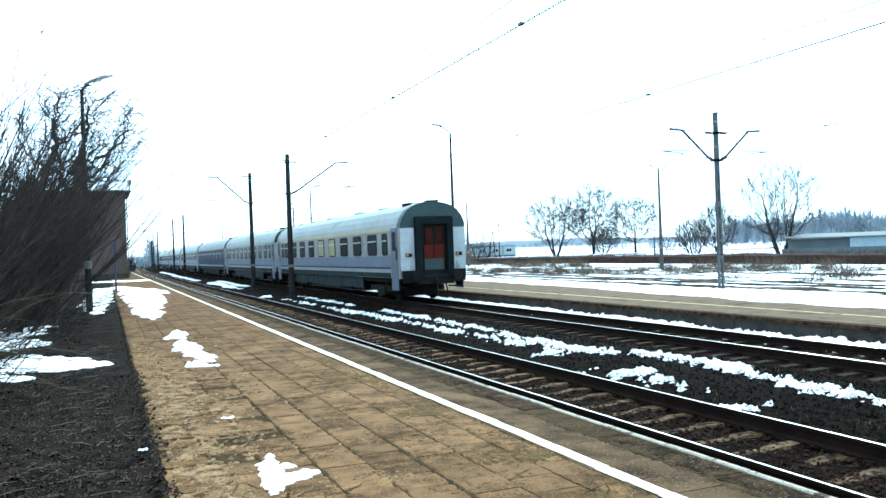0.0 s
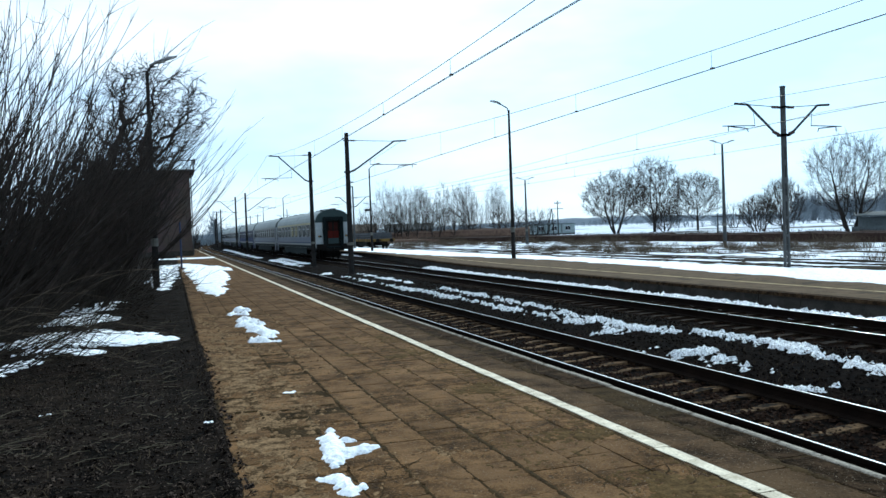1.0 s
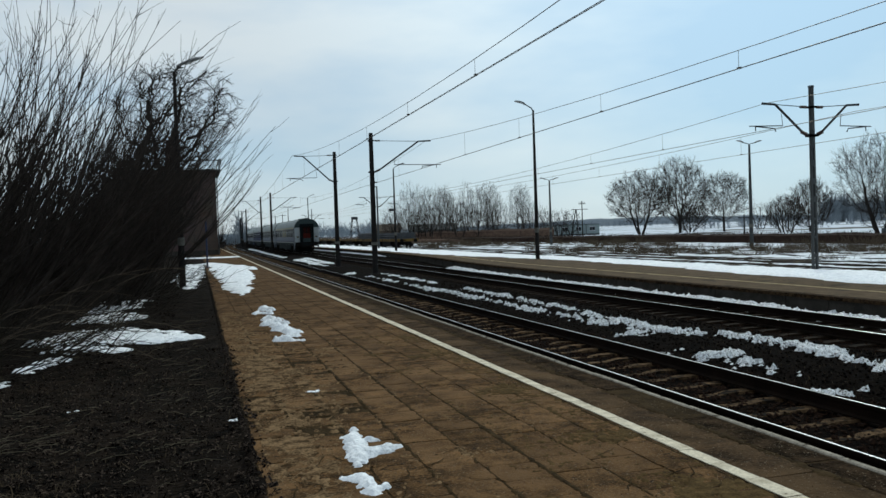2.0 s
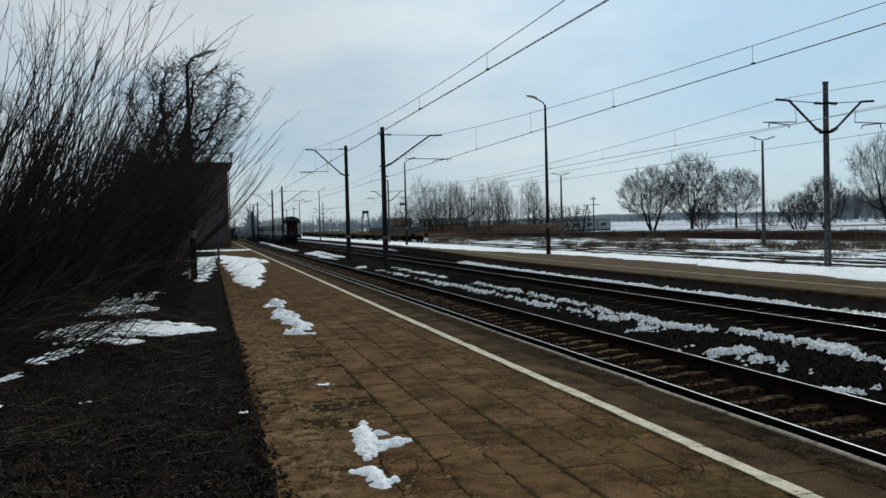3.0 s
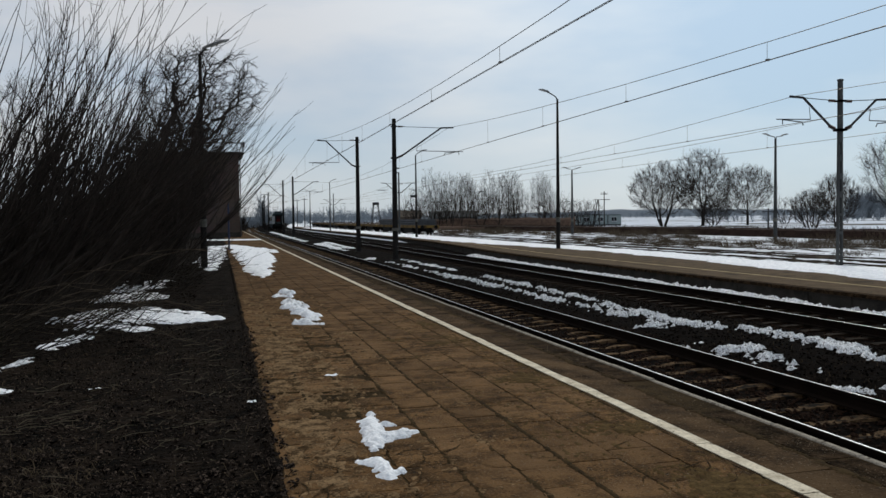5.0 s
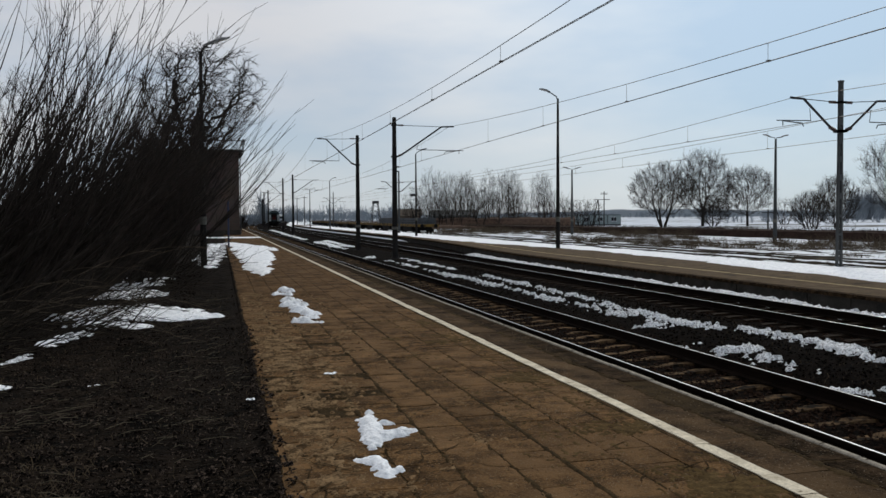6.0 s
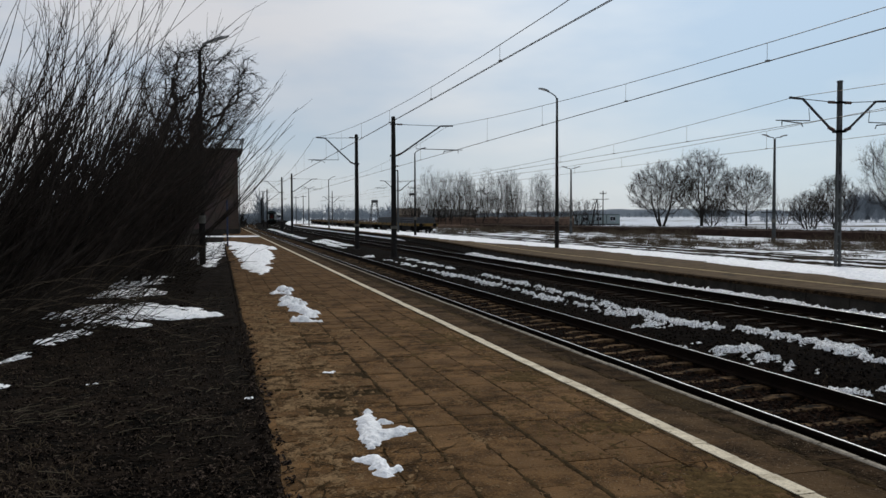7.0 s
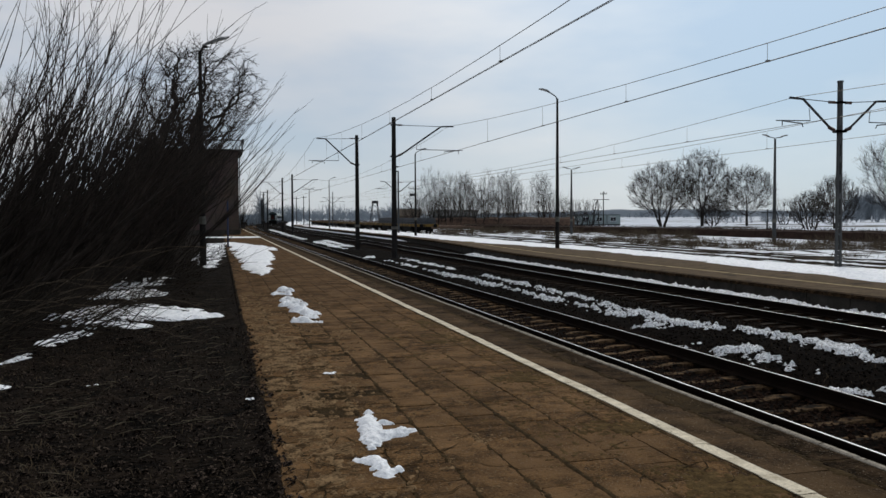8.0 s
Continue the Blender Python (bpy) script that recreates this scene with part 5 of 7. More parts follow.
def shrub(x, y, seed, stems, length, lean, label, fan=0.5, r=0.034, whip=False):
    """A many-stemmed willow shrub: stems lean out of one stool, fork into long shoots and bend upwards."""
    rnd = random.Random(seed)
    bush = thing("shrub", pose(x, y, ground_z(x, y) if -9 < x < 0.3 else -0.05), label, "shrub", "bare shrubs beside the platform")
    main, fine = Shape(), Shape()

    def shoot(p, way, ln, r0, r1, n, up):
        """One smooth shoot; gives its points."""
        drift = Vector((rnd.gauss(0, 0.03), rnd.gauss(0, 0.03), 0))
        pts = [p]
        for _i in range(n):
            way = (way + drift + Vector((rnd.gauss(0, 0.045), rnd.gauss(0, 0.045), up))).normalized()
            pts.append(pts[-1] + way * ln / n)
        main.tube(pts, [r0 + (r1 - r0) * i / n for i in range(n + 1)], 4, False)
        return pts

    def sprigs(pts, count, ln, r0):
        n = len(pts) - 1
        for _k in range(count):
            f = rnd.uniform(0.25, 0.97) * n
            i = min(n - 1, int(f))
            q = pts[i].lerp(pts[i + 1], f - i)
            way = (pts[i + 1] - pts[i]).normalized()
            d = (way + Vector((rnd.gauss(0, 0.42), rnd.gauss(0, 0.42), rnd.gauss(0.1, 0.3)))).normalized() * ln * rnd.uniform(0.4, 1.3)
            mid = q + d * 0.5 + Vector((rnd.gauss(0, 0.03), rnd.gauss(0, 0.03), -0.01))
            fine.tube([q, mid, q + d + Vector((0, 0, 0.06))], [r0, r0 * 0.75, 0.0025], 3, False)
            if rnd.random() < 0.55:
                e = mid + (d.normalized() + Vector((rnd.gauss(0, 0.5), rnd.gauss(0, 0.5), rnd.uniform(-0.1, 0.5)))).normalized() * ln * rnd.uniform(0.3, 0.7)
                fine.tube([mid, e], [r0 * 0.6, 0.0025], 3, False)

    for _ in range(stems):
        a, f = rnd.uniform(0, 6.3), fan * rnd.uniform(0.1, 1.2)
        tilt = lean[0] * rnd.uniform(1.5, 4.3)
        way = Vector((tilt + f * math.cos(a) * 0.5, f * math.sin(a) + lean[1], 1)).normalized()
        p = Vector((rnd.gauss(0, 0.40), rnd.gauss(0, 0.5), -0.05))
        tall = length * (rnd.uniform(0.75, 1.1) if whip else rnd.choice((0.55, 0.65, 0.75, 0.8, 0.85, 0.9, 0.95, 1.0, 1.05, 1.15)))
        r0 = r * rnd.choice((0.7, 0.8, 1.0, 1.2, 1.6))
        base = shoot(p, way, tall * 0.42, r0, r0 * 0.72, 4, 0.012)
        way = (base[-1] - base[-2]).normalized()
        sprigs(base, 1, 0.9, 0.007)
        for _k in range(rnd.choice((1, 2, 2)) if whip else rnd.choice((2, 3, 3, 4))):
            start = base[-1] if _k == 0 else base[rnd.choice((2, 3, 4))]
            turn = (way + Vector((rnd.gauss(0, 0.13), rnd.gauss(0, 0.16), rnd.gauss(0.03, 0.08)))).normalized()
            ln = tall * rnd.uniform(0.40, 0.66)
            sub = shoot(start, turn, ln, r0 * rnd.uniform(0.48, 0.68), 0.004, 6, 0.05)
            sprigs(sub, rnd.randint(2, 4) if whip else rnd.randint(4, 6), 0.55, 0.007)
    tagged(part("stool", main, TWIG, bush, smooth=True), kind="stuff")
    tagged(part("crown", fine, TWIG, bush, smooth=True), kind="stuff")


for _x, _y, _seed, _n, _len, _lean, _label in (
        (-3.6, 17.5, 1, 19, 5.6, (0.34, 0.0), "tall bare willow shrub with long arching shoots"),
        (-3.7, 21.5, 2, 24, 5.8, (0.34, 0.0), "dense bare shrub leaning over the platform side"),
        (-5.2, 20.0, 3, 17, 5.9, (0.32, 0.0), "tall bare shrub with dark stems"),
        (-3.1, 27.5, 4, 33, 6.0, (0.19, 0.0), "bare shrub with shoots reaching over the platform"),
        (-4.6, 26.0, 5, 27, 6.4, (0.30, 0.0), "thick bare shrub behind the snow patch"),
        (-6.8, 25.0, 6, 9, 5.2, (0.28, 0.0), "bare shrub at the back of the thicket"),
        (-6.3, 21.0, 23, 16, 6.0, (0.34, 0.0), "bare shrub with many leaning shoots"),
        (-5.6, 24.0, 24, 20, 6.0, (0.32, 0.0), "tall bare shrub with leaning forked stems"),
        (-7.6, 29.0, 25, 9, 5.0, (0.24, 0.0), "bare shrub among others in the thicket"),
        (-8.4, 38.0, 26, 9, 3.8, (0.05, 0.0), "dense dark bare shrub behind the thicket"),
        (-9.9, 46.0, 27, 17, 4.4, (0.05, 0.0), "dense dark bare shrub behind the thicket"),
        (-7.0, 42.0, 28, 11, 3.8, (0.05, 0.0), "dense dark bare shrub behind the thicket"),
        (-2.7, 24.5, 20, 26, 5.8, (0.22, 0.0), "tall tangled bare shrub with dark leaning stems"),
        (-2.3, 29.0, 21, 20, 5.0, (0.12, 0.0), "bare shrub with crowded dark stems"),
        (-4.9, 17.5, 22, 14, 5.8, (0.36, 0.0), "bare shrub with thick stems leaning over snow"),
        (-4.6, 30.0, 29, 32, 7.4, (0.26, 0.0), "tall bare shrub leaning before the brick building"),
        (-3.8, 34.0, 30, 30, 7.6, (0.20, 0.0), "tall bare shrub with long dark shoots"),
        (-4.4, 23.0, 39, 18, 7.0, (0.34, 0.0), "tall bare shrub with dark crossing stems"),
        (-5.2, 27.0, 40, 20, 7.6, (0.30, 0.0), "tall bare shrub leaning towards the old tree"),
        (-2.5, 35.0, 7, 20, 4.4, (0.13, 0.0), "bare shrub beside the lamp post"),
        (-4.4, 37.0, 8, 18, 4.6, (0.15, 0.0), "dense bare shrub at the foot of the old tree"),
        (-7.0, 32.0, 9, 14, 3.8, (0.12, 0.0), "bare shrub in the thicket"),
        (-3.0, 47.0, 10, 15, 4.4, (0.2, 0.0), "bare shrub before the brick building"),
        (-5.7, 50.0, 11, 13, 4.8, (0.08, 0.0), "dense bare shrub before the brick building"),
        (-9.5, 44.0, 12, 11, 4.0, (0.06, 0.0), "bare shrub in the thicket"),
        (-3.6, 32.5, 19, 21, 7.0, (0.20, 0.0), "tall bare shrub between the thicket and the lamp post"),
        (-6.2, 17.5, 15, 7, 4.0, (0.30, 0.0), "tall bare shrub with many straight shoots"),
        (-3.2, 40.0, 16, 27, 6.6, (0.18, 0.0), "tall bare shrub under the old tree"),
        (-5.0, 45.0, 17, 17, 6.2, (0.14, 0.0), "tall bare shrub hiding the brick wall"),
        (-2.4, 53.0, 18, 17, 6.0, (0.10, 0.0), "bare shrub close to the brick building"),
        (1.9, 104.0, 13, 21, 4.4, (0.1, 0.0), "bare shrub beyond the building's corner")):
    shrub(_x, _y, _seed, _n, _len, _lean, _label)
for _x, _y, _seed, _n, _len in ((-5.4, 17.0, 31, 9, 7.8), (-4.8, 18.2, 32, 10, 8.0), (-4.4, 19.5, 33, 10, 8.6), (-4.3, 21.0, 36, 9, 8.2), (-6.2, 17.5, 34, 5, 7.2), (-6.9, 18.5, 37, 7, 7.6), (-5.6, 20.5, 38, 7, 8.4)):
    shrub(_x, _y, _seed, _n, _len, (0.21, 0.0), "clump of long whip-like bare shoots rising from the thicket", fan=0.20, r=0.022, whip=True)


def arching_shoots():
    """Long single shoots that arch out of the thicket towards the platform."""
    rnd = random.Random(14)
    bush = thing("shrub", pose(-1.4, 28.0, 0), "few long bare shoots arching out towards the platform", "shrub", "bare shrubs beside the platform")
    main, fine = Shape(), Shape()
    for foot, mid, tip, r in (((-0.6, -3.0, 0), (1.30, -3.0, 6.85), (2.85, -3.0, 7.95), 0.022), ((-0.3, -3.0, 0), (1.50, -3.0, 6.3), (2.60, -3.0, 6.95), 0.014),
                              ((0.3, 3.0, 0), (1.95, 3.0, 2.9), (3.06, 3.0, 5.65), 0.016), ((0.4, 3.0, 0), (2.25, 3.0, 2.8), (3.75, 3.0, 5.2), 0.015), ((0.2, 3.0, 0), (2.2, 3.0, 2.6), (4.15, 3.0, 4.75), 0.015),
                              ((0.1, 3.0, 0), (1.7, 3.0, 3.0), (2.7, 3.0, 4.9), 0.013), ((0.3, 3.0, 0), (2.0, 3.0, 2.3), (3.3, 3.0, 4.1), 0.013)):
        a, b, c = Vector(foot), Vector(mid), Vector(tip)
        pts = []
        for i in range(13):
            t, k = i / 12, (b - a).length / ((b - a).length + (c - b).length)
            ctrl = (b - a * (1 - k) ** 2 - c * k * k) / (2 * k * (1 - k))
            pts.append(a * (1 - t) ** 2 + ctrl * 2 * t * (1 - t) + c * t * t + Vector((rnd.gauss(0, 0.025), rnd.gauss(0, 0.05), rnd.gauss(0, 0.025))))
        main.tube(pts, [r * (1 - 0.065 * i) for i in range(13)], 5, False)
        for _ in range(3):
            q = along(pts, rnd.uniform(0.45, 0.85))
            fine.tube([q, q + (c - b).normalized() * rnd.uniform(0.3, 0.8) + Vector((rnd.gauss(0, 0.1), 0, rnd.gauss(0.05, 0.1)))], [r * 0.35, 0.003], 3, False)
    tagged(part("stool", main, TWIG, bush, smooth=True), kind="stuff")
    tagged(part("crown", fine, TWIG, bush, smooth=True), kind="stuff")


arching_shoots()


def low_twigs():
    """Brushwood lying and arching low over the soil under the shrubs."""
    rnd = random.Random(8)
    s = Shape()
    for _ in range(260):
        x, y = rnd.uniform(-7.0, -1.0), rnd.uniform(12.5, 30)
        if x > -1.2 - 0.02 * y and y < 20:
            continue
        a = rnd.uniform(-0.6, 0.9)
        ln = rnd.uniform(1.0, 2.8)
        p = Vector((x, y, ground_z(x, y)))
        q = p + Vector((math.cos(a) * ln * 0.5, math.sin(a) * ln * 0.3, rnd.uniform(0.25, 0.9)))
        e = p + Vector((math.cos(a) * ln, math.sin(a) * ln * 0.6, rnd.uniform(0.3, 1.5)))
        s.tube([p, q, e], [0.009, 0.007, 0.003], 3, False)
        for _k in range(4):
            w = q.lerp(e, rnd.uniform(-0.4, 0.9))
            s.tube([w, w + Vector((rnd.gauss(0.1, 0.25), rnd.gauss(0, 0.25), rnd.uniform(-0.05, 0.4)))], [0.005, 0.002], 3, False)
    for _ in range(90):
        x, y = rnd.uniform(-4.6, -2.0), rnd.uniform(11.6, 17.5)
        ln, a = rnd.uniform(0.8, 2.2), rnd.uniform(-0.35, 0.5)
        p = Vector((x, y, ground_z(x, y)))
        q = p + Vector((ln * 0.5, a * ln * 0.4, rnd.uniform(0.15, 0.55)))
        e = p + Vector((ln, a * ln, rnd.uniform(0.05, 0.8)))
        s.tube([p, q, e], [0.010, 0.007, 0.003], 3, False)
        for _k in range(5):
            w = q.lerp(e, rnd.uniform(-0.6, 0.9))
            s.tube([w, w + Vector((rnd.uniform(0.05, 0.5), rnd.gauss(0, 0.2), rnd.uniform(-0.12, 0.35)))], [0.005, 0.002], 3, False)
    solid("brushwood", s, SHADED_TWIG, "tangle of thin twigs, shade-dark, low under the shrubs", "brushwood", "stuff")


low_twigs()


def brambles():
    """Long pale shoots arching low in front of the thicket."""
    rnd = random.Random(77)
    s = Shape()
    for _ in range(44):
        x, y = rnd.uniform(-7.5, -2.6), rnd.uniform(12.0, 19.0)
        p, way = Vector((x, y, ground_z(max(x, -8.9), y))), Vector((rnd.uniform(0.3, 1.0), rnd.uniform(-0.5, 0.3), rnd.uniform(0.35, 1.0))).normalized()
        pts, ln = [p], rnd.uniform(1.6, 4.2)
        for i in range(7):
            way = (way + Vector((0.05, 0, -0.17)) + Vector((rnd.gauss(0, 0.08), rnd.gauss(0, 0.08), rnd.gauss(0, 0.05)))).normalized()
            pts.append(pts[-1] + way * ln / 7)
            pts[-1].z = max(pts[-1].z, 0.03)
        s.tube(pts, [0.009 - 0.0009 * i for i in range(8)], 4, False)
        for _k in range(5):
            w = along(pts, rnd.uniform(0.3, 0.95))
            s.tube([w, w + Vector((rnd.uniform(0.05, 0.4), rnd.gauss(0, 0.15), rnd.uniform(-0.1, 0.25)))], [0.004, 0.002], 3, False)
    solid("brambles", s, BRAMBLE, "long pale bramble shoots arching low before the thicket", "brambles", "stuff")


brambles()


def blades(name, label, count, area, height, material, seed, dens=1.6, width=0.006, flat_by=1.0):
    rnd = random.Random(seed)
    x0, x1, y0, y1 = area
    s = Shape()
    for _ in range(count):
        x, y = rnd.uniform(x0, x1), y0 + (y1 - y0) * rnd.random() ** dens
        if noise.noise(Vector((x * 1.3, y * 1.3, seed))) < -0.15:
            continue
        z = ground_z(x, y)
        a, h = rnd.uniform(0, 6.3), height * rnd.uniform(0.4, 1.3)
        l = flat_by * rnd.uniform(0.3, 1.0) * h * 1.4
        px, py = -math.sin(a) * width, math.cos(a) * width
        mx, my = x + math.cos(a) * l * 0.5, y + math.sin(a) * l * 0.5
        ex, ey = x + math.cos(a) * l, y + math.sin(a) * l
        s.add([(x - px, y - py, z - 0.01), (x + px, y + py, z - 0.01), (mx + px * 0.7, my + py * 0.7, z + h * 0.7), (mx - px * 0.7, my - py * 0.7, z + h * 0.7), (ex, ey, z + h * 0.75)],
              [(0, 1, 2, 3), (3, 2, 4)])
    solid(name, s, material, label, "grass", "stuff")


blades("dead_grass", "flattened dead grass on the dark soil beside the platform", 9000, (-6.5, 0.36, 4.2, 22), 0.035, SOIL, 3, 1.8, 0.007, 1.8)
blades("dry_grass", "thin straw-coloured grass blades on the soil", 2400, (-5.0, 0.40, 4.0, 13), 0.05, DRY_GRASS, 6, 1.7, 0.004, 1.8)
blades("straw_grass", "patch of pale flattened straw on the soil", 1100, (-2.6, -0.9, 5.4, 7.2), 0.05, DRY_GRASS, 12, 1.2, 0.0035, 2.2)
blades("track_weeds", "dead weeds between the two tracks", 2500, (7.9, 10.7, 5, 30), 0.05, DRY_GRASS, 9, 1.6, 0.004, 1.0)


def litter(name, label, material, count, seed, place, big):
    """Dead leaves, bark flakes and clods on the soil; place(rnd) gives each one's x and y."""
    rnd = random.Random(seed)
    s = Shape()
    for _ in range(count):
        x, y = place(rnd)
        if x < -8.5:
            continue
        z = max(ground_z(x, y), 0.0 if x > 0.29 else -1.0) + rnd.uniform(-0.004, 0.012)
        r, a = 0.009 + big * rnd.random() ** 1.6, rnd.uniform(0, 6.3)
        ca, sa, t, u = math.cos(a) * r, math.sin(a) * r, rnd.uniform(-0.7, 0.7), rnd.uniform(-0.7, 0.7)
        q = [(x + ca, y + sa, z + r * t), (x - sa * 0.7, y + ca * 0.7, z + r * u), (x - ca, y - sa, z - r * t), (x + sa * 0.7, y - ca * 0.7, z - r * u), (x, y, z + r * rnd.uniform(0.1, 0.7))]
        s.add(q, [(0, 1, 4), (1, 2, 4), (2, 3, 4), (3, 0, 4)])
    solid(name, s, material, label, "leaf litter", "stuff")


def open_soil(rnd):
    y = 4.0 + 10 * rnd.random() ** 1.9
    return (rnd.uniform(-0.375 * y - 1.0, 0.30) if rnd.random() < 0.96 else rnd.uniform(0.30, 0.46)), y


litter("leaf_litter", "dead leaves and clods strewn over dark soil", LITTER, 15000, 29, open_soil, 0.026)
litter("dead_leaves", "brown dead leaves under the shrubs, darkened like shrub shade", SHADED_LEAVES, 11000, 30, lambda rnd: (rnd.uniform(-8.0, -0.6), rnd.uniform(13, 36)), 0.05)


def fallen_sticks():
    """Thin pale sticks and straw lying on the soil."""
    rnd = random.Random(51)
    s = Shape()
    for _ in range(900):
        y = 4.2 + 15 * rnd.random() ** 1.6
        x = rnd.uniform(-0.42 * y - 0.8, 0.32)
        if noise.noise(Vector((x * 0.8, y * 0.8, 61))) < -0.05:
            continue
        a, ln = rnd.uniform(-0.9, 0.9), rnd.choice((0.06, 0.09, 0.12, 0.18, 0.30))
        p = Vector((x, y, ground_z(x, y) + rnd.uniform(0.004, 0.02)))
        d = Vector((math.cos(a), math.sin(a), 0)) * ln
        s.tube([p, p + d * 0.5 + Vector((rnd.gauss(0, 0.08), rnd.gauss(0, 0.08), 0)) * ln + Vector((0, 0, rnd.uniform(0, 0.03))), p + d + Vector((0, 0, rnd.uniform(-0.005, 0.03)))],
               [0.0035, 0.003, 0.0015], 3, False)
    solid("fallen_sticks", s, STRAW, "thin pale sticks and straw lying on dark soil", "sticks", "stuff")


fallen_sticks()


def platform_grit():
    rnd = random.Random(19)
    s = Shape()
    for _ in range(9000):
        y = 3.6 + 18 * rnd.random() ** 1.6
        x = 0.38 + 3.7 * rnd.random() ** 1.5 if rnd.random() < 0.6 else 4.38 - 0.9 * rnd.random() ** 1.3
        if rnd.random() < 0.45:
            x = SLAB_X0 + SLAB_PITCH * rnd.randrange(1, 8) + rnd.gauss(0, 0.018)
        r = rnd.uniform(0.002, 0.006)
        k = [rnd.uniform(0.6, 1.3) for _ in range(5)]
        s.add([(x + r * k[0], y, 0), (x, y + r * k[1], 0), (x - r * k[2], y, 0), (x, y - r * k[3], 0), (x + r * 0.2, y, r * k[4] * 0.8)],
              [(0, 1, 4), (1, 2, 4), (2, 3, 4), (3, 0, 4)])
    solid("platform_grit", s, GROUT, "grit and crumbs of soil on the platform slabs", "grit", "stuff")
    p = Shape()
    for _ in range(3200):
        y = 3.6 + 11 * rnd.random() ** 1.5
        x = 4.3 - 2.2 * rnd.random() ** 1.2
        if fbm(x, y, 0.5, 3, 81) < -0.02:
            continue
        r = rnd.uniform(0.002, 0.0055)
        k = [rnd.uniform(0.6, 1.3) for _ in range(5)]
        p.add([(x + r * k[0], y, 0.002), (x, y + r * k[1], 0.002), (x - r * k[2], y, 0.002), (x, y - r * k[3], 0.002), (x + r * 0.2, y, 0.002 + r * k[4] * 0.9)],
              [(0, 1, 4), (1, 2, 4), (2, 3, 4), (3, 0, 4)])
    solid("platform_pebbles", p, PEBBLE, "pale pebbles and crumbs of mortar strewn beside the line", "grit", "stuff")


platform_grit()


def weed_clumps():
    rnd = random.Random(14)
    s = Shape()
    for _ in range(640):
        x, y = rnd.uniform(29.8, 49.5), rnd.uniform(30, 150)
        if noise.noise(Vector((x * 0.14, y * 0.07, 2))) < -0.12:
            continue
        tall = rnd.choice((0.25, 0.35, 0.45, 0.6, 0.9)) * (1.25 if x > 42 else 1.0)
        wide = rnd.uniform(0.3, 0.9)
        for _k in range(70):
            a, f = rnd.uniform(0, 6.3), rnd.uniform(0.2, 1.1)
            p = Vector((x + rnd.gauss(0, wide * 0.6), y + rnd.gauss(0, wide), -0.45))
            h = tall * rnd.uniform(0.4, 1.1) * max(0.35, 1 - abs(p.x - x) / (wide * 1.8))
            s.tube([p, p + Vector((f * math.cos(a) * h, f * math.sin(a) * h, h))], [0.012, 0.005], 3, False)
    solid("dry_weeds", s, WEED, "clumps of dry brown weeds standing in the snow", "weeds", "stuff")


weed_clumps()


def hedge(name, label, x0, y0, x1, y1, wide, tall, seed, base=-0.46, material=None):
    """A clipped leafless hedge: a twiggy body of many short shoots round a dense core."""
    rnd = random.Random(seed)
    s = Shape()
    a, b = Vector((x0, y0, base)), Vector((x1, y1, base))
    way = (b - a).normalized()
    off = Vector((-way.y, way.x, 0))
    n = max(2, int((b - a).length / 1.6))
    rows = []
    for i in range(n + 1):
        p = a.lerp(b, i / n)
        h, w = tall * (0.80 + 0.05 * rnd.uniform(-1, 1)) * (0.62 if material else 1.0), wide * (0.8 + 0.15 * rnd.uniform(-1, 1))
        rows += [p - off * w / 2, p - off * w * 0.45 + Vector((0, 0, h * 0.8)), p + Vector((0, 0, h)), p + off * w * 0.45 + Vector((0, 0, h * 0.8)), p + off * w / 2]
    s.add(rows, [(5 * i + j, 5 * i + j + 1, 5 * i + 6 + j, 5 * i + 5 + j) for i in range(n) for j in range(4)])
    for _ in range(int((b - a).length * (60 if material else 46))):
        p = a.lerp(b, rnd.random()) + off * rnd.uniform(-0.5, 0.5) * wide + Vector((0, 0, rnd.uniform(0.2, 0.85) * tall))
        e = p + Vector((rnd.gauss(0, 0.12), rnd.gauss(0, 0.12), rnd.uniform(0.1, 0.3)))
        s.tube([p, e], [0.02, 0.008], 3, False)
    solid(name, s, material or HEDGE, label, "hedge", "stuff")


hedge("hedge", "low dark-brown leafless hedge along the yard", 50.5, 20, 51.5, 84, 2.2, 1.1, 1)
hedge("hedge", "low brown hedge running on behind the lamp posts", 51.9, 80, 44.0, 150, 2.6, 1.08, 2)
hedge("scrub", "reddish-brown scrub before the row of trees", 50.0, 128, 36.0, 175, 6.0, 1.3, 3, material=SCRUB)
hedge("scrub", "strip of brown scrub at the far edge of the yard", 38.0, 176, 34.0, 300, 5.0, 1.5, 4, material=SCRUB)
hedge("scrub", "reddish-brown undergrowth at the foot of the row of trees", 35.0, 186, 75.0, 171, 7.0, 4.2, 5, material=SCRUB)


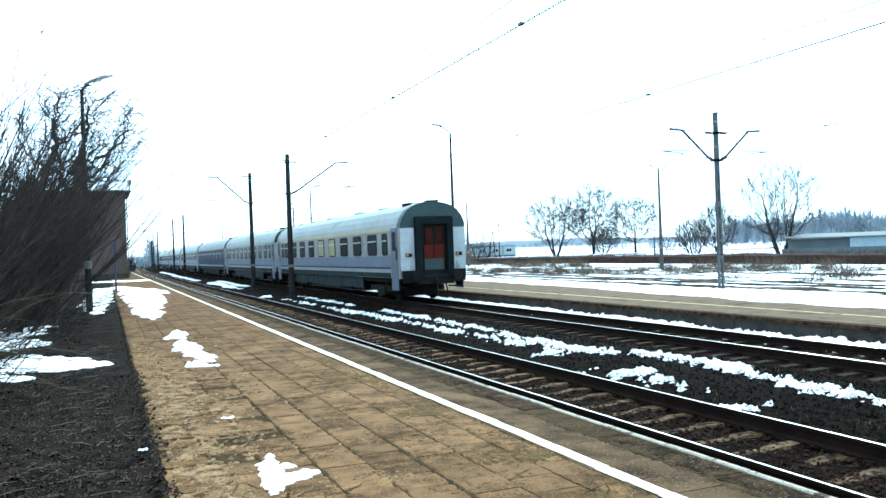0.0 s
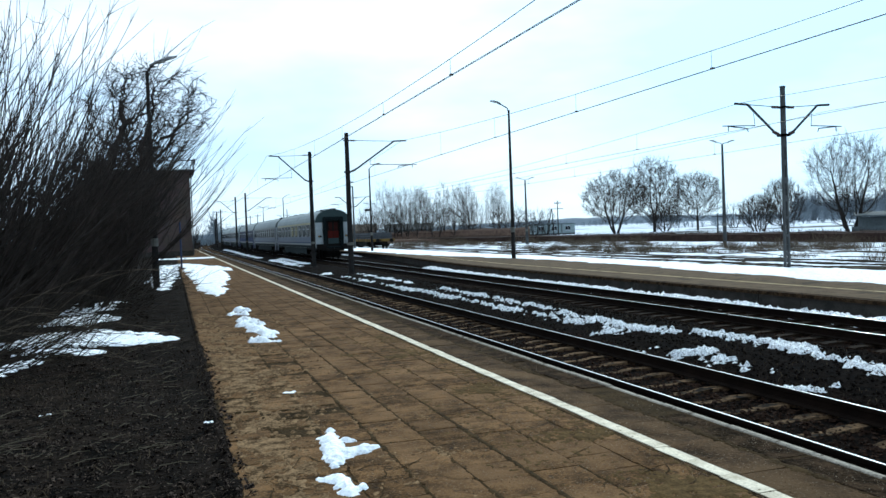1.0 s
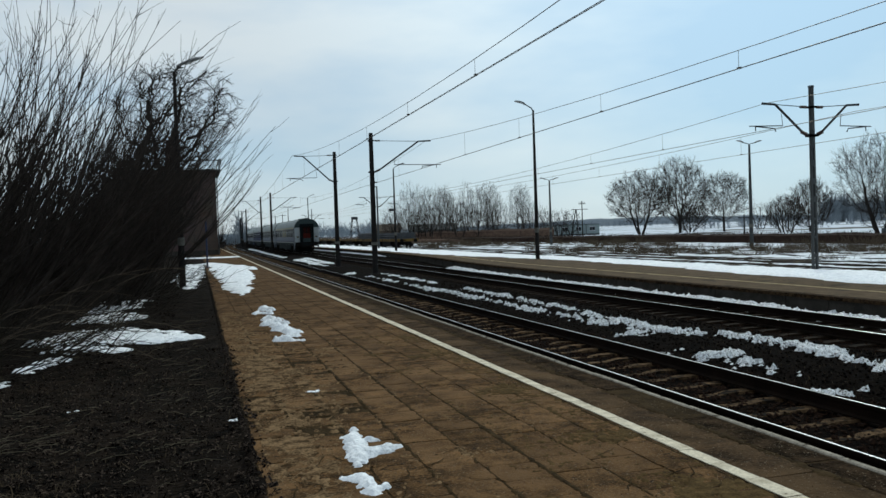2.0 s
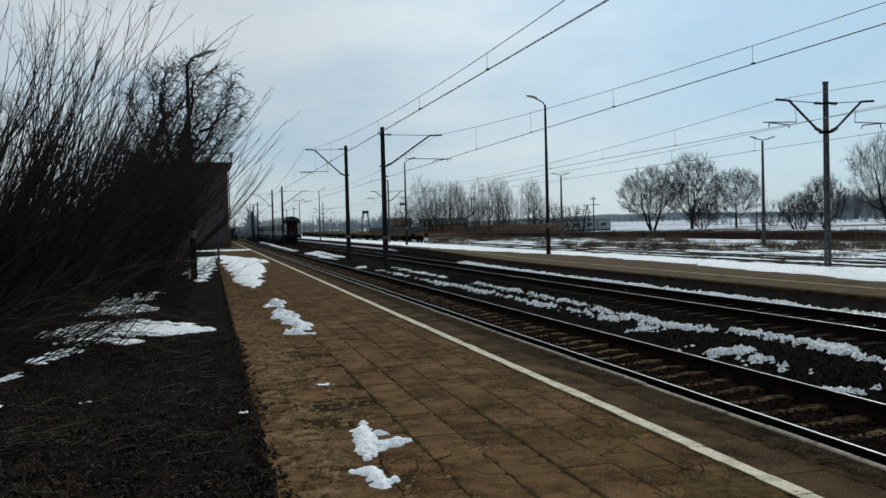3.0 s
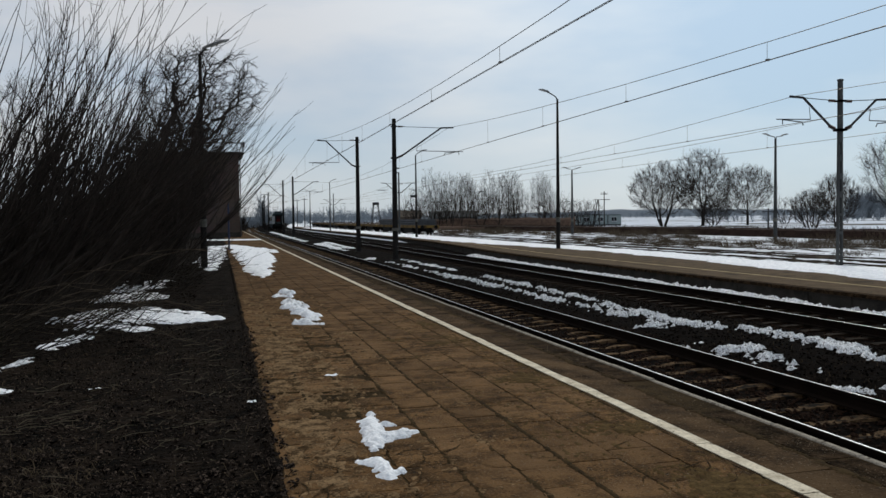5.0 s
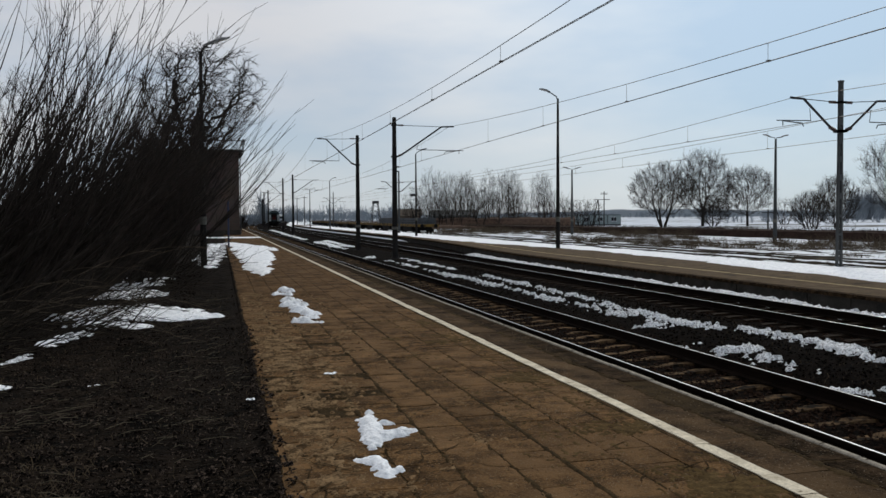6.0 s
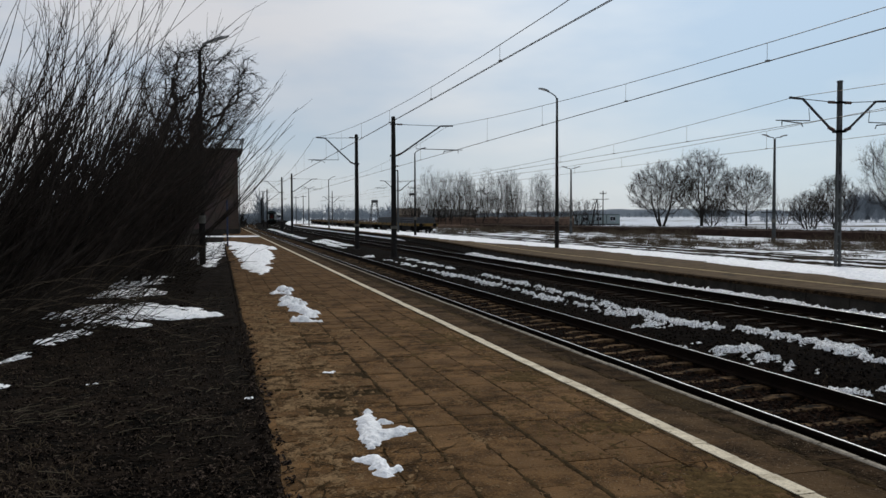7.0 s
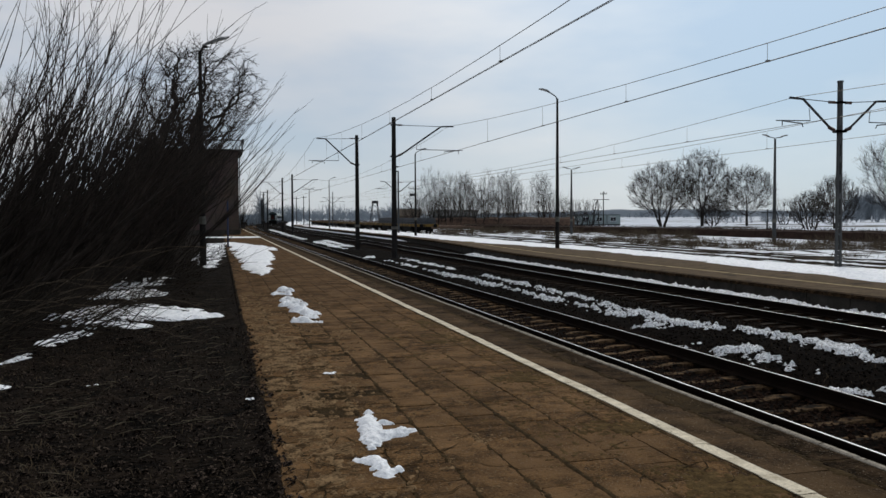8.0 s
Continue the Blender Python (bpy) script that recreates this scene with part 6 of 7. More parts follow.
# ---- brick building beside the platform ----
def brick_material():
    m = bpy.data.materials.new("brick_courses")
    m.use_nodes = True
    nt = m.node_tree
    n, link = nt.nodes.new, nt.links.new
    b = nt.nodes["Principled BSDF"]
    co, turn, tex, stain, mul = n("ShaderNodeTexCoord"), n("ShaderNodeMapping"), n("ShaderNodeTexBrick"), n("ShaderNodeTexNoise"), n("ShaderNodeMix")
    turn.inputs["Rotation"].default_value = (radians(90), 0, 0)
    tex.inputs["Scale"].default_value = 1.0
    tex.inputs["Brick Width"].default_value, tex.inputs["Row Height"].default_value, tex.inputs["Mortar Size"].default_value = 0.26, 0.077, 0.007
    tex.inputs["Color1"].default_value, tex.inputs["Color2"].default_value = (0.100, 0.056, 0.045, 1), (0.066, 0.043, 0.036, 1)
    tex.inputs["Mortar"].default_value = (0.07, 0.065, 0.058, 1)
    stain.inputs["Scale"].default_value, stain.inputs["Detail"].default_value = 0.5, 7.0
    mul.data_type, mul.blend_type = "RGBA", "MULTIPLY"
    mul.inputs["Factor"].default_value = 0.6
    link(co.outputs["Object"], turn.inputs["Vector"])
    link(turn.outputs["Vector"], tex.inputs["Vector"])
    link(co.outputs["Object"], stain.inputs["Vector"])
    link(tex.outputs["Color"], mul.inputs["A"])
    link(stain.outputs["Color"], mul.inputs["B"])
    link(mul.outputs["Result"], b.inputs["Base Color"])
    b.inputs["Roughness"].default_value = 0.9
    return m


BRICK_COURSES = brick_material()


def brick_building():
    h = thing("brick_building", pose(2.0, 91.7, -0.02), "tall dark brick railway building with railed flat roof", "building")
    part("wall", Shape().box(-10.0, 0, -0.5, 0, 0.38, 8.85).box(-0.38, 0.384, -0.5, 0, 11, 8.85).box(-10.0, 0.384, -0.5, -9.62, 11, 8.85).box(-9.616, 10.6, -0.5, -0.384, 10.98, 8.85), BRICK_COURSES, h)
    part("plinth", Shape().box(-10.04, -0.05, -0.4, 0.05, -0.004, 0.55, 0.02), SHADED_CONCRETE, h)
    roof = part("roof", Shape().box(-10.4, -0.4, 8.854, 0.42, 11.4, 9.0), TIN, h, "flat tin-edged roof")
    part("railing", Shape().box(-10.35, -0.36, 9.86, 0.40, -0.26, 9.98).box(0.30, -0.256, 9.86, 0.40, 11.3, 9.98), TIN, roof, "dark top rail of the roof parapet")
    for k in range(6):
        part("railing_post", Shape().box(-0.04, -0.04, 9.0, 0.04, 0.04, 9.86), TIN, roof).matrix_basis = pose(0.34 - 2.0 * k, -0.31, 0)
    part("gutter", Shape().tube([(-10.3, -0.47, 8.86), (0.5, -0.47, 8.86)], 0.075, 8), TIN, roof)
    part("downpipe", Shape().tube([(0.45, -0.47, 9.9), (0.46, -0.47, 8.8), (0.36, -0.3, 8.45), (0.12, -0.14, 8.1), (0.10, -0.10, 7.6), (0.10, -0.10, 0.1)], 0.055, 8), TIN, h)
    part("bracket", Shape().box(0.42, -0.40, 9.45, 0.62, -0.26, 10.06), TIN, roof)
    ch = part("chimney", Shape().box(-4.9, 1.6, 8.9, -3.5, 2.7, 12.1).box(-4.98, 1.52, 12.1, -3.42, 2.78, 12.3, 0.05), BRICK_COURSES, h, "broad brick chimney")
    part("chimney_pot", Shape().tube([(-4.5, 2.1, 12.3), (-4.5, 2.1, 12.7)], 0.14, 8).tube([(-3.9, 2.1, 12.3), (-3.9, 2.1, 12.7)], 0.14, 8), BRICK, ch)


brick_building()


# ---- the departing train ----
COACH_LONG, COACH_PITCH = 26.4, 26.75


def prism(outline, y0, y1):
    """A closed outline of (x, z), counter-clockwise seen from -y, from y0 to y1."""
    k = len(outline)
    return Shape().add([(x, y0, z) for x, z in outline] + [(x, y1, z) for x, z in outline],
                       [(i, (i + 1) % k, k + (i + 1) % k, k + i) for i in range(k)] + [tuple(reversed(range(k))), tuple(range(k, 2 * k))])


ROOF_HALF = [(1.41, 3.02), (1.38, 3.20), (1.28, 3.45), (1.08, 3.72), (0.78, 3.91), (0.42, 4.01), (0.0, 4.05)]
ROOF = ROOF_HALF + [(-x, z) for x, z in reversed(ROOF_HALF[:-1])]


def coach(label, low, band, stripe, group="coaches of the train"):
    c = thing("railway_coach", pose(0, 0, 0), label, "railway coach", group)
    y0, y1 = -COACH_LONG / 2 + 0.25, COACH_LONG / 2 - 0.25
    w = 1.41
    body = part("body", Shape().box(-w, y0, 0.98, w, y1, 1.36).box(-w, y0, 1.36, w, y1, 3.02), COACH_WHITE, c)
    part("lower_band", Shape().box(-w - 0.006, y0 + 1.25, 1.44, w + 0.006, y1 - 1.25, 1.89), low, body, "blue lower panels")
    # Dark strip laid on the body's foot to stand in for shade.
    part("sole_bar", Shape().box(-w - 0.005, y0 + 1.25, 0.99, w + 0.005, y1 - 1.25, 1.20), SKIRT, body, "dark grey-green strip for the shadowy foot of the body")
    part("waist_line", Shape().box(-w - 0.008, y0 + 1.25, 1.36, w + 0.008, y1 - 1.25, 1.435), COACH_NAVY, body)
    if band:
        part("window_band", Shape().box(-w - 0.004, y0 + 1.25, 1.894, w + 0.004, y1 - 1.25, 2.92), band, body)
    if stripe:
        part("class_stripe", Shape().box(-w - 0.010, y0 + 1.2, 2.925, w + 0.010, y1 - 1.2, 3.06), stripe, body, "yellow first-class stripe")
    roof = part("roof", prism(ROOF, y0 + 0.35, y1 - 0.35), COACH_ROOF, c, smooth=False)
    for a, b in ((y0 - 0.05, y0 + 0.346), (y1 - 0.346, y1 + 0.05)):
        part("roof_end", prism([(x * 1.004, z + 0.004) for x, z in ROOF], a, b), COACH_GREEN, roof, "dark green roof end")
    n = len(ROOF)
    rib = Shape().add([(x * 1.006, d, z + 0.010) for d in (0, 0.05) for x, z in ROOF], [(i, i + 1, n + i + 1, n + i) for i in range(n - 1)]).mesh("roof_rib", COACH_ROOF)
    for k in range(11):
        piece("roof_rib", rib, roof, pose(0, y0 + 1.2 + k * 2.35, 0))
    vent = Shape().box(-0.28, -0.4, 4.0, 0.28, 0.4, 4.13, 0.03).mesh("roof_vent", COACH_ROOF)
    for y in (y0 + 2.2, y0 + 6.0, -3.0, 3.0, y1 - 6.0, y1 - 2.2):
        piece("roof_vent", vent, roof, pose(0, y, 0))
    part("roof_hatch", Shape().box(-0.75, y0 + 1.0, 3.93, -0.5, y0 + 1.5, 4.06, 0.02), COACH_BLACK, roof)
    part("roof_marker", Shape().box(-0.2, y0 - 0.02, 4.05, 0.3, y0 + 0.3, 4.11, 0.02), COACH_BLACK, roof)
    rim = lambda k, z0, z1, c: [(-k + c, z0), (k - c, z0), (k, z0 + c), (k, z1 - c), (k - c, z1), (-k + c, z1), (-k, z1 - c), (-k, z0 + c)]

    def glass(k):
        """A pane with rounded corners."""
        edge = rim(k, 0, 0.86, 0.09)
        return Shape().add([(x, yy, z) for x in (-0.012, 0.014) for yy, z in edge], [tuple(range(8, 16)), tuple(range(7, -1, -1))] + [(i, (i + 1) % 8, 8 + (i + 1) % 8, 8 + i) for i in range(8)])

    def surround(k):
        """The rubber seal round a pane."""
        ring = [(x, yy, z) for x, e in ((0.018, rim(k + 0.03, -0.03, 0.89, 0.10)), (0.018, rim(k - 0.01, 0.01, 0.85, 0.09)), (-0.004, rim(k + 0.03, -0.03, 0.89, 0.10))) for yy, z in e]
        return Shape().add(ring, [f for i in range(8) for f in ((i, (i + 1) % 8, 8 + (i + 1) % 8, 8 + i), (16 + i, 16 + (i + 1) % 8, (i + 1) % 8, i))])

    pane, slim = glass(0.64).mesh("window_pane", COACH_GLASS), glass(0.32).mesh("window_pane", COACH_GLASS)
    frame_big, frame_slim = surround(0.64).mesh("window_frame", GANGWAY), surround(0.32).mesh("window_frame", GANGWAY)
    bar_big, bar_slim = (Shape().box(0.015, -k, 0.555, 0.024, k, 0.605).mesh("vent_bar", COACH_END) for k in (0.62, 0.30))
    for side in (-1, 1):
        spots = [(y0 + 1.95, True), (y1 - 1.95, True)] + [(y0 + 3.75 + 2.36 * k, False) for k in range(9)]
        for y, small in spots:
            m = pose(side * (w + 0.008), y, 1.955, 0, 0, 0 if side > 0 else 180)
            win = piece("window", slim if small else pane, body, m)
            if stripe and side < 0 and not small and 10.0 < y - y0 < 14.0:
                part("blind", Shape().box(0.015, -0.58, 0.02, 0.022, 0.58, 0.84), BLIND, win, "drawn yellowish blind")
            piece("window_frame", frame_slim if small else frame_big, win, pose(0, 0, 0))
            piece("vent_bar", bar_slim if small else bar_big, win, pose(0, 0, 0))
        for y in (y0 + 0.72, y1 - 0.72):
            door = part("door", Shape().box(-0.02, -0.42, -1.05, 0.014, 0.42, 1.0), low, c, "blue side door")
            door.matrix_basis = pose(side * (w + 0.004), y, 2.02, 0, 0, 0 if side > 0 else 180)
            part("door_window", Shape().box(0.012, -0.22, 0.08, 0.022, 0.22, 0.85), COACH_GLASS, door)
            part("handle", Shape().box(0.014, 0.30, -0.3, 0.05, 0.34, 0.2), STEEL, door)
            part("step_cover", Shape().box(-0.03, -0.40, -1.52, 0.012, 0.40, -1.06), low, door)
            part("step", Shape().box(side * 1.05, y - 0.4, 0.55, side * 1.38, y + 0.4, 0.60).box(side * 1.05, y - 0.4, 0.8, side * 1.38, y + 0.4, 0.84), COACH_BLACK, c)
    under = Shape().box(-1.25, y0 + 0.3, 0.80, 1.25, y1 - 0.3, 0.978)
    for y, ln in ((-6.2, 1.6), (-3.6, 2.4), (-0.4, 2.0), (2.6, 2.2), (5.8, 1.6)):
        under.box(-1.22, y - ln / 2, 0.32, 1.22, y + ln / 2, 0.80, 0.03)
    part("underframe", under, COACH_BLACK, c, "near-black underframe boxes")
    for side in (-1, 1):
        skirt = Shape()
        for a, b, z in ((-7.3, -3.4, 0.46), (-3.3, 1.4, 0.40), (1.5, 4.2, 0.46), (4.3, 7.3, 0.42)):
            skirt.box(min(side * 1.27, side * 1.33), a, z, max(side * 1.27, side * 1.33), b, 0.976)
        part("skirt", skirt, SKIRT, c, "dark grey-green equipment skirt")
    for y in (-9.5, 9.5):
        # The solid middle box is added to keep the space under the coach dark.
        bogie = part("bogie", Shape().box(-1.10, y - 1.75, 0.38, -0.92, y + 1.75, 0.62).box(0.92, y - 1.75, 0.38, 1.10, y + 1.75, 0.62).box(-0.92, y - 0.25, 0.4, 0.92, y + 0.25, 0.78).box(-0.66, y - 1.9, 0.2, 0.66, y + 1.9, 0.72).box(-1.16, y - 0.5, 0.22, -1.10, y + 0.5, 0.6).box(1.10, y - 0.5, 0.22, 1.16, y + 0.5, 0.6), COACH_BLACK, c)
        for dy in (-1.25, 1.25):
            for x in (-0.82, 0.69):
                part("wheel", Shape().tube([(x, y + dy, 0.46), (x + 0.13, y + dy, 0.46)], 0.46, 20), COACH_BLACK, bogie)
    for a, s in ((y0, -1), (y1, 1)):
        gang = Shape()
        for x0, x1, z0, z1 in ((-0.80, -0.55, 1.0, 3.45), (0.55, 0.80, 1.0, 3.45), (-0.55, 0.55, 3.15, 3.45), (-0.55, 0.55, 0.95, 1.1)):
            gang.box(x0, min(a, a + s * 0.25), z0, x1, max(a, a + s * 0.25), z1, 0.05)
        g = part("gangway", gang, GANGWAY, c, "dark rubber gangway frame")
        part("gangway_door", Shape().box(-0.53, min(a, a + s * 0.06), 1.08, 0.53, max(a, a + s * 0.06), 3.14), COACH_BLACK, g, "dark end door")
        e0, e1 = min(a + s * 0.062, a + s * 0.10), max(a + s * 0.062, a + s * 0.10)
        part("door_leaf", Shape().box(-0.42, e0, 1.75, -0.02, e1, 2.32, 0.03).box(0.02, e0, 1.75, 0.42, e1, 2.32, 0.03), COACH_RED, g, "red end door panels")
        part("door_pane", Shape().box(-0.36, e0, 2.36, -0.07, e1, 3.0, 0.02).box(0.07, e0, 2.36, 0.36, e1, 3.0, 0.02), DIM_RED, g, "dim red upper door panels")
        part("kick_plate", Shape().box(-0.42, e0, 1.30, 0.42, e1, 1.74), COACH_GREEN, g, "green kick plate")
        part("buffer_plate", Shape().box(-0.80, min(a, a + s * 0.24), 0.72, 0.80, max(a, a + s * 0.24), 0.948), COACH_BLACK, g)
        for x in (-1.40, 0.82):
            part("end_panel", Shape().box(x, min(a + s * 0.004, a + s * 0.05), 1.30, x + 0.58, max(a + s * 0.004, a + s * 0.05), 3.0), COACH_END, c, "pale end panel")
        beam = part("buffer_beam", Shape().box(-1.35, min(a, a + s * 0.12), 0.80, 1.35, max(a, a + s * 0.12), 1.28), COACH_BLACK, c)
        for x in (-0.875, 0.875):
            part("buffer", Shape().tube([(x, a + s * 0.1, 1.06), (x, a + s * 0.42, 1.06), (x, a + s * 0.44, 1.06), (x, a + s * 0.50, 1.06)], [0.11, 0.11, 0.24, 0.24], 14), COACH_BLACK, beam)
            lamp = part("tail_light", Shape().box(x * 1.24 - 0.12, min(a + s * 0.052, a + s * 0.10), 1.84, x * 1.24 + 0.14, max(a + s * 0.052, a + s * 0.10), 1.98, 0.02), COACH_BLACK, c, "dark lamp cluster")
            part("amber_lens", Shape().tube([(x * 1.24 - 0.06, a + s * 0.09, 1.91), (x * 1.24 - 0.06, a + s * 0.115, 1.91)], 0.05, 10), AMBER, lamp)
        part("coupling", Shape().tube([(0, a + s * 0.1, 1.0), (0, a + s * 0.4, 0.85), (0, a + s * 0.35, 0.5)], 0.06, 6), COACH_BLACK, beam)
        for x in (-0.4, 0.4):
            part("brake_hose", Shape().tube([(x, a + s * 0.1, 0.9), (x * 1.12, a + s * 0.3, 0.5), (x * 1.25, a + s * 0.12, 0.35)], 0.03, 5), COACH_BLACK, beam)
    return c


FIRST = coach("white and blue last coach with yellow stripe and green roof end", COACH_BLUE, None, COACH_YELLOW)
SECOND = coach("white and blue second-class railway coach behind the first", COACH_BLUE, None, None)
DINER = coach("dark blue railway coach in the middle of the train", COACH_NAVY, COACH_NAVY, None)
TRAIN = [FIRST, SECOND, DINER] + [copy_thing(SECOND, pose(0, 0, 0)) for _ in range(4)]
for _c in TRAIN[3:]:
    tagged(_c, "white and blue railway coach far up the train")


def tail_at(t):
    """How far along the line the train's tail is at t."""
    table = ((0.0, 31.5), (0.5, 49.3), (1.0, 66.6), (2.0, 99.3), (4.0, 164.0), (6.0, 229.0), (8.0, 294.0))
    for (ta, ya), (tb, yb) in zip(table, table[1:]):
        if t <= tb:
            return ya + (yb - ya) * (t - ta) / (tb - ta)
    return table[-1][1]


# ---- wagons standing in the yard ----
STANCHION = Shape().box(0, 0, 0, 0.04, 0.1, 0.5).mesh("stanchion", STEEL)


def flat_wagon(y, loaded):
    wg = thing("flat_wagon", pose(24.9 + bend(y), y, -0.36, 0, 0, math.degrees(heading(y))), "ochre flat wagon with " + ("a stacked grey-blue load" if loaded else "an empty rusty deck"), "railway wagon", "wagons in the yard")
    part("deck", Shape().box(-1.35, 0.4, 1.10, 1.35, 13.6, 1.22, 0.02), BROWN_ROOF, wg)
    sill = part("sill", Shape().box(-1.40, 0.35, 0.92, -1.30, 13.65, 1.24).box(1.30, 0.35, 0.92, 1.40, 13.65, 1.24).box(-1.30, 0.35, 0.92, 1.30, 0.45, 1.24).box(-1.30, 13.55, 0.92, 1.30, 13.65, 1.24), WAGON_OCHRE, wg, "ochre side sill")
    for k in range(7):
        for x in (-1.44, 1.40):
            piece("stanchion", STANCHION, sill, pose(x, 1.2 + 1.9 * k, 0.9))
    part("underframe", Shape().box(-0.5, 0.5, 0.55, 0.5, 13.5, 0.858).box(-1.2, 4.5, 0.35, 1.2, 9.5, 0.86), COACH_BLACK, wg)
    for yy in (2.2, 4.0, 10.0, 11.8):
        for x in (-0.82, 0.69):
            part("wheel", Shape().tube([(x, yy, 0.46), (x + 0.13, yy, 0.46)], 0.46, 18), COACH_BLACK, wg)
        for x in (-1.15, 0.85):
            part("axle_box", Shape().box(x, yy - 0.2, 0.3, x + 0.3, yy + 0.2, 0.62, 0.03), COACH_BLACK, wg)
    for x in (-0.875, 0.875):
        part("buffer", Shape().tube([(x, 0.35, 1.02), (x, 0.02, 1.02), (x, 0.0, 1.02), (x, -0.08, 1.02)], [0.11, 0.11, 0.24, 0.24], 12), COACH_BLACK, wg)
    if loaded:
        load = Shape()
        for k in range(3):
            load.box(-1.2, 1.0, 1.24 + 0.26 * k, 1.2, 13.0, 1.42 + 0.26 * k)
            for yy in (1.6, 4.6, 7.4, 10.2, 12.4):
                load.box(-1.1, yy, 1.42 + 0.26 * k, 1.1, yy + 0.12, 1.50 + 0.26 * k)
        part("load", load, WAGON_LOAD, wg, "stacked grey-blue panels")


for _k in range(11):
    flat_wagon(101.0 + 14.3 * _k, _k in (0, 1))


# ---- buildings and woods far off ----
def cabin_row():
    for k in range(4):
        c = thing("site_cabin", pose(79.5 + 2.95 * k, 186.0 - 1.25 * k, -0.5, 0, 0, -23), "pale blue-grey site cabin behind the scrub", "cabin", "row of site cabins")
        part("wall", Shape().box(0, 0, 0.1, 3.1, 4.0, 2.5), CABIN_WALL, c)
        part("roof", Shape().box(-0.05, -0.06, 2.504, 3.15, 4.06, 2.64, 0.03), BARN_DARK, c)
        part("corner_post", Shape().box(-0.03, -0.03, 0.0, 0.09, 0.09, 2.5), BARN_DARK, c)
        part("skirt", Shape().box(0.1, -0.03, -0.1, 3.06, -0.004, 0.38), BARN_DARK, c)
        win = part("window", Shape().box(0.9, -0.03, 1.1, 2.0, 0.0, 2.0), COACH_GLASS, c)
        part("window_frame", Shape().box(0.82, -0.05, 1.02, 2.08, -0.031, 1.1).box(0.82, -0.05, 2.0, 2.08, -0.031, 2.08).box(1.42, -0.05, 1.1, 1.48, -0.031, 2.0), WHITE_BOARD, win)


cabin_row()


def barn():
    b = thing("barn", pose(80.0, 82.5, -0.6, 0, 0, -42), "long low blue-grey farm shed with dark end bay", "shed")
    part("wall", Shape().box(7, 0, 0, 44, 9, 2.0), BARN_WALL, b)
    part("gable_wall", Shape().box(0, 0.4, 0, 6.99, 9, 1.96), BARN_DARK, b, "dark timber end bay")
    roof = part("roof", Shape().add([(-0.4, -0.5, 2.02), (44.4, -0.5, 2.02), (44.4, 4.5, 2.5), (-0.4, 4.5, 2.5), (44.4, 9.5, 2.02), (-0.4, 9.5, 2.02),
                                     (-0.4, -0.5, 2.14), (44.4, -0.5, 2.14), (44.4, 4.5, 2.62), (-0.4, 4.5, 2.62), (44.4, 9.5, 2.14), (-0.4, 9.5, 2.14)],
                                    [(6, 7, 8, 9), (9, 8, 10, 11), (0, 3, 2, 1), (3, 5, 4, 2), (0, 1, 7, 6), (4, 5, 11, 10), (1, 2, 4, 10, 8, 7), (0, 6, 9, 11, 5, 3)]), BARN_DARK, b)
    part("chimney", Shape().box(23.5, 4.0, 2.4, 24.1, 4.6, 3.0, 0.03), BRICK, roof)
    part("lean_to", Shape().box(13, -3.0, 1.25, 30, -0.02, 1.38).box(13.2, -2.8, 0, 13.4, -2.6, 1.25).box(21, -2.8, 0, 21.2, -2.6, 1.25).box(29.6, -2.8, 0, 29.8, -2.6, 1.25), SNOW, b, "snow-covered lean-to roof")
    part("fence", Shape().box(-1, -6, 0, 44, -5.9, 0.9), BARN_DARK, b)
    for x in (15.5, 25.0, 33.0, 38.0):
        part("door", Shape().box(x, -0.03, 0.1, x + 2.6, -0.004, 1.9), BARN_DARK, b)


barn()


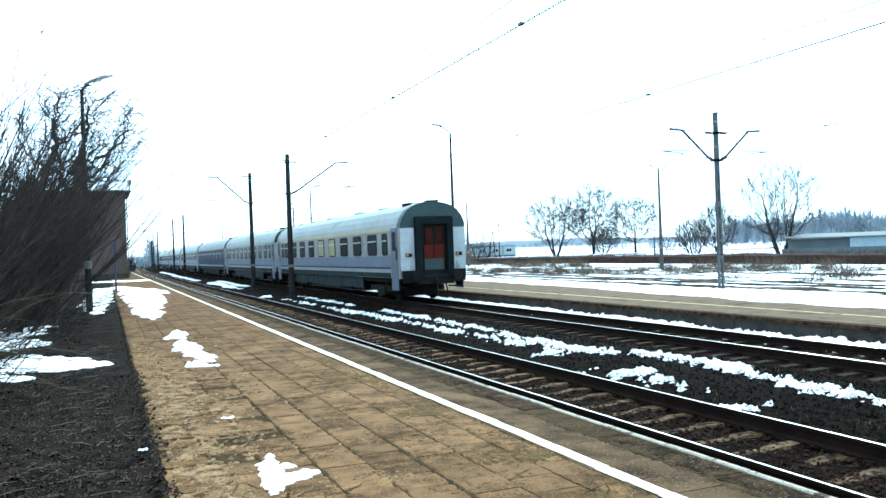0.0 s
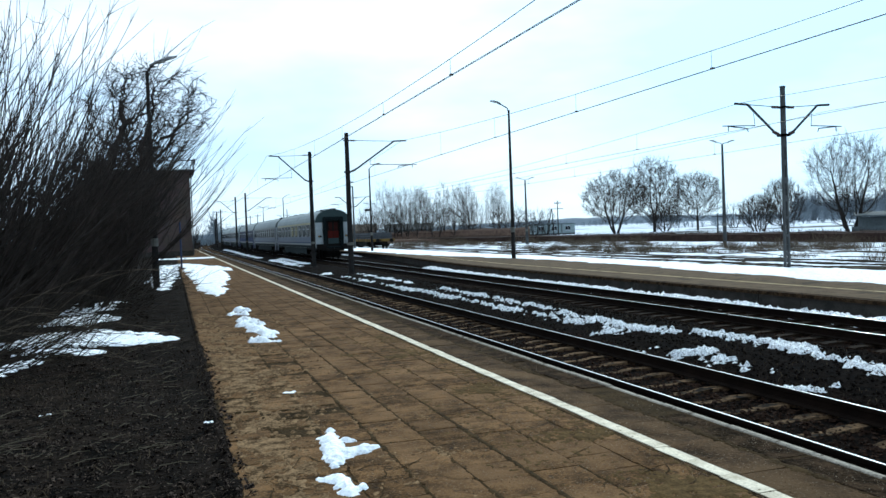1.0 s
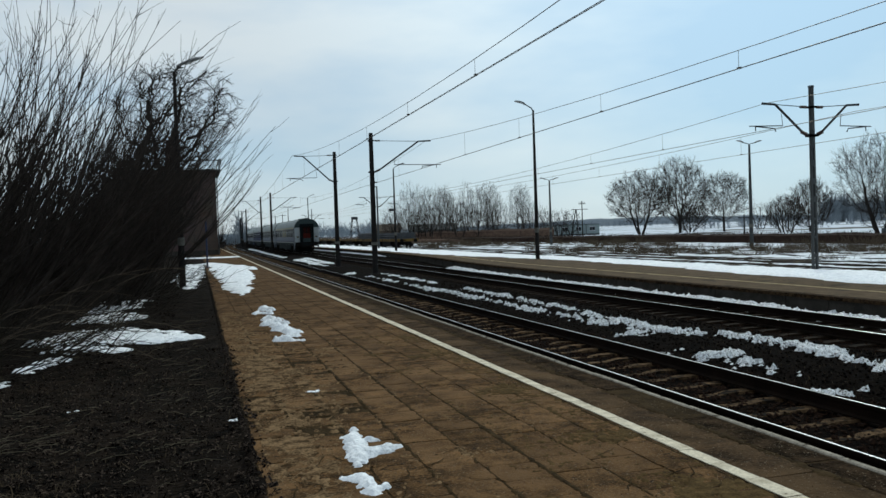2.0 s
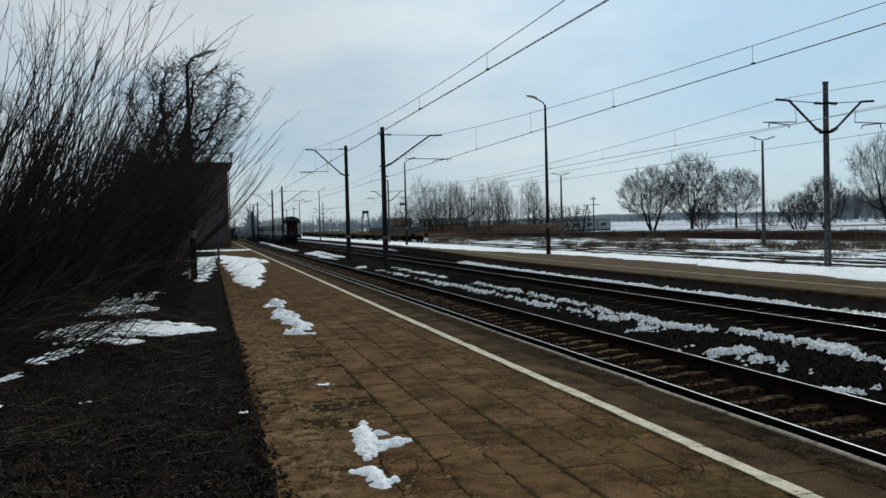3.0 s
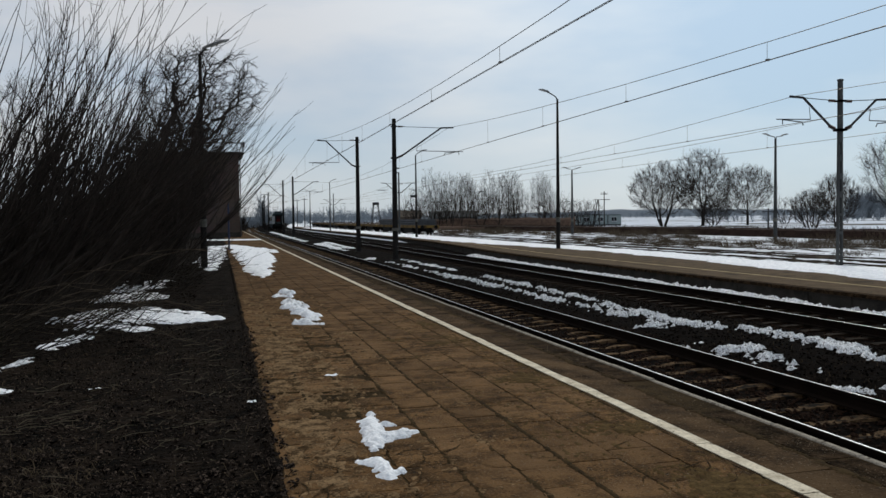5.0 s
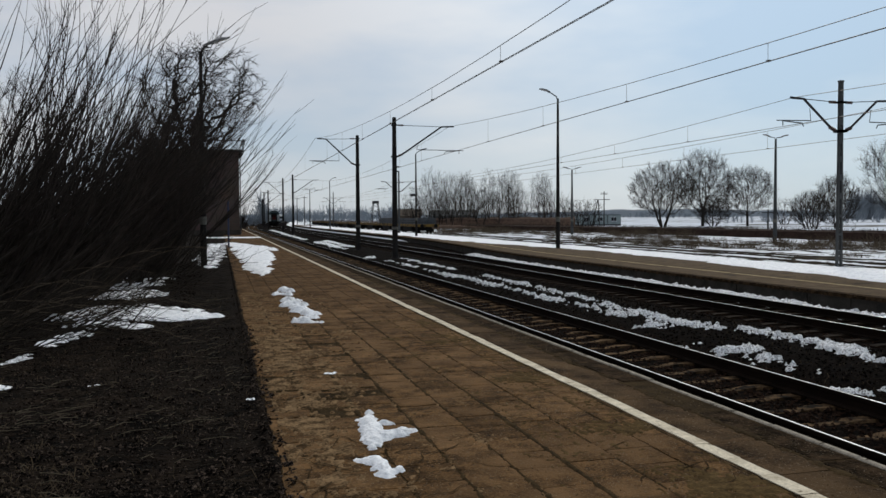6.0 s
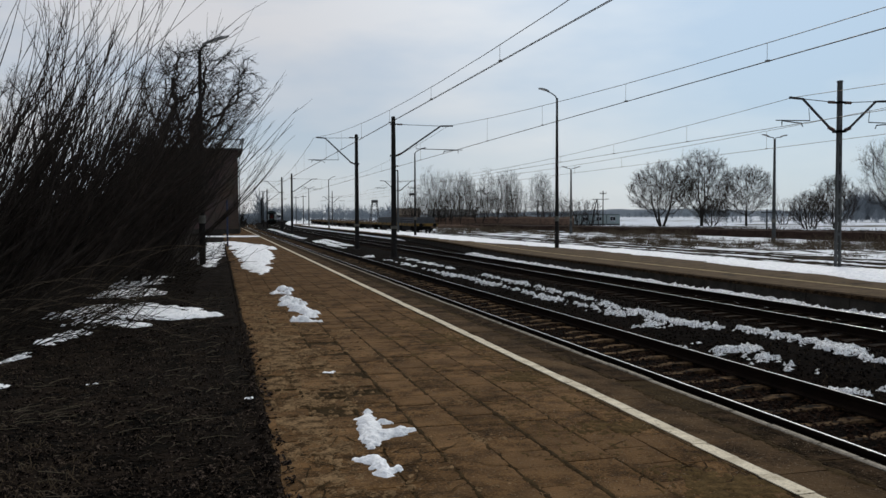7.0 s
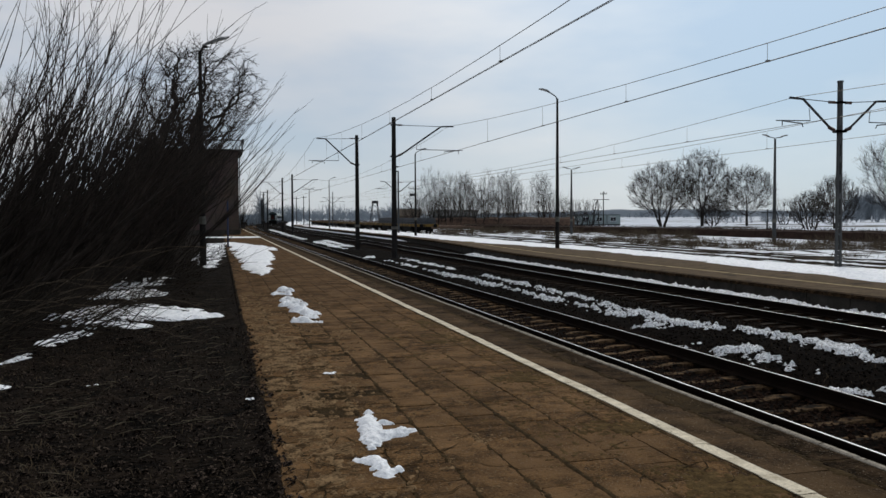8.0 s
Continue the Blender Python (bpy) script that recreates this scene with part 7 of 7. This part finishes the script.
def far_sheds():
    s = thing("brown_shed", pose(47.6, 232, -0.5, 0, 0, -14), "brown low shed behind the wagons", "shed")
    part("wall", Shape().box(0, 0, 0, 7, 7, 2.7), SHED_WALL, s)
    part("roof", Shape().add([(-0.4, -0.4, 2.71), (7.4, -0.4, 2.71), (7.4, 3.5, 4.6), (-0.4, 3.5, 4.6), (7.4, 7.4, 2.71), (-0.4, 7.4, 2.71)],
                             [(0, 1, 2, 3), (3, 2, 4, 5), (1, 4, 2), (0, 3, 5), (0, 5, 4, 1)]), SHED_WALL, s)
    g = thing("green_shed", pose(54.5, 218, -0.5, 0, 0, -14), "long dark grey-green shed behind the row of trees", "shed")
    part("wall", Shape().box(0, 0, 0, 12, 8, 2.6), BARN_DARK, g)
    part("roof", Shape().add([(-0.4, -0.4, 2.61), (12.4, -0.4, 2.61), (12.4, 4, 4.2), (-0.4, 4, 4.2), (12.4, 8.4, 2.61), (-0.4, 8.4, 2.61)],
                             [(0, 1, 2, 3), (3, 2, 4, 5), (1, 4, 2), (0, 3, 5), (0, 5, 4, 1)]), BARN_DARK, g)
    t = thing("lattice_tower", pose(53.5, 296, -0.5), "small lattice tower in the distance", "tower")
    legs = Shape()
    for a, b in ((-1, -1), (1, -1), (1, 1), (-1, 1)):
        legs.bar((a * 1.7, b * 1.7, 0), (a * 0.8, b * 0.8, 7.2), 0.16, 0.16)
    for k in range(4):
        w = 1.7 - 0.225 * k * 1.0
        for sx, sy, ex, ey in ((-1, -1, 1, -1), (1, -1, 1, 1), (1, 1, -1, 1), (-1, 1, -1, -1)):
            legs.bar((sx * w, sy * w, 1.8 * k + 0.2), (ex * (w - 0.2), ey * (w - 0.2), 1.8 * k + 1.8), 0.09, 0.09)
    part("legs", legs, STEEL, t)
    part("platform", Shape().box(-1.1, -1.1, 7.2, 1.1, 1.1, 7.35).box(-1.0, -1.0, 7.35, 1.0, 1.0, 8.2, 0.1), STEEL, t)
    p = thing("telegraph_pole", pose(84.2, 175.5, -0.5, 0, 0, -25), "wooden double pole with braced leg and crossarms", "telegraph pole")
    part("pole", Shape().tube([(0, 0, 0), (0, 0, 7.9)], [0.14, 0.10], 8), FAR_BARK, p)
    part("brace", Shape().tube([(-2.6, 0, 0), (-1.4, 0, 6.0)], [0.14, 0.10], 8).tube([(-1.0, 0, 0), (-1.3, 0, 6.0)], 0.10, 8), FAR_BARK, p)
    part("crossarm", Shape().box(-2.4, -0.06, 5.95, 1.3, 0.06, 6.08).box(-0.75, -0.06, 7.2, 0.75, 0.06, 7.32), FAR_BARK, p)
    pins = Shape()
    for x in (-0.65, -0.25, 0.25, 0.65):
        pins.tube([(x, 0, 7.32), (x, 0, 7.62)], 0.06, 6)
    part("insulator", pins, PORCELAIN, p)
    for x, y, top in ((56, 178, 8.4), (22.6, 236, 8.3), (21.85, 250, 8.3), (69.5, 96, 3.0)):
        q = thing("pole", pose(x, y, -0.45), "thin distant concrete pole", "pole", "distant poles")
        part("post", Shape().tube([(0, 0, 0), (0, 0, top)], [0.13, 0.09], 8), MAST, q)
        part("crossarm", Shape().box(-0.9, -0.05, top - 0.5, 0.9, 0.05, top - 0.38), STEEL, q)


far_sheds()


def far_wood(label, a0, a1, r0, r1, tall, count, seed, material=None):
    """A distant wood between two bearings from the camera's eye, set to fit its view, in degrees right of the line:
    many small bare crowns.
    """
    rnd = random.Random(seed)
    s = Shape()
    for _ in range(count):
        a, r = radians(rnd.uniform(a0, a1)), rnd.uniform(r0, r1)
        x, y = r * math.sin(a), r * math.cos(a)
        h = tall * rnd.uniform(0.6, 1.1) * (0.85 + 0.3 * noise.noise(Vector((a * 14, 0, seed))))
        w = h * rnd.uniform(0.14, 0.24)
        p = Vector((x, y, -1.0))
        s.tube([p, p + Vector((0, 0, h * 0.9))], [0.012 * h, 0.005 * h], 3, False)
        for _k in range(15):
            b, z = rnd.uniform(0, 6.3), rnd.uniform(0.0, 0.62)
            out = w * 1.5 * math.sin(3.0 * min(1.0, z + 0.15)) * rnd.uniform(0.4, 1.1)
            d = Vector((math.cos(b) * out, math.sin(b) * out, h * rnd.uniform(0.16, 0.36)))
            q = p + Vector((0, 0, h * z))
            s.tube([q, q + d * 0.5 + Vector((0, 0, -0.03 * h)), q + d], [0.012 * h, 0.010 * h, 0.003 * h], 3, False)
            for _j in range(1):
                e = q + d * rnd.uniform(0.4, 0.9)
                s.tube([e, e + Vector((rnd.gauss(0, 0.07), rnd.gauss(0, 0.07), rnd.uniform(0.04, 0.14))) * h], [0.007 * h, 0.003 * h], 3, False)
    solid("far_wood", s, material or HAZY_WOOD, label, "wood", "stuff")


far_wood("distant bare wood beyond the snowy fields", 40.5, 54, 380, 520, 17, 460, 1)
far_wood("low bushes on the snowy field, tinted with painted haze", 33.5, 47, 260, 360, 7.0, 90, 7)
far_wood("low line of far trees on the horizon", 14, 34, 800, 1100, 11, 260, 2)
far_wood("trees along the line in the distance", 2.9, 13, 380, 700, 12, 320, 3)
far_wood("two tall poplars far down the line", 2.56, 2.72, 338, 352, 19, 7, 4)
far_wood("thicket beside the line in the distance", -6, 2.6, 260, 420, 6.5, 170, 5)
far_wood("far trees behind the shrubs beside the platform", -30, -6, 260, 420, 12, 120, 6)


def far_hills():
    """Low wooded rise along the horizon, its colour tinted with painted haze."""
    s, n = Shape(), 160
    rows = []
    for i in range(n + 1):
        a = radians(-35 + 100 * i / n)
        h = 9 + 12 * max(0.0, noise.noise(Vector((a * 3.0, 0, 4))) + 0.25) + 2.5 * noise.noise(Vector((a * 40, 0, 4))) + 1.5 * noise.noise(Vector((a * 160, 0, 4)))
        for r, z in ((2300, -3.0), (2340, h * 0.8), (2380, h), (2480, -3.0)):
            rows.append((r * math.sin(a), r * math.cos(a), z))
    s.add(rows, [(4 * i + j, 4 * i + 4 + j, 4 * i + 5 + j, 4 * i + 1 + j) for i in range(n) for j in range(3)])
    solid("far_hills", s, HAZY_WOOD, "low wooded hills on the horizon", "hills", "structure")


far_hills()
pave()


def motions():
    """The train runs away along the far track."""
    for i, c in enumerate(TRAIN):
        rows = []
        for k in range(17):
            t = 0.5 * k
            y = tail_at(t) + COACH_PITCH * i + COACH_LONG / 2
            rows.append((t, pose(FAR_TRACK + bend(y), y, RAIL_Z, 0, 0, math.degrees(heading(y)))))
        walk(c, rows)


motions()
